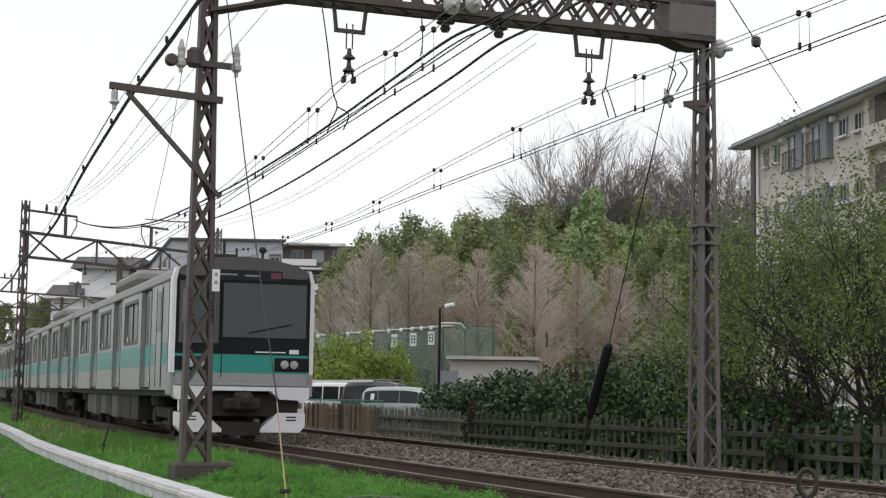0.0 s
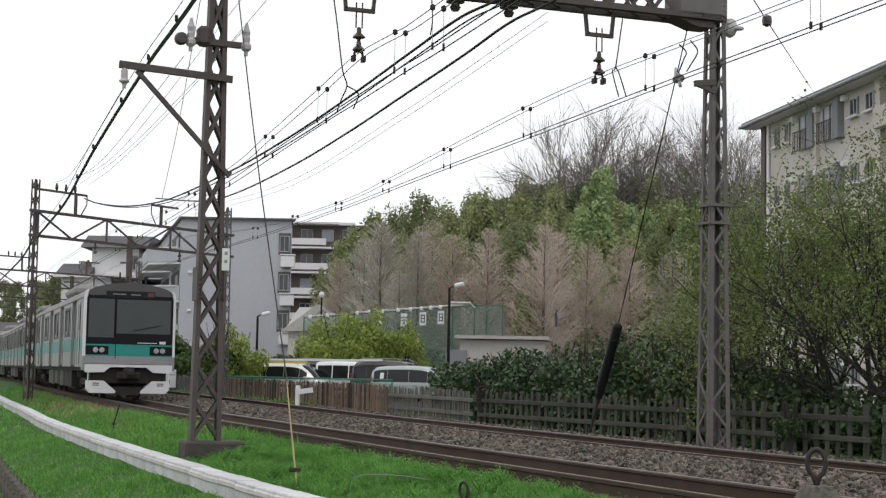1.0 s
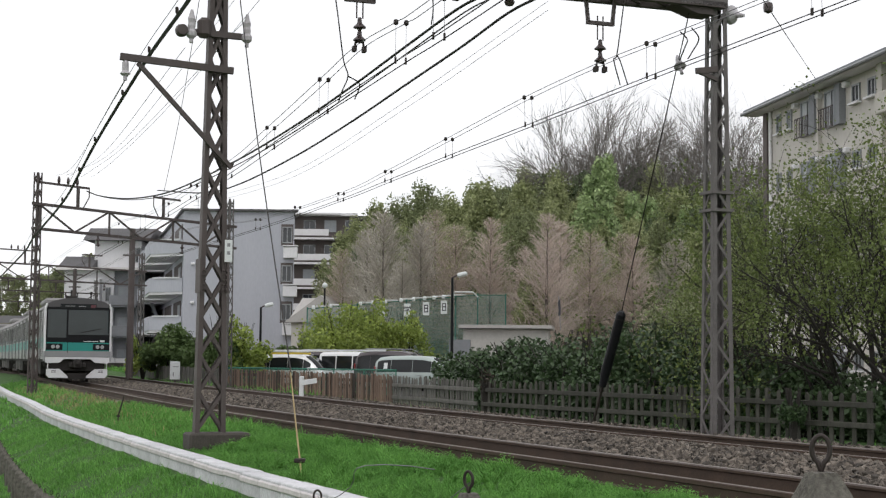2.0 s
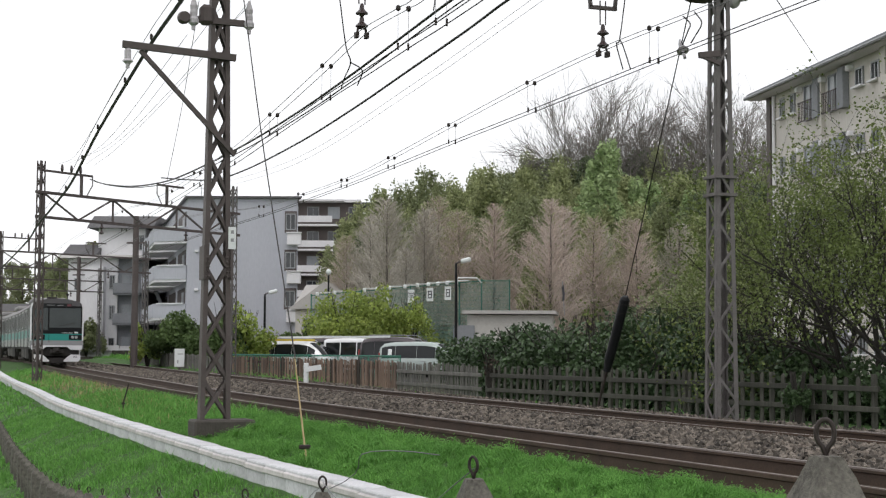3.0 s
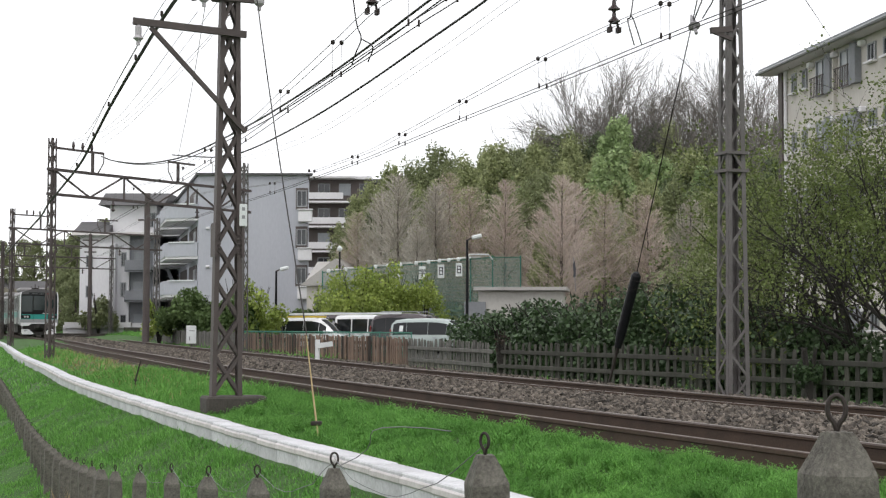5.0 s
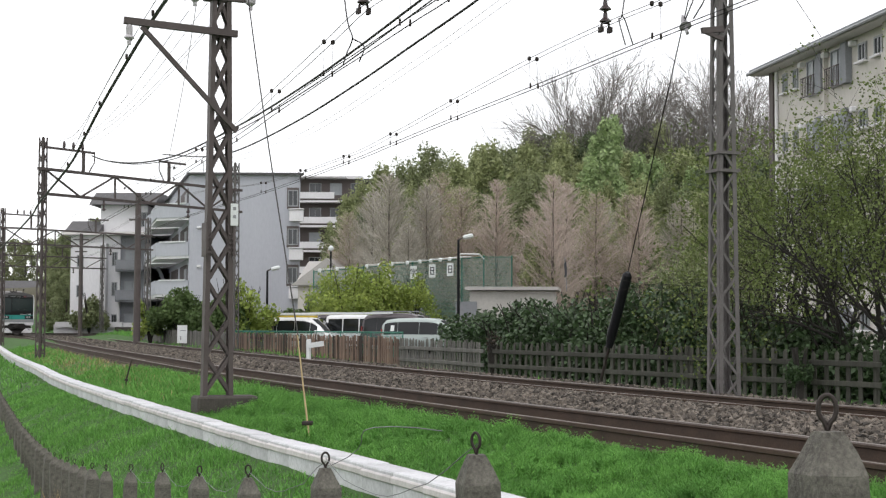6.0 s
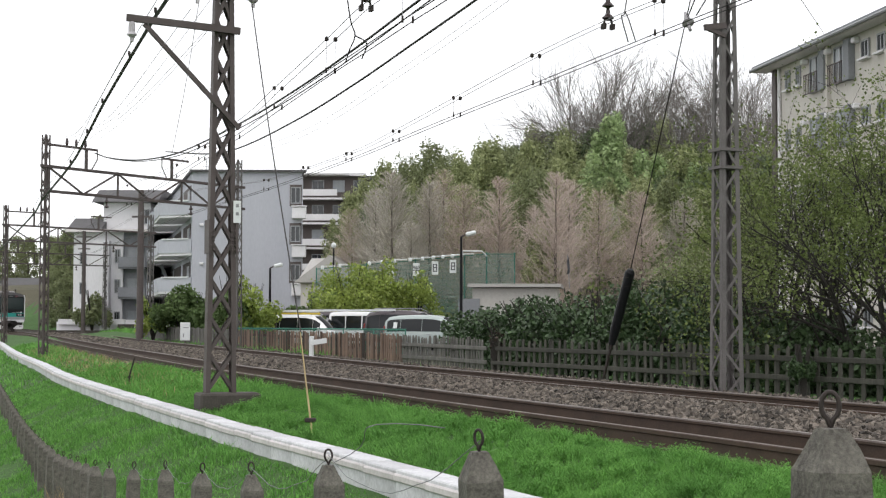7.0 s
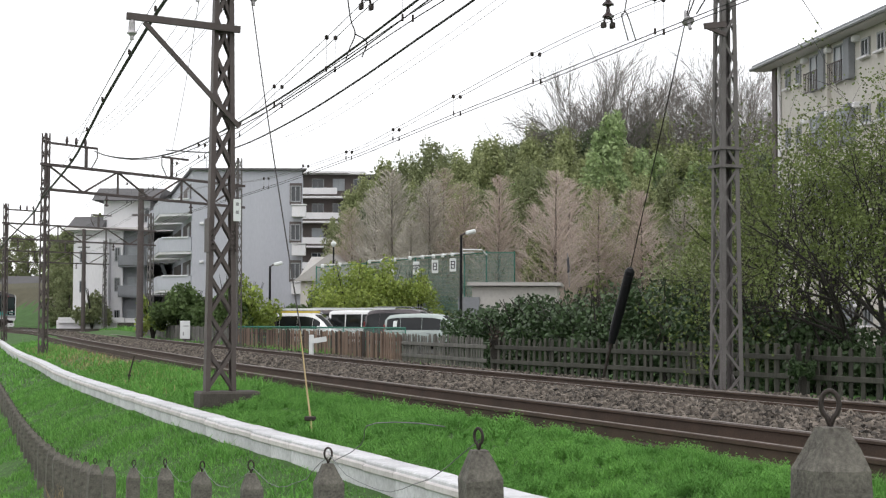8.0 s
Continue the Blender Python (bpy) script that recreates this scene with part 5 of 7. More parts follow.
def hill_woods():
    rng = random.Random(21)
    ev = [leafy_tree("evergreen_tree", s, 9.0, 3.1, LEAF_DARK, "dark green broadleaved evergreen tree on the hill", 34, 230, 0.2) for s in (1, 2)]
    ol = [leafy_tree("olive_tree", s, 9.0, 2.9, LEAF_OLIVE, "olive-green feathery tree on the wooded hill", 36, 200, 0.165, 0.15, True) for s in (3, 4)]
    ba = [leafy_tree("bamboo_clump", s, 9.5, 2.4, LEAF_BAMBOO, "feathery yellow-green bamboo clump on the slope", 34, 220, 0.17, 0.1, True) for s in (5, 6)]
    fr = leafy_tree("fresh_tree", 7, 10.0, 2.5, LEAF_FRESH, "slender tree in pale fresh spring leaf", 34, 330, 0.17, 0.1, True)
    spots = {k: [] for k in ("e0", "e1", "o0", "o1", "b0", "b1")}
    # rows up the slope: distance ahead, from and to sideways slope, step, kinds, scale
    for y, u0, u1, n, kinds, k in ((80, -0.085, 0.33, 16, "b0 o0 b1 o1 b0", 0.95), (88, -0.088, 0.34, 17, "b1 o0 b0 o1 e0", 1.0), (96, -0.075, 0.35, 17, "o0 b0 e0 b1 o1", 1.0),
                                   (104, -0.06, 0.36, 18, "e0 o1 e1 b0 o0", 1.05), (112, -0.04, 0.36, 18, "e1 o0 e0 o1 e1", 1.0), (121, 0.0, 0.37, 15, "e0 e1 o0 e1", 1.0), (72, 0.1, 0.33, 8, "o0 b1 b0", 0.75)):
        kk = kinds.split()
        for i in range(n):
            u = u0 + (u1 - u0) * (i + rng.uniform(-0.35, 0.35)) / (n - 1)
            yy = y + rng.uniform(-3, 3)
            sc = k * rng.uniform(0.8, 1.15)
            sc *= 0.72 + 0.30 * sstep(u, -0.12, -0.02)
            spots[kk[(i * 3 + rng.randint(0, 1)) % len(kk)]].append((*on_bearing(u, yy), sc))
    for src, key in ((ev[0], "e0"), (ev[1], "e1"), (ol[0], "o0"), (ol[1], "o1"), (ba[0], "b0"), (ba[1], "b1")):
        place(src, spots[key], rng)
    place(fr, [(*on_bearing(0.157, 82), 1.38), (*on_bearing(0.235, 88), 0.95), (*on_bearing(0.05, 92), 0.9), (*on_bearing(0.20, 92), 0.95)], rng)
    c = cone_tree("bare_conifer", 31, 10.5, "leafless pinkish-brown conical tree with fine twigs")
    c2 = cone_tree("bare_conifer", 32, 10.0, "leafless grey-brown conical tree with fine twigs", TWIGPALE)
    c3 = cone_tree("budding_conifer", 33, 10.0, "conical tree with a haze of new green leaf", TWIG, LEAF_BAMBOO)
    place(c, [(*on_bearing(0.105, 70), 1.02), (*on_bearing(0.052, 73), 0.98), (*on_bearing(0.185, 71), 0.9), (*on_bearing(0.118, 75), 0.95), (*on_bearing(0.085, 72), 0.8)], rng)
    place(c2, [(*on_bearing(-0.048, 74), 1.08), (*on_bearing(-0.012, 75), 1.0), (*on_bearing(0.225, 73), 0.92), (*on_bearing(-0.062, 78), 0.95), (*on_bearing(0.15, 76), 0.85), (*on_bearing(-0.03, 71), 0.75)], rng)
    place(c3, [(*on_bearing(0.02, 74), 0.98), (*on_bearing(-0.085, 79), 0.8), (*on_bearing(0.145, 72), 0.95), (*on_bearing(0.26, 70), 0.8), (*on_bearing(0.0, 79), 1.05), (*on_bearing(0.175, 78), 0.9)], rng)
    v = vase_tree("bare_tree", 41, 16.8, "large leafless tree with fanning grey branches on the hilltop")
    v2 = vase_tree("bare_tree", 42, 16.4, "large leafless tree with fanning grey branches on the hilltop")
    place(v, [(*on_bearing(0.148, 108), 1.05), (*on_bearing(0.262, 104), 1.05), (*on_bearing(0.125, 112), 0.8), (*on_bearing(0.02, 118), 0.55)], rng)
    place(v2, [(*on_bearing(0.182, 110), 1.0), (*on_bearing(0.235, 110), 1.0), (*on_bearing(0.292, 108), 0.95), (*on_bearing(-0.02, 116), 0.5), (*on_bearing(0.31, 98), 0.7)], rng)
    b = Build()
    for _ in range(420):
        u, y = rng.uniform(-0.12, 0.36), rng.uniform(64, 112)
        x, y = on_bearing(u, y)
        leaves(b, rng, (x, y, ground_z(x, y) + 0.7), (1.6, 1.3, 1.2), 60, 0.34)
    tagged(part("undergrowth", b, LEAF_OLIVE), "tangled green undergrowth on the slope", "undergrowth", kind="stuff")


def hedge_run():
    rng = random.Random(51)
    b = Build()
    pts = [((0.2, 46.62), 1.25), ((1.7, 42.04), 1.75), ((3.0, 38.61), 2.05), ((4.5, 35.61), 2.05), ((6.2, 32.32), 1.8), ((7.6, 30.32), 0.9), ((9.6, 26.6), 0.5)]
    inner = Build()
    for (p, h0), (q, h1) in zip(pts, pts[1:]):
        for i in range(9):
            u = (i + rng.random()) / 9
            for _ in range(3):
                x, y = p[0] + (q[0] - p[0]) * u + rng.uniform(-0.15, 0.8), p[1] + (q[1] - p[1]) * u + rng.uniform(-0.1, 0.9)
                h = (h0 + (h1 - h0) * u)
                zc = rng.uniform(-0.3, h - 0.35)
                leaves(b, rng, (x, y, zc), (0.7, 0.6, 0.5), 260, 0.11, 0.35, 0.2)
        inner.bar((p[0] + 0.6, p[1] + 0.6, h0 / 2 - 0.5), (q[0] + 0.6, q[1] + 0.6, h1 / 2 - 0.5), 0.5, (h0 + h1) / 2 + 0.3)
    hd = thing("hedge", pose(0, 0, 0), "dense dark green glossy-leaved hedge behind the fence", "hedge")
    part("hedge_leaves", b, LEAF_HEDGE, hd)
    st = Build()
    for (p, h0), (q, h1) in zip(pts, pts[1:]):
        for i in range(6):
            u = rng.random()
            x, y = p[0] + (q[0] - p[0]) * u + 0.3, p[1] + (q[1] - p[1]) * u + 0.3
            for _ in range(4):
                st.tube([(x, y, -0.6), (x + rng.gauss(0, 0.2), y + rng.gauss(0, 0.2), 0.5), (x + rng.gauss(0, 0.45), y + rng.gauss(0, 0.45), h0 * 0.9)], [0.035, 0.025, 0.01], 5)
    tagged(part("hedge_stemwork", st, DARKBARK, hd), kind="stuff")
    t = thing("dead_shrub", pose(1.35, 38.5, -0.3), "withered reddish-brown shrub stump at the fence", "shrub")
    g, d = Build(), Build()
    for _ in range(16):
        a = rng.uniform(0, 6.28)
        e = Vector((math.cos(a) * 0.16, math.sin(a) * 0.16, rng.uniform(0.7, 1.25)))
        g.tube([(0, 0, 0), e * 0.5 + Vector((rng.gauss(0, .04), 0, 0)), e], [0.03, 0.022, 0.012], 4)
    leaves(d, rng, (0, 0, 0.85), (0.2, 0.2, 0.35), 90, 0.08)
    part("stemwork", g, DARKBARK, t)
    part("withered_leaves", d, mat("withered_leaves", (0.075, 0.055, 0.04), (0.035, 0.027, 0.02), 0.9, bump=0, island=0.3), t)


def shrub(x, y, w, h, leaf, label, n, size, seed):
    rng = random.Random(seed)
    z = ground_z(x, y)
    t = thing("shrub", pose(x, y, z), label, "shrub", "shrubs round the car park")
    g = Build()
    for _ in range(9):
        a, l = rng.uniform(0, 6.28), rng.uniform(0.3, 0.8)
        g.tube([(0, 0, -0.2), (math.cos(a) * w * 0.3 * l, math.sin(a) * w * 0.3 * l, h * 0.4), (math.cos(a) * w * 0.8 * l, math.sin(a) * w * 0.8 * l, h * 0.85)], [0.06, 0.04, 0.012], 4)
    part("stemwork", g, DARKBARK, t)
    b = Build()
    for i in range(n):
        a = i * 2.4
        q = math.sqrt((i + 0.5) / n)
        zz = h * rng.uniform(0.25, 0.92 - 0.35 * q)
        leaves(b, rng, (math.cos(a) * w * 0.8 * q, math.sin(a) * w * 0.8 * q, zz), (w * 0.27, w * 0.27, h * 0.16), 150, size, 0.45)
    part("crown", b, leaf, t)


def near_tree(x, y, h, w, seed, label, nleaf=4, leafsize=0.075, leaf=None, lean=0.0, kids=5):
    """A multi-stemmed tree with dark limbs and sparse young leaves."""
    rng = random.Random(seed)
    t = thing("garden_tree", pose(x, y, ground_z(x, y)), label, "tree", "trees by the fence")
    b, tips = Build(), []
    for i in range(5):
        a = i * 1.257 + rng.uniform(-0.3, 0.3)
        grow(b, rng, (math.cos(a) * 0.1, math.sin(a) * 0.1, -0.3), (math.cos(a) * 0.42 * w + lean, math.sin(a) * 0.42 * w, 1), h * 0.56, 0.085, 3, kids, 40, 0.25, tips, 6, 0.16)
    part("limbwork", b, DARKBARK, t)
    c = Build()
    for p in tips:
        leaves(c, rng, p, (0.42, 0.42, 0.36), nleaf, leafsize, 0.7, 0.2)
    part("crown", c, leaf or LEAF_BRONZE, t, "sparse young olive leaves")


def planting():
    hill_woods()
    hedge_run()
    near_tree(8.7, 30.89, 6.0, 1.0, 61, "dark-limbed garden tree with sparse olive young leaves", 26, 0.062)
    near_tree(8.4, 34.89, 6.6, 0.85, 62, "dark-limbed garden tree with sparse olive young leaves", 26, 0.062)
    near_tree(10.4, 33.6, 6.8, 1.0, 63, "dark-limbed garden tree with sparse olive young leaves", 26, 0.062)
    near_tree(6.95, 40.47, 3.5, 0.5, 64, "small yellowish-leaved tree leaning out of the hedge", 9, 0.085, LEAF_OLIVE, -0.25)
    near_tree(9.9, 28.6, 5.6, 1.0, 66, "dark-limbed garden tree with sparse olive young leaves", 26, 0.062)
    for x, y, w, h, lf, lab, n, s in (
            (-5.6, 92.95, 2.8, 5.9, LEAF_LIME, "bright lime-green shrub behind the parked cars", 44, 0.17), (-3.6, 94.38, 2.1, 5.4, LEAF_LIME, "bright lime-green shrub behind the parked cars", 26, 0.2),
            (-1.6, 95.81, 1.8, 5.1, LEAF_LIME, "bright lime-green shrub behind the parked cars", 16, 0.17), (-7.6, 94.38, 1.6, 3.0, LEAF_BUSH, "dark green shrub beside the house", 18, 0.2), (-9.2, 95.81, 1.6, 2.6, LEAF_BUSH, "dark green shrub beside the house", 16, 0.2),
            (-9.9, 78.65, 1.7, 3.9, LEAF_LIME, "yellow-green shrub near the car park entrance", 22, 0.18), (-10.7, 77.94, 1.2, 4.3, LEAF_BUSH, "dark green shrub near the car park entrance", 18, 0.18), (-14.9, 88.66, 2.1, 3.4, LEAF_BUSH, "round dark green bush behind the board fence", 34, 0.2),
            (-16.9, 90.09, 1.3, 3.2, LEAF_LIME, "yellow-green bush beside a dark green one", 12, 0.2), (-12.6, 85.8, 1.4, 3.1, LEAF_BUSH, "round dark green bush behind the board fence", 16, 0.2), (-31.5, 138.71, 1.9, 4.6, LEAF_OLIVE, "brownish-green bush in front of the white house", 14, 0.25),
            (0.2, 85.8, 1.5, 1.9, LEAF_BUSH, "dark green shrub at the car park edge", 14, 0.2), (1.3, 62.92, 1.3, 1.9, LEAF_HEDGE, "dark green shrub at the car park edge", 16, 0.14),
            (6.5, 27.88, 0.30, 1.15, LEAF_HEDGE, "small dark bush growing through the picket fence", 12, 0.05)):
        shrub(x, y, w, h, lf, lab, n, s, int(abs(x) * 10 + y))
    ov = leafy_tree("evergreen_tree", 77, 9.0, 3.0, LEAF_OLIVE, "dark green tree beside the line in the distance", 34, 190, 0.26, 0.02, group="distant trees")
    place(ov, [(-43.0, 173, 0.81), (-40.5, 167.3, 0.66), (-41.5, 181.6, 0.95), (-46.5, 191.6, 1.04), (-48, 214.5, 1.23), (-43, 200.2, 1.14), (-51, 228, 0.86), (-55, 238, 0.94), (-58.5, 252, 0.86), (-63, 262, 0.97),
               (-68, 275, 0.94), (-73, 288, 1.01), (-78.5, 292, 1.01), (-83, 300, 1.08), (-61, 285, 1.22), (-70, 305, 1.30), (-54, 262, 1.15), (-48, 238, 1.08), (-89, 306, 1.08), (-79, 325, 1.37)], random.Random(5))


# ---- fences across the tracks ----
BOARDS = mat("weathered_brown_board", (0.17, 0.115, 0.085), (0.09, 0.06, 0.045), 0.9, big=3, fine=30, bump=0.4, rand=0.85, streak=(1, 1, 0.15))
PICKET = mat("grey_weathered_picket", (0.16, 0.155, 0.14), (0.075, 0.072, 0.064), 0.9, big=3, fine=30, bump=0.4, rand=0.25, streak=(1, 1, 0.15))
DARKPICKET = mat("dark_weathered_picket", (0.085, 0.082, 0.068), (0.038, 0.036, 0.03), 0.9, big=3, fine=30, bump=0.4, rand=0.35, streak=(1, 1, 0.15))
GREENRAIL = mat("green_painted_mesh", (0.03, 0.19, 0.13), (0.02, 0.14, 0.10), 0.5, big=2)


def picket_run(a, b, step, w, h, pointed, material, rails, label, seed, z0=-0.35):
    rng = random.Random(seed)
    a, b = Vector((*a, 0)), Vector((*b, 0))
    d = (b - a).normalized()
    rz = math.degrees(math.atan2(d.y, d.x))
    f = thing("picket_fence", pose(a.x, a.y, z0, 0, 0, rz), label, "fence", "fences beyond the tracks")
    L = (b - a).length
    top = [(-w / 2, 0), (w / 2, 0), (w / 2, h - w * 0.55), (w * 0.12, h), (-w * 0.12, h), (-w / 2, h - w * 0.55)] if pointed else [(-w / 2, 0), (w / 2, 0), (w / 2, h - 0.02), (-w * 0.4, h), (-w / 2, h - 0.01)]
    me = Build().prism(top, -0.011, 0.011, pose(0, 0, 0, 0, 0, -90)).mesh("picket", material)
    for i in range(int(L / step)):
        o = new("picket", me)
        o.parent = f
        o.matrix_basis = pose(i * step + rng.gauss(0, 0.012), 0, rng.uniform(-0.05, 0.03), rng.gauss(0, 1.2), rng.gauss(0, 1.6), 0)
    for zr in rails:
        part("fence_rail", Build().box((L / 2, -0.04 if pointed else 0.04, h * zr), (L, 0.04, 0.10), bevel=0.01), material, f)
    for i in range(int(L / 2.7) + 1):
        part("post", Build().box((i * 2.7, 0.05, h * 0.5), (0.10, 0.08, h * 1.02), bevel=0.012), material, f)


def far_fences():
    picket_run((-20.5, 102.96), (-9.6, 70.93), 0.253, 0.198, 1.0, False, PICKET, (0.3, 0.75), "old grey board fence along the line", 70)
    picket_run((-9.5, 70.64), (-1.12, 45.4), 0.229, 0.148, 0.98, False, BOARDS, (0.3, 0.78), "old brown and rust-stained board fence", 71)
    picket_run((-1.15, 45.47), (1.15, 38.9), 0.206, 0.108, 0.95, True, PICKET, (0.35, 0.72), "pale grey pointed picket fence", 72)
    picket_run((1.25, 38.61), (7.6, 26.45), 0.286, 0.099, 0.93, True, DARKPICKET, (0.36, 0.74), "dark weathered pointed picket fence below the hedge", 73)
    picket_run((7.7, 26.17), (10.6, 19.45), 0.286, 0.099, 0.93, True, DARKPICKET, (0.36, 0.74), "dark weathered pointed picket fence below the hedge", 74)
    # green mesh fence of the car park
    f = thing("mesh_fence", pose(0, 0, 0), "green painted mesh fence round the car park", "fence")
    a, b = Vector((-10.2, 75.1, -0.5)), Vector((-1.6, 66.5, -0.5))
    part("top_rail", Build().tube([a + Vector((0, 0, 1.16)), b + Vector((0, 0, 1.16))], 0.03, 6), GREENRAIL, f)
    for i in range(7):
        p = a.lerp(b, i / 6)
        part("post", Build().tube([p, p + Vector((0, 0, 1.2))], 0.028, 6), GREENRAIL, f)
    m = Build()
    for i in range(160):
        p = a.lerp(b, (i + 0.5) / 160)
        m.bar(p + Vector((0, 0, 0.1)), p + Vector((0, 0, 1.14)), 0.03, 0.012)
    for i in range(9):
        m.bar(a + Vector((0, 0, 0.14 + 0.12 * i)), b + Vector((0, 0, 0.14 + 0.12 * i)), 0.012, 0.012)
    tagged(part("mesh", m, GREENRAIL, f), kind="stuff")


planting()
far_fences()


# ---- buildings ----
PLASTER = mat("pale_lilac_plaster", (0.50, 0.51, 0.56), (0.43, 0.44, 0.49), 0.85, big=0.25, fine=8, bump=0.05, streak=(1, 1, 0.3))
PLASTERW = mat("white_plaster", (0.82, 0.81, 0.83), (0.70, 0.69, 0.71), 0.85, big=0.3, fine=8, bump=0.05, streak=(1, 1, 0.3))
GREYWALL = mat("grey_plaster", (0.27, 0.28, 0.30), (0.21, 0.215, 0.23), 0.85, big=0.4, fine=8, bump=0.05)
BEIGE = mat("beige_render", (0.60, 0.57, 0.53), (0.50, 0.47, 0.43), 0.85, big=0.3, fine=8, bump=0.08, streak=(1, 1, 0.3))
# tile of the brown flats; also the painted shade of balcony and window openings
BROWN_AND_SHADE = mat("brown_tile_and_shade", (0.115, 0.095, 0.09), (0.08, 0.065, 0.06), 0.7, big=0.5, fine=10, bump=0.05)
SLATE = mat("dark_roof_slate", (0.12, 0.115, 0.12), (0.07, 0.068, 0.07), 0.7, big=0.6, fine=10, bump=0.1)
HUTWALL = mat("dull_white_board", (0.55, 0.53, 0.50), (0.42, 0.40, 0.375), 0.85, big=0.6, fine=8, bump=0.1)
PALEROOF = mat("pale_metal_roof", (0.50, 0.48, 0.46), (0.38, 0.36, 0.345), 0.6, big=0.5, fine=10, bump=0.1)
PANE = mat("dark_window_pane", (0.035, 0.04, 0.045), (0.02, 0.024, 0.028), 0.1, bump=0, spec=0.7)
CURTAIN = mat("pale_window_pane", (0.33, 0.35, 0.37), (0.24, 0.26, 0.28), 0.3, bump=0, spec=0.7)
ALU = mat("grey_aluminium", (0.34, 0.35, 0.36), (0.26, 0.27, 0.28), 0.45, 0.4, bump=0)
ASPHALT = mat("car_park_asphalt", (0.07, 0.068, 0.066), (0.045, 0.044, 0.043), 0.95, big=0.6, fine=40, bump=0.4)
NET = mat("green_sports_net", (0.20, 0.34, 0.30), (0.15, 0.27, 0.235), 0.8, big=0.5, fine=12, bump=0)


def window(parent, c, w, h, rz=0.0, material=None, frame_w=0.08, sill=False, mull=1):
    """A framed window whose face looks along -y before it is turned by rz."""
    m = Matrix.Translation(c) @ pose(0, 0, 0, 0, 0, rz)
    f = Build()
    for sx in (-1, 1):
        f.box(m @ Vector((sx * (w / 2 - frame_w / 2), 0, 0)), (frame_w, 0.12, h), m.to_3x3())
    for sz in (-1, 1):
        f.box(m @ Vector((0, 0, sz * (h / 2 - frame_w / 2))), (w - 2 * frame_w, 0.12, frame_w), m.to_3x3())
    for i in range(mull):
        f.box(m @ Vector(((i + 1) * w / (mull + 1) - w / 2, 0, 0)), (frame_w * 0.7, 0.10, h - 2 * frame_w), m.to_3x3())
    fr = part("window_frame", f, ALU, parent)
    part("pane", Build().box(m @ Vector((0, 0.02, 0)), (w - 2 * frame_w, 0.04, h - 2 * frame_w), m.to_3x3()), material or PANE, fr)
    if sill:
        part("sill", Build().box(m @ Vector((0, -0.1, -h / 2 - 0.05)), (w + 0.2, 0.25, 0.08), m.to_3x3()), PLASTERW, fr)
    return fr


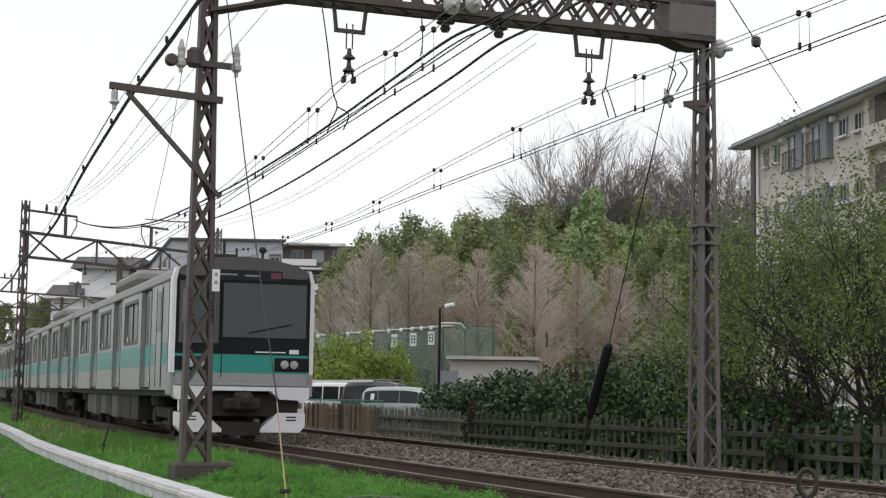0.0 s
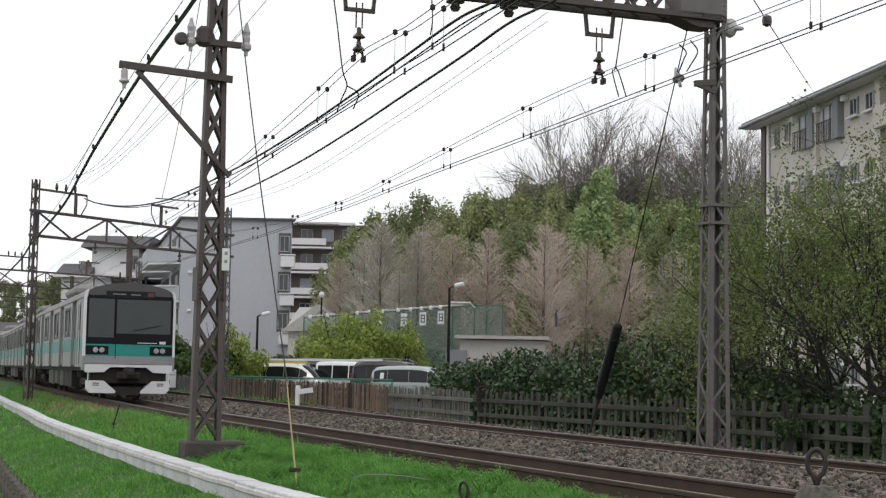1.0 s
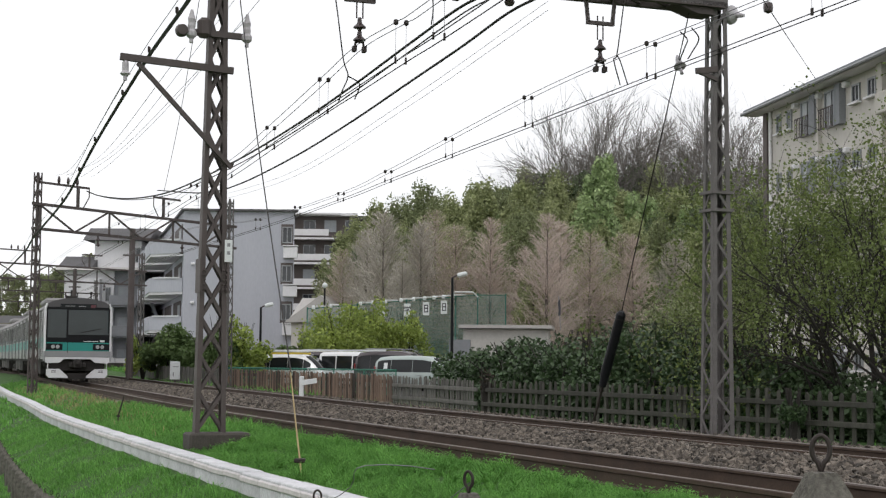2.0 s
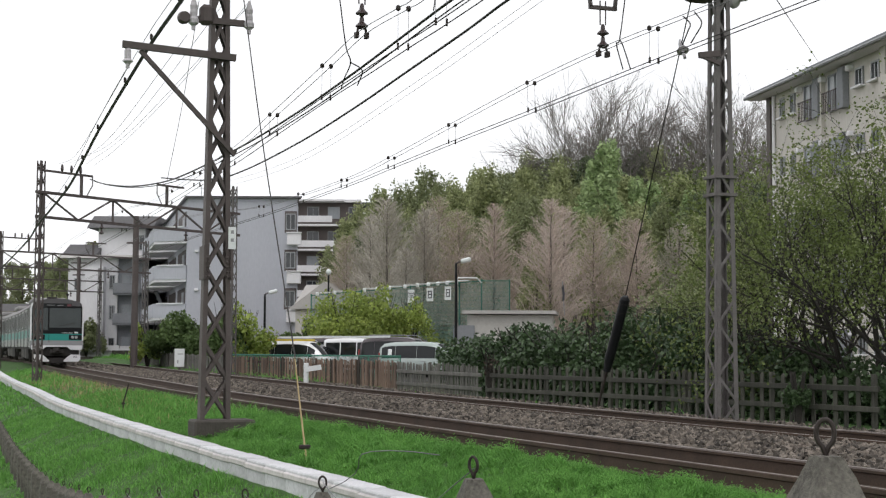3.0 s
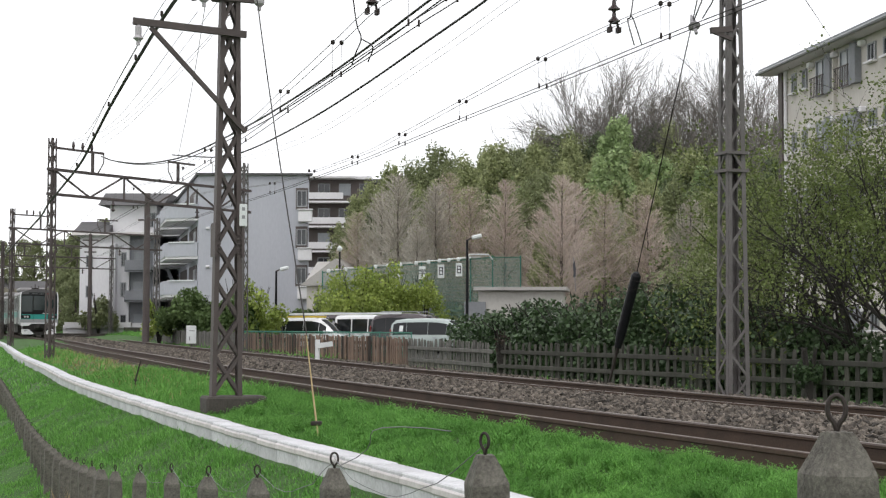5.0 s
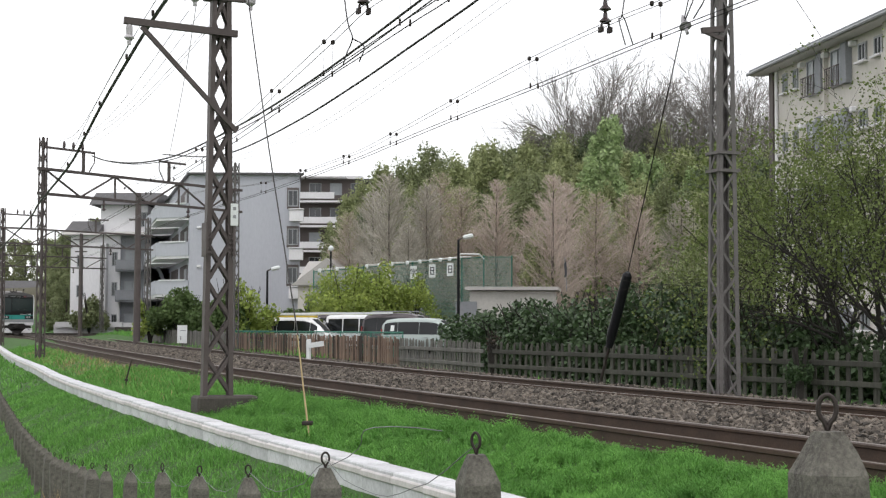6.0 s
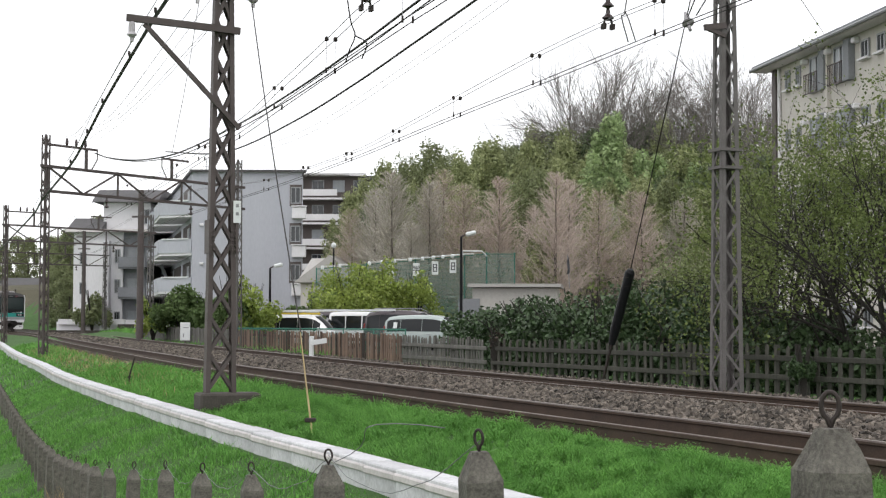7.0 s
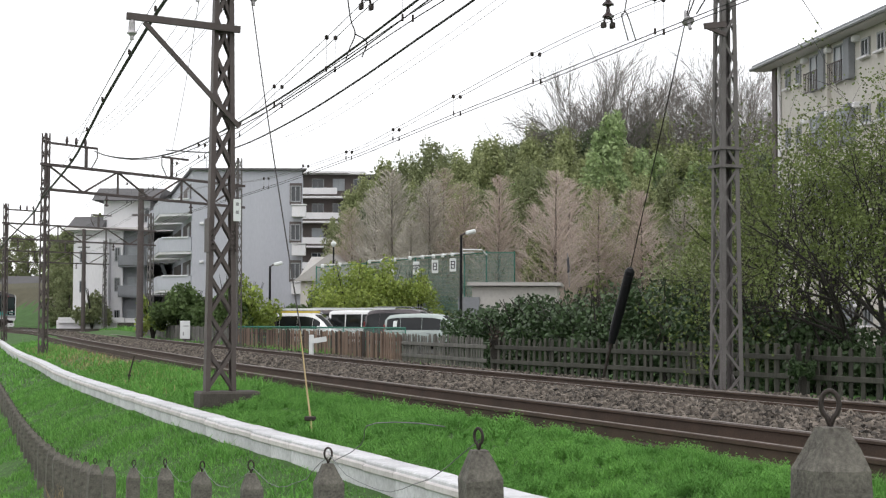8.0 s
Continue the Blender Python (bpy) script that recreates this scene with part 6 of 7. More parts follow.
def lilac_flats():
    """Four storeys; the end wall faces the line, balconies along its side."""
    ang = 13.6
    t = thing("apartment_building", pose(-19.8, 121.6, -0.6, 0, 0, 0), "pale lilac-grey four-storey apartment block with stepped balconies", "building")
    turn = pose(0, 0, 0, 0, 0, ang).to_3x3()

    def w(x, y, z):
        return Vector((0, 0, z)) + Vector((x, 0, 0)) + turn @ Vector((0, y * 1.39, 0))
    H = 13.4
    poly = [w(0, 0, 0), w(8.7, 0, 0), w(8.7, 24, 0), w(0, 24, 0)]
    b = Build()
    b.add([p + Vector((0, 0, z)) for z in (0, H) for p in poly], [(3, 2, 1, 0), (4, 5, 6, 7), (0, 1, 5, 4), (1, 2, 6, 5), (2, 3, 7, 6), (3, 0, 4, 7)])
    part("wall", b, PLASTER, t)
    b = Build()
    q = [w(-0.25, -0.25, H), w(8.95, -0.25, H), w(8.95, 24.2, H), w(-0.25, 24.2, H)]
    b.add([p + Vector((0, 0, z)) for z in (0, 0.16) for p in q], [(3, 2, 1, 0), (4, 5, 6, 7), (0, 1, 5, 4), (1, 2, 6, 5), (2, 3, 7, 6), (3, 0, 4, 7)])
    part("roof", b, SLATE, t, "thin dark flat roof edge")
    # balconies on the side: slab, stepped parapet, dark sheet for the shade behind
    for fl in range(4):
        z = 0.9 + fl * 3.05
        for k in range(3):
            y0 = 0.25 + k * 8.0
            bal = Build()
            pts = [w(-0.02, y0, z), w(-2.5, y0 + 1.2, z), w(-2.5, y0 + 6.9, z), w(-0.02, y0 + 6.9, z)]
            bal.add([p + Vector((0, 0, h)) for h in (-0.2, 0.0) for p in pts], [(3, 2, 1, 0), (4, 5, 6, 7), (0, 1, 5, 4), (1, 2, 6, 5), (2, 3, 7, 6), (3, 0, 4, 7)])
            bp = part("balcony", bal, PLASTERW, t)
            pr = Build()
            for p, r in ((pts[0], pts[1]), (pts[1], pts[2]), (pts[2], pts[3])):
                pr.bar(p + Vector((0, 0, 0.55)), r + Vector((0, 0, 0.55)), 0.14, 1.1)
            part("parapet", pr, PLASTER, bp, "pale plastered balcony parapet")
            part("balcony_shade", Build().bar(w(-0.03, y0 + 0.8, z + 1.25), w(-0.03, y0 + 6.6, z + 1.25), 0.06, 2.3), BROWN_AND_SHADE, bp, "dark flat sheet for the shade behind the balcony")
            part("parapet_lamp", Build().bar(pts[0].lerp(pts[1], 0.1) + Vector((-.02, -.12, 1.12)), pts[0].lerp(pts[1], 0.9) + Vector((-.02, -.12, 1.12)), 0.1, 0.1), SIGNW, bp)
            if k == 0:
                part("balcony_window", Build().bar(w(-0.1, y0 + 1.0, z + 1.3), w(-0.1, y0 + 2.6, z + 1.3), 0.05, 1.5), CURTAIN, bp)
        # corner windows at the end wall's other edge, on dark sheets painting their shade
        if fl:
            c = part("corner_recess", Build().box((8.15, 0.06, z + 1.5), (0.95, 0.2, 1.7)), BROWN_AND_SHADE, t, "dark flat sheet for the shade round a corner window")
            window(c, (8.15, -0.06, z + 1.5), 0.8, 1.3)
        part("corner_parapet", Build().box((8.45, -0.25, z + 0.1), (1.1, 0.5, 0.9), bevel=0.03), PLASTERW, t)
        part("corner_ledge", Build().box((8.45, -0.3, z + 0.62), (1.2, 0.6, 0.08)), PLASTERW, t)
        if fl < 3:
            part("vent_hood", Build().box((0.75, -0.1, z + 2.2), (0.3, 0.2, 0.2), bevel=0.03), PLASTERW, t)
    part("rooftop_aerial", Build().tube([w(2, 8, H), w(2, 8, H + 2.2)], 0.03, 5).bar(w(1.4, 8, H + 1.9), w(2.6, 8, H + 1.9), 0.03, 0.03).bar(w(1.6, 8, H + 1.5), w(2.4, 8, H + 1.5), 0.03, 0.03), ALU, t)


def white_flats():
    t = thing("apartment_building", pose(-34.3, 143.0, -0.6), "stepped white and grey apartment block with dark roof caps", "building")
    part("wall", Build().box((2.3, 6, 4.9), (4.6, 12, 9.8)), PLASTERW, t, "white plastered wing")
    part("stair_tower", Build().box((2.7, -0.5, 4.5), (1.6, 1.4, 9.0)), PLASTERW, t)
    part("grey_wing", Build().box((5.6, 6, 4.95), (2.6, 11.4, 9.9)), GREYWALL, t, "grey plastered wing")
    part("upper_storey", Build().box((4.5, 8, 11.3), (4.4, 12, 2.9)), PLASTERW, t, "white set-back upper storey")
    part("eave", Build().prism([(-1.0, 0.0), (13.0, 0.0), (12.4, 0.3), (-0.4, 0.3)], -0.6, 7.2, pose(0, 0, 9.8)), PALEROOF, t, "pale projecting eave")
    part("roof", Build().prism([(1.0, 0.0), (15.0, 0.0), (12.5, 1.35), (4.0, 1.35)], 1.4, 7.6, pose(0, 0, 12.75)), SLATE, t, "dark hipped roof")
    part("side_roof", Build().prism([(-0.6, 0.0), (12.6, 0.0), (9.0, 1.3), (3.0, 1.3)], -0.6, 2.6, pose(0, 0, 10.0)), SLATE, t)
    for i, z in enumerate((1.6, 4.6, 7.4)):
        window(t, (0.9, -0.05, z), 0.6, 1.1)
        window(t, (4.1, -0.05, z + 0.2), 0.5, 1.3)
        window(t, (5.7, 0.25, z + 0.3), 1.5, 1.3, material=CURTAIN)
        bl = part("balcony", Build().box((5.6, -0.3, z - 0.9), (2.5, 1.2, 0.16)), GREYWALL, t)
        part("parapet", Build().box((5.6, -0.85, z - 0.4), (2.5, 0.1, 1.0)), GREYWALL if i != 0 else PLASTERW, bl)
    window(t, (6.2, 1.93, 11.4), 1.0, 1.4)
    part("terrace_wall", Build().box((4.2, -3.4, 0.7), (9.6, 0.3, 1.6)).box((2.6, -3.6, 1.5), (6.0, 0.4, 0.5)), PLASTERW, t, "white terrace wall")
    part("garden_wall", Build().box((4.8, -6.0, 0.0), (11.0, 0.3, 1.5)).box((6.2, -6.1, 0.6), (1.4, 0.5, 1.4)), DARKCONC, t, "dark retaining wall")
    st = Build()
    for i in range(10):
        st.box((7.6 + i * 0.22, -0.4, 8.2 - i * 0.55), (0.35, 1.0, 0.08))
    st.bar((7.5, -0.9, 8.8), (9.7, -0.9, 3.3), 0.06, 0.3)
    part("outside_stair", st, GREYWALL, t, "grey steel outside stair")
    h = thing("house", pose(-66.0, 246.0, 0), "distant white house with a dark roof", "building", "distant houses")
    part("wall", Build().box((0, 0, 2.6), (7, 6, 6.5)), PLASTERW, h)
    part("roof", Build().prism([(-3.6, 0), (3.6, 0), (0, 2.0)], -4, 4, pose(0, 0, 5.8)), SLATE, h)
    for dx in (-2, 0.2, 2.2):
        window(h, (dx, -3.05, 4.2), 1.0, 1.1)
        window(h, (dx, -3.05, 1.4), 1.0, 1.1)
    for x, y, s, z in ((-76, 286, 0.8, 2.0), (-86, 307, 0.9, 3.0), (-62, 264, 0.7, 3.0)):
        o = copy_thing(h, pose(x, y, z, 0, 0, 12))
        o.scale = (s, s, s)


def brown_flats():
    t = thing("apartment_building", pose(-19.6, 193.0, 4.0), "dark brown terraced apartment block with white balcony slabs", "building")
    for i, (w, z) in enumerate(((13.6, 0), (12.6, 3.1), (10.4, 6.2), (12.4, 9.3), (9.2, 12.4))):
        part("storey", Build().box((w / 2, 5, z + 1.5), (w, 10, 3.0)), BROWN_AND_SHADE, t, "dark brown tiled storey")
        for k in range(4):
            window(t, (1.3 + k * 2.6, -0.06, z + 1.55), 1.5, 1.5, material=CURTAIN if (k + i) % 3 == 0 else PANE)
        sl = part("balcony_slab", Build().box((w / 2 - 0.4, -0.7, z + 3.0), (w * 0.8, 1.9, 0.22)), PLASTERW, t, "white balcony slab")
        part("balcony_front", Build().box((w * 0.42, -1.6, z + 3.35 - 3.0 + 0.3), (w * 0.55, 0.1, 0.8)), PLASTERW, sl)
    part("roof_slab", Build().box((4.4, 5, 15.4), (11.0, 11.5, 0.35)), PLASTERW, t, "white roof slab")
    part("roof", Build().box((9.5, 6, 15.2), (7.0, 9, 0.5)), SLATE, t)


def beige_flats():
    """The side of the block runs back from the camera; long eave above."""
    a, c = Vector((16.62, 76.65, 0)), Vector((21.42, 45.9, 0))
    d = (c - a).normalized()
    rz = math.degrees(math.atan2(d.y, d.x))
    L = (c - a).length
    t = thing("apartment_building", pose(a.x, a.y, -0.6, 0, 0, rz), "beige four-storey apartment block with a long grey eave", "building")
    H = 14.3
    part("wall", Build().box((L / 2 + 0.3, 5, H / 2), (L - 0.6, 10, H)), BEIGE, t, "beige rendered wall")
    part("end_bay", Build().box((-0.65, 5.4, H / 2 - 0.5), (1.1, 9.0, H - 1.0)), GREYWALL, t, "grey recessed end bay")
    part("corner_column", Build().box((0.02, 0.2, H / 2), (0.5, 0.6, H)), BROWN_AND_SHADE, t, "dark corner column")
    part("downpipe", Build().tube([(0.75, -0.1, 0), (0.75, -0.1, H - 0.1)], 0.09, 8), PLASTERW, t, "white downpipe")
    part("eave", Build().box((L / 2 - 0.4, 4.7, H + 0.12), (L + 1.6, 11.0, 0.26), bevel=0.03), GREYWALL, t, "long grey roof eave")
    part("gutter", Build().tube([(-1.2, -0.87, H + 0.02), (L, -0.87, H + 0.02)], 0.09, 8), ALU, t)
    part("soffit", Build().box((L / 2 - 0.4, -0.42, H - 0.04), (L + 1.4, 0.74, 0.06)), PLASTERW, t)
    for fl in range(5):
        z = 13.2 - fl * 2.9
        for x, w, h in ((1.75, 0.55, 0.95), (3.1, 0.55, 0.95), (5.3, 1.5, 1.7), (8.1, 1.5, 1.7), (10.7, 0.8, 0.8), (12.3, 0.8, 0.8), (18.3, 1.6, 1.7), (21.2, 1.6, 1.7)):
            wf = window(t, (x, -0.03, z + (0.25 if h < 1.5 else 0)), w, h, material=CURTAIN if h > 1.5 else PANE, sill=h < 1.5)
            if h > 1.5:
                rl = Build()
                for i in range(9):
                    rl.box((x - w / 2 + i * w / 8, -0.35, z - 0.45), (0.03, 0.03, 0.9))
                rl.box((x, -0.35, z + 0.0), (w + 0.1, 0.05, 0.05)).box((x, -0.35, z - 0.9), (w + 0.1, 0.05, 0.05))
                part("window_railing", rl, MAST, wf, "dark window railing")
                part("shutter_box", Build().box((x + w / 2 + 0.38, -0.16, z), (0.6, 0.3, h + 0.1)), GREYWALL, wf, "grey shutter box")
        # flat dark sheet puts the loggia's shade into colour; the wall stays flush
        lg = part("loggia", Build().box((14.9, -0.02, z + 0.1), (2.2, 0.06, 1.9)), BROWN_AND_SHADE, t, "dark flat sheet for a shaded wall opening")
        part("loggia_parapet", Build().box((14.9, -0.3, z - 0.75), (2.6, 0.5, 0.9), bevel=0.03), BEIGE, lg)
        for vx in (4.1, 6.9, 9.9):
            part("vent_hood", Build().box((vx, -0.15, z + 0.75), (0.35, 0.3, 0.25), bevel=0.04), PLASTERW, t)
    part("pilaster", Build().box((6.75, -0.1, H / 2), (0.3, 0.2, H)), BEIGE, t)
    part("pilaster", Build().box((13.4, -0.1, H / 2), (0.5, 0.3, H)), BEIGE, t)


def small_buildings():
    h = thing("house", pose(-8.1, 111.5, -0.5, 0, 0, -14), "small cream house with a pale hipped roof", "building")
    part("wall", Build().box((0, 3, 2.2), (4.6, 6, 4.4)), BEIGE, h)
    part("roof", Build().prism([(-0.4, 0), (6.4, 0), (3.0, 1.9)], -2.5, 2.5, pose(0, 0, 4.3)).prism([(-2.7, 0), (2.7, 0), (0, 1.95)], -0.45, 3.0, pose(0, 0, 4.32, 0, 0, 90)), PALEROOF, h, "pale grey pitched roof")
    window(h, (-1.4, -0.05, 2.9), 0.6, 1.5, material=BARS)
    window(h, (0.9, -0.05, 2.9), 1.3, 1.0)
    s = thing("storage_hut", pose(2.0, 72.9, -0.5, 0, 0, -6), "long low white hut with a flat roof", "building")
    part("wall", Build().box((1.4, 2, 1.55), (4.0, 4, 3.1)), HUTWALL, s)
    part("roof", Build().box((1.4, 1.9, 3.22), (4.4, 4.5, 0.16)), PALEROOF, s, "thin pale flat roof")
    part("side_lean_to", Build().box((-0.75, 1.4, 1.3), (1.0, 3.0, 2.6)), GREYWALL, s)
    part("door", Build().box((-0.1, -0.03, 1.0), (0.9, 0.06, 1.9)), ALU, s)
    # sports net with its poles, lamps and letter boards
    n = thing("sports_net", pose(-8.1, 98.7, -0.45), "tall green sports net on steel poles with letter boards", "net")
    m = Build()
    L = 12.7

    def top(x):
        return 4.8 + 1.0 * min(x, 10.9) / 10.9
    for i in range(150):
        x = (i + 0.5) * L / 150
        m.bar((x, 0, 0.3), (x, 0, top(x)), 0.022, 0.01)
    for i in range(64):
        z = 0.4 + i * 0.086
        x0 = max(0.0, (z - 4.8) * 10.9)
        if x0 < 11:
            m.bar((x0, 0.012, z), (L, 0.012, z), 0.012, 0.022)
    tagged(part("net_mesh", m, NET, n, "green net mesh"), kind="stuff")
    for x in (0, 3.2, 6.35, 9.5, 10.9, 12.7):
        part("net_pole", Build().tube([(x, 0.1, 0), (x, 0.1, top(x) + 0.1)], 0.05, 6), GREENRAIL, n)
    part("top_cable", Build().tube([(0, 0, top(0)), (10.9, 0, top(10.9)), (L, 0, top(L))], 0.03, 5), GREENRAIL, n)
    for x in (0.4, 1.5, 3.4, 4.2, 5.0, 6.0, 6.8, 7.5, 8.1, 8.7, 9.3):
        lp = part("net_lamp", Build().tube([(x, 0, top(x)), (x + 0.1, -0.1, top(x) + 0.14), (x + 0.8, -0.3, top(x) + 0.14)], 0.035, 6), SIGNW, n, "white lamp arm")
        part("lamp_head", Build().box((x, -0.15, top(x) + 0.05), (0.22, 0.22, 0.26), bevel=0.05), SIGNW, lp)
    part("goal_frame", Build().tube([(9.3, -0.3, top(9.3)), (9.4, -0.5, top(9.3) + 0.3), (10.6, -0.5, top(9.3) + 0.3), (10.9, -0.3, top(9.3))], 0.05, 6), SIGNW, n)
    for i, (x, ch) in enumerate(((4.75, "\u5927"), (6.4, "\u5b66"), (7.6, ""), (8.75, ""))):
        zc = top(x) - 0.62
        bd = part("letter_board", Build().box((x, -0.1, zc), (0.42, 0.06, 0.86), bevel=0.02), SIGNW, n, "white board with a black letter")
        if ch:
            cu = bpy.data.curves.new("letter", "FONT")
            cu.body, cu.size, cu.align_x, cu.align_y, cu.extrude = ch, 0.50, "CENTER", "CENTER", 0.006
            cu.materials.append(BARS)
            o = new("letter", cu)
            o.parent = bd
            o.matrix_basis = pose(x, -0.14, zc, 90)
        else:
            part("letter", Build().box((x, -0.135, zc + 0.23), (0.26, 0.012, 0.06)).box((x, -0.135, zc + 0.03), (0.26, 0.012, 0.06)).box((x, -0.135, zc + -0.20), (0.26, 0.012, 0.06)).box((x - 0.10, -0.135, zc + 0.02), (0.05, 0.012, 0.48)).box((x + 0.10, -0.135, zc + 0.02), (0.05, 0.012, 0.48)), BARS, bd)


def street_lamp(x, y, top, label, arm=0.42, globe=False):
    z = ground_z(x, y)
    t = thing("street_lamp", pose(x, y, z), label, "lamp", "lamps round the car park")
    part("pole", Build().tube([(0, 0, 0), (0, 0, top - z)], [0.075, 0.055], 8), BLACK, t)
    if globe:
        part("lamp_head", Build().lathe([(0.03, 0), (0.16, 0.1), (0.18, 0.22), (0.1, 0.34), (0.02, 0.38)], pose(0, 0, top - z), 10), SIGNW, t, "round white globe")
    else:
        part("lamp_arm", Build().tube([(0, 0, top - z - 0.02), (arm * 0.5, 0, top - z + 0.1)], 0.04, 6), MAST, t)
        part("lamp_head", Build().box((arm, 0, top - z + 0.13), (arm * 1.1, 0.28, 0.2), pose(0, 0, 0, 0, -14, 0).to_3x3(), bevel=0.06), SIGNW, t, "white lamp head")


# ---- parked vehicles ----
def paint(name, c):
    return mat(name, c, tuple(v * 0.9 for v in c), 0.22, 0.2, big=1.0, bump=0, spec=0.6)


TYRE = mat("tyre_rubber", (0.02, 0.02, 0.02), (0.014, 0.014, 0.014), 0.9, bump=0.1)
CARGLASS = mat("dark_car_glass", (0.018, 0.02, 0.022), (0.012, 0.014, 0.015), 0.08, bump=0, spec=0.35)


def vehicle(name, x, y, rz, L, W, H, col, label, van=False, rack=False):
    """Front towards +x; wheels on the ground. The body is a loft of rounded cross-sections."""
    t = thing(name, pose(x, y, -0.455, 0, 0, rz), label, "car", "vehicles in the car park")
    belt = H * 0.52
    # along the car: place, belt height, roof height, half width at the belt, half width at the roof
    if van:
        st = [(-0.50, 0.50, 0.86, 0.90, 0.70), (-0.487, 0.52, 0.96, 0.97, 0.80), (-0.45, 0.52, 0.99, 1.0, 0.84), (-0.15, 0.52, 1.0, 1.0, 0.85), (0.15, 0.52, 1.0, 1.0, 0.85), (0.27, 0.52, 0.97, 1.0, 0.83), (0.36, 0.51, 0.80, 0.99, 0.84), (0.44, 0.50, 0.56, 0.97, 0.90), (0.485, 0.44, 0.46, 0.93, 0.86), (0.50, 0.36, 0.37, 0.85, 0.78)]
    else:
        st = [(-0.50, 0.48, 0.70, 0.88, 0.68), (-0.485, 0.50, 0.84, 0.95, 0.74), (-0.44, 0.51, 0.95, 0.99, 0.77), (-0.33, 0.52, 0.985, 1.0, 0.79), (-0.10, 0.52, 1.0, 1.0, 0.80), (0.06, 0.52, 0.985, 1.0, 0.79), (0.16, 0.52, 0.925, 1.0, 0.77), (0.26, 0.515, 0.76, 0.99, 0.80), (0.345, 0.51, 0.565, 0.98, 0.88), (0.42, 0.49, 0.51, 0.96, 0.88), (0.475, 0.43, 0.44, 0.90, 0.82), (0.50, 0.34, 0.35, 0.80, 0.72)]

    def ring(k):
        u, b, r, wb, wr = st[k]
        px, hb, hr, w0, w1 = u * L, b * H, r * H, wb * W / 2, wr * W / 2
        half = [(w0 * 0.88, 0.22), (w0 * 0.98, 0.36), (w0, hb * 0.75), (w0 * 0.975, hb), (w1 + (w0 - w1) * 0.18, hb + (hr - hb) * 0.82), (w1 * 0.93, hb + (hr - hb) * 0.95), (w1 * 0.6, hr * 0.996)]
        return [Vector((px, yy, zz)) for yy, zz in half] + [Vector((px, -yy, zz)) for yy, zz in reversed(half)]
    rings = [ring(k) for k in range(len(st))]
    n = len(rings[0])
    b = Build()
    for r in rings:
        b.v += [tuple(p) for p in r]
    for k in range(len(rings) - 1):
        for i in range(n):
            a, c = k * n + i, k * n + (i + 1) % n
            b.f.append((a, c, c + n, a + n))
    b.f.append(tuple(reversed(range(n))))
    b.f.append(tuple(range((len(rings) - 1) * n, len(rings) * n)))
    body = part("body", b, col, t, smooth=True)

    def side(u, z, s):
        """A point of the cabin's side at the share u of the length and z of the window's height."""
        us = [q[0] for q in st]
        k = max(0, min(len(st) - 2, int(np.searchsorted(us, u)) - 1))
        f = (u - us[k]) / (us[k + 1] - us[k])
        lo = rings[k][3].lerp(rings[k + 1][3], f)
        hi = rings[k][4].lerp(rings[k + 1][4], f)
        p = lo.lerp(hi, z)
        return Vector((p.x, s * (p.y + 0.012), p.z))
    cuts = [(-0.455, -0.302), (-0.297, -0.062), (-0.057, 0.145), (0.15, 0.245)] if not van else [(-0.44, -0.20), (-0.18, 0.08), (0.10, 0.30)]
    for s in (-1, 1):
        for p, q in cuts:
            g = Build()
            m = 5
            for e in range(m):
                u = p + (q - p) * e / (m - 1)
                lo, hi = side(u, 0.05, s), side(u, 0.93, s)
                g.v += [tuple(lo), tuple(hi), tuple(lo - Vector((0, s * 0.03, 0))), tuple(hi - Vector((0, s * 0.03, 0)))]
            for e in range(m - 1):
                a = e * 4
                g.f += [(a, a + 4, a + 5, a + 1), (a + 2, a + 3, a + 7, a + 6), (a, a + 2, a + 6, a + 4), (a + 1, a + 5, a + 7, a + 3)]
            g.f += [(0, 1, 3, 2), (4 * m - 4, 4 * m - 2, 4 * m - 1, 4 * m - 3)]
            part("side_window", g, CARGLASS, body)
        mx = 0.24 * L if not van else 0.33 * L
        part("mirror", Build().box((mx, s * (W * 0.5 + 0.07), belt * 1.1), (0.13, 0.2, 0.16), bevel=0.04), col, t)
        part("door_handle", Build().box((0.02 * L, s * (W * 0.5 + 0.01), belt * 0.88), (0.2, 0.03, 0.035)), ALU, body)
        part("sill_trim", Build().box((0, s * W * 0.488, 0.27), (L * 0.5, 0.05, 0.09), bevel=0.015), UNDER, body)
        for wx in (-L * 0.31, L * 0.33):
            wh = part("wheel", Build().lathe([(0.31, -0.1), (0.33, -0.06), (0.33, 0.06), (0.31, 0.1)], pose(wx, s * (W / 2 - 0.08), 0.33, 90), 18), TYRE, t)
            part("rim", Build().lathe([(0.2, -0.02), (0.19, 0.02), (0.06, 0.035)], pose(wx, s * (W / 2 + 0.02), 0.33, -90 * s), 14), ALU, wh)
        part("headlight", Build().box((L * 0.465, s * W * 0.35, belt * 0.80), (0.22, 0.32, 0.15), bevel=0.05), LAMPGLASS, t)
        part("tail_light", Build().box((-L * 0.487, s * W * 0.42, belt * 1.05), (0.08, 0.12, 0.5), bevel=0.03), TAIL, t)
    ks = (6, 8) if not van else (5, 7)
    ws = Build()
    a, c = rings[ks[0]], rings[ks[1]]
    for r, f in ((a, 0.92), ([p.lerp(q, 0.5) for p, q in zip(a, rings[ks[0] + 1])], 0.92), (rings[ks[0] + 1], 0.92), (c, 0.94)):
        hi = r[6]
        w = r[5].y * f
        up = Vector((0.012, 0, 0.014))
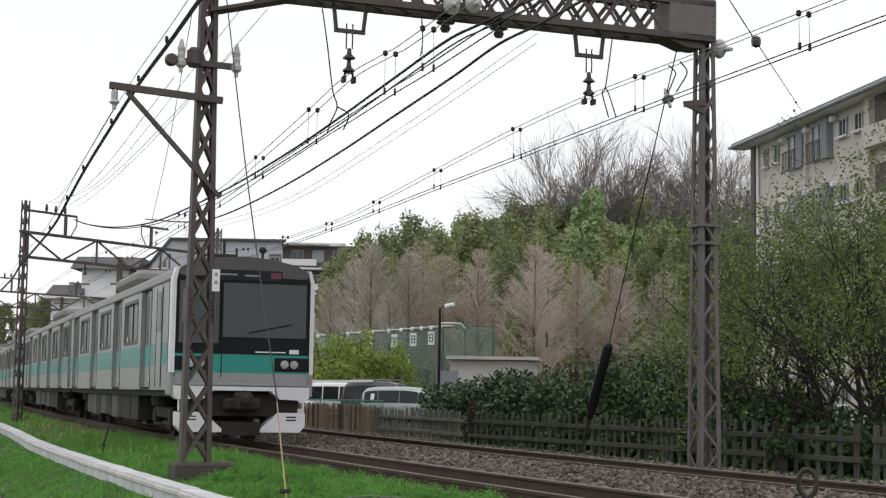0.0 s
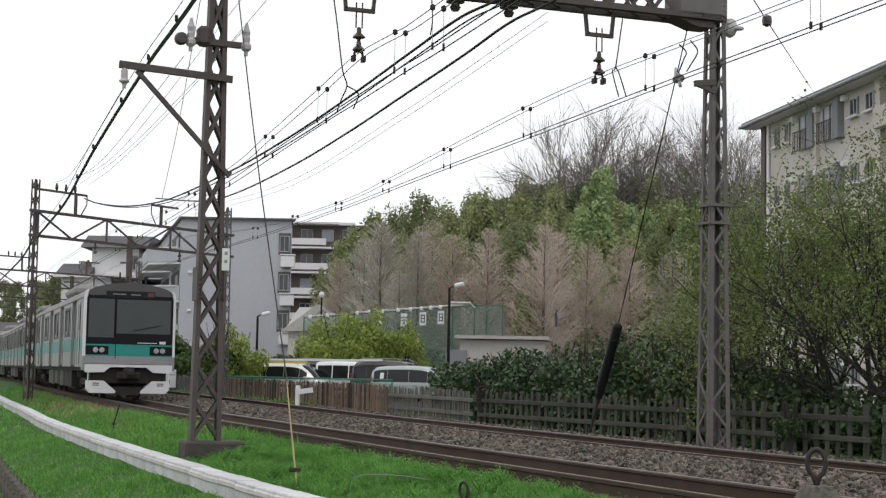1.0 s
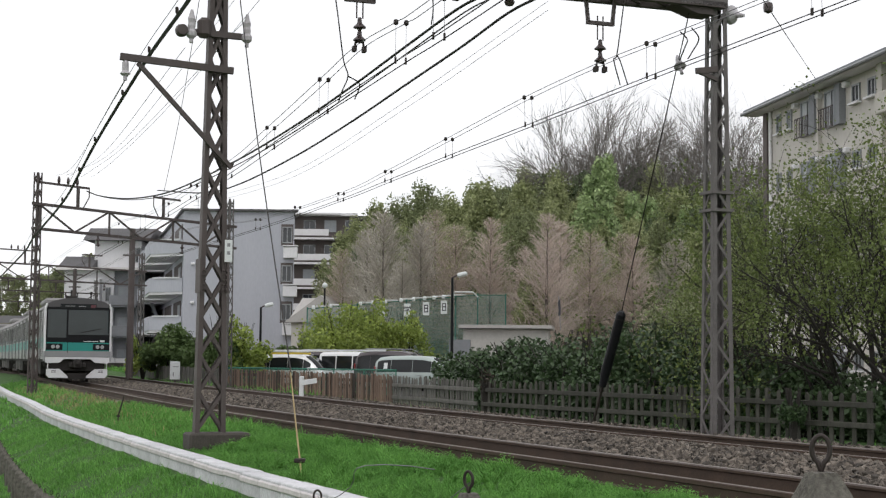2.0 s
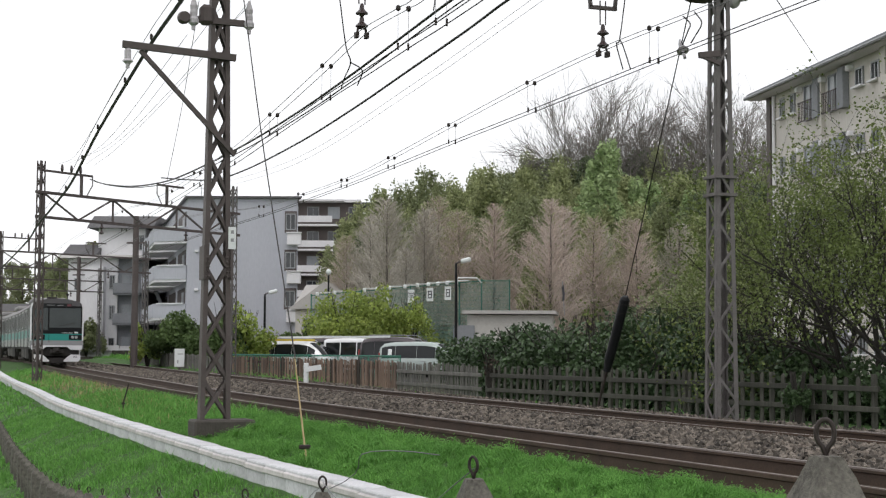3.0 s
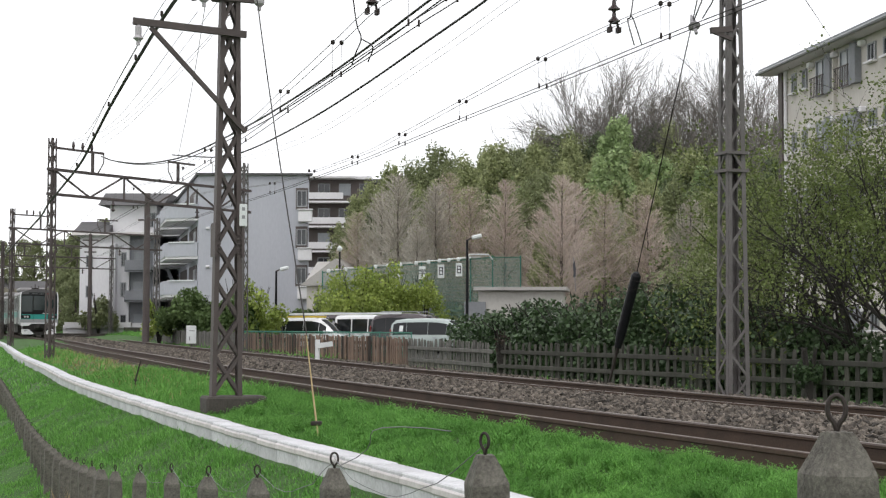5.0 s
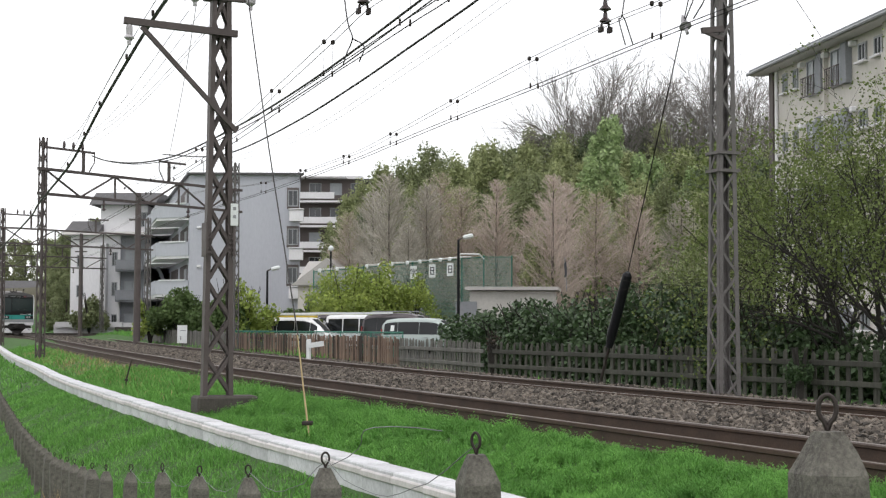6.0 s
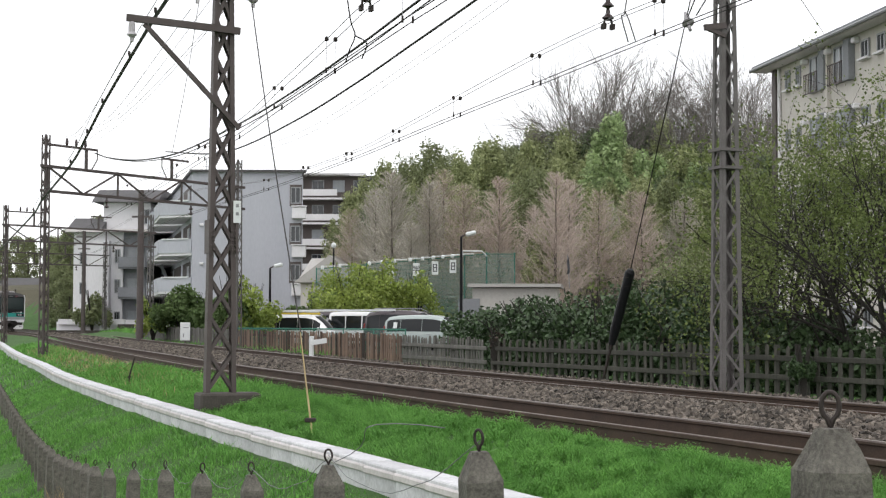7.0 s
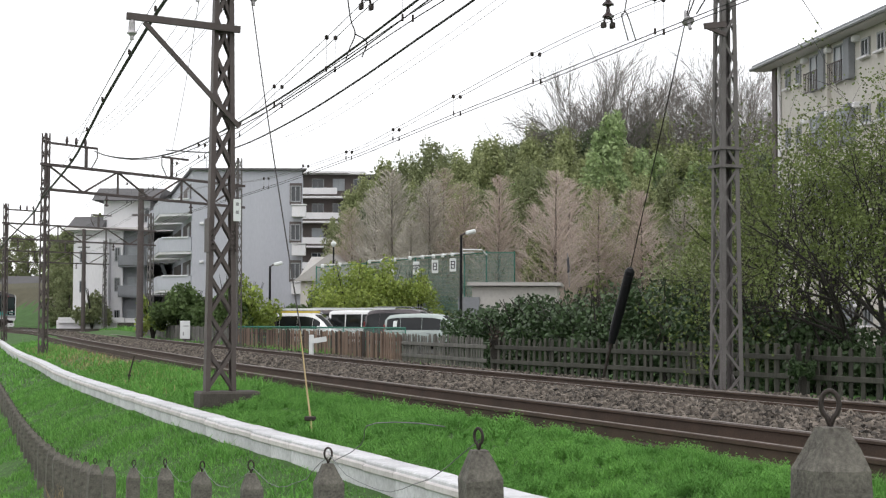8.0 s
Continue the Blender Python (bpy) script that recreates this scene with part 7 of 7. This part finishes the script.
        ws.v += [tuple(Vector((hi.x, w, hi.z)) + up), tuple(Vector((hi.x, -w, hi.z)) + up), tuple(Vector((hi.x, w, hi.z)) - up), tuple(Vector((hi.x, -w, hi.z)) - up)]
    for e in range(3):
        o = e * 4
        ws.f += [(o, o + 1, o + 5, o + 4), (o + 2, o + 6, o + 7, o + 3), (o, o + 4, o + 6, o + 2), (o + 1, o + 3, o + 7, o + 5)]
    part("windscreen", ws, CARGLASS, body, smooth=True)
    part("rear_window", Build().box((-L * 0.488, 0, H * 0.74), (0.06, W * 0.66, H * 0.24), pose(0, 0, 0, 0, 8, 0).to_3x3(), bevel=0.02), CARGLASS, body)
    if rack:
        for s in (-1, 1):
            part("roof_rail", Build().tube([(-L * 0.40, s * W * 0.36, H * 0.97), (-L * 0.37, s * W * 0.36, H + 0.07), (L * 0.05, s * W * 0.36, H + 0.07), (L * 0.12, s * W * 0.36, H * 0.96)], 0.025, 6), ALU, t)
    return t


TAIL = mat("tail_light_red", (0.3, 0.02, 0.02), (0.2, 0.01, 0.01), 0.3, bump=0)


def car_park():
    b = Build().box((-3.0, 80, -0.49), (17, 23, 0.06))
    tagged(part("car_park_paving", b, ASPHALT), "dark asphalt car park behind the fence", "pavement", kind="structure")
    silver, white, dark = paint("silver_green_paint", (0.44, 0.50, 0.48)), paint("white_car_paint", (0.82, 0.82, 0.83)), paint("dark_maroon_paint", (0.10, 0.085, 0.09))
    v = vehicle("minivan", -0.45, 77.2, -24, 4.9, 1.7, 1.80, silver, "silver-green minivan parked behind the green fence", False, False)
    part("window_sticker", Build().box((-1.75, -0.80, 1.27), (0.2, 0.012, 0.3), pose(0, 0, 0, -14).to_3x3()), SIGNW, v, "small white notice in the rear side window")
    vehicle("estate_car", -1.6, 80.0, -26, 4.9, 1.75, 2.06, dark, "dark estate car with roof rails in the car park", False, True)
    vehicle("van", -4.2, 81.4, -26, 3.5, 1.5, 1.98, white, "small white box van parked in the row", True, False)
    vehicle("small_van", -5.6, 83.2, -26, 3.5, 1.5, 2.02, dark, "small dark van parked in the row", True, True)
    vehicle("sport_utility_car", -7.0, 80.6, -22, 4.3, 1.75, 1.86, white, "white sport utility car parked at the row's end", False, True)
    l = thing("ladder", pose(-6.3, 80.2, 1.56, 0, -0.6, -8), "long yellow and white ladder lying on a roof rack", "ladder")
    part("ladder_stile", Build().box((0.9, 0.0, 0), (6.0, 0.05, 0.10)), SIGNW, l)
    part("ladder_stile", Build().box((-0.6, 0.42, 0.0), (4.2, 0.05, 0.10)), YELLOWP, l, "yellow side rail")
    for i in range(13):
        part("rung", Build().box((-2.0 + i * 0.44, 0.2, 0), (0.04, 0.4, 0.04)), SIGNW, l)
    c = thing("carport_bar", pose(-8.2, 79.4, -0.46), "yellow barrier bar on a post", "barrier")
    part("bar", Build().box((0.6, 0, 1.86), (2.6, 0.08, 0.1)), YELLOWP, c)
    part("post", Build().box((-0.4, 0, 0.9), (0.1, 0.1, 1.8)), MAST, c)


YELLOWP = mat("yellow_paint", (0.72, 0.55, 0.06), (0.6, 0.44, 0.05), 0.5, bump=0)


def banner():
    t = thing("banner_pole", pose(6.0, 72.9, 2.6), "thin pole with a dark drooping banner", "banner")
    part("pole", Build().tube([(0, 0, 0), (-0.1, 0, 1.6)], 0.02, 6), ALU, t)
    part("cloth", Build().prism([(-0.05, 0.7), (0.07, 0.66), (0.04, 0.9), (0.09, 1.3), (-0.02, 1.45), (-0.06, 1.0)], -0.02, 0.02, pose(-0.05, 0, 0, 0, 0, 90)), BARS, t)


lilac_flats()
white_flats()
brown_flats()
beige_flats()
small_buildings()
car_park()
street_lamp(0.80, 67.2, 4.72, "dark street lamp with a white head beside the car park")
street_lamp(-8.9, 79.4, 3.75, "dark street lamp with a white head beside the car park")
street_lamp(-7.1, 100.1, 5.75, "slim lamp post with a round white globe", globe=True)
banner()


def motions():
    for i, c in enumerate(CARS):
        walk(c, [(t, car_pose(i, t)) for t in np.arange(0, 8.01, 0.25)])


motions()
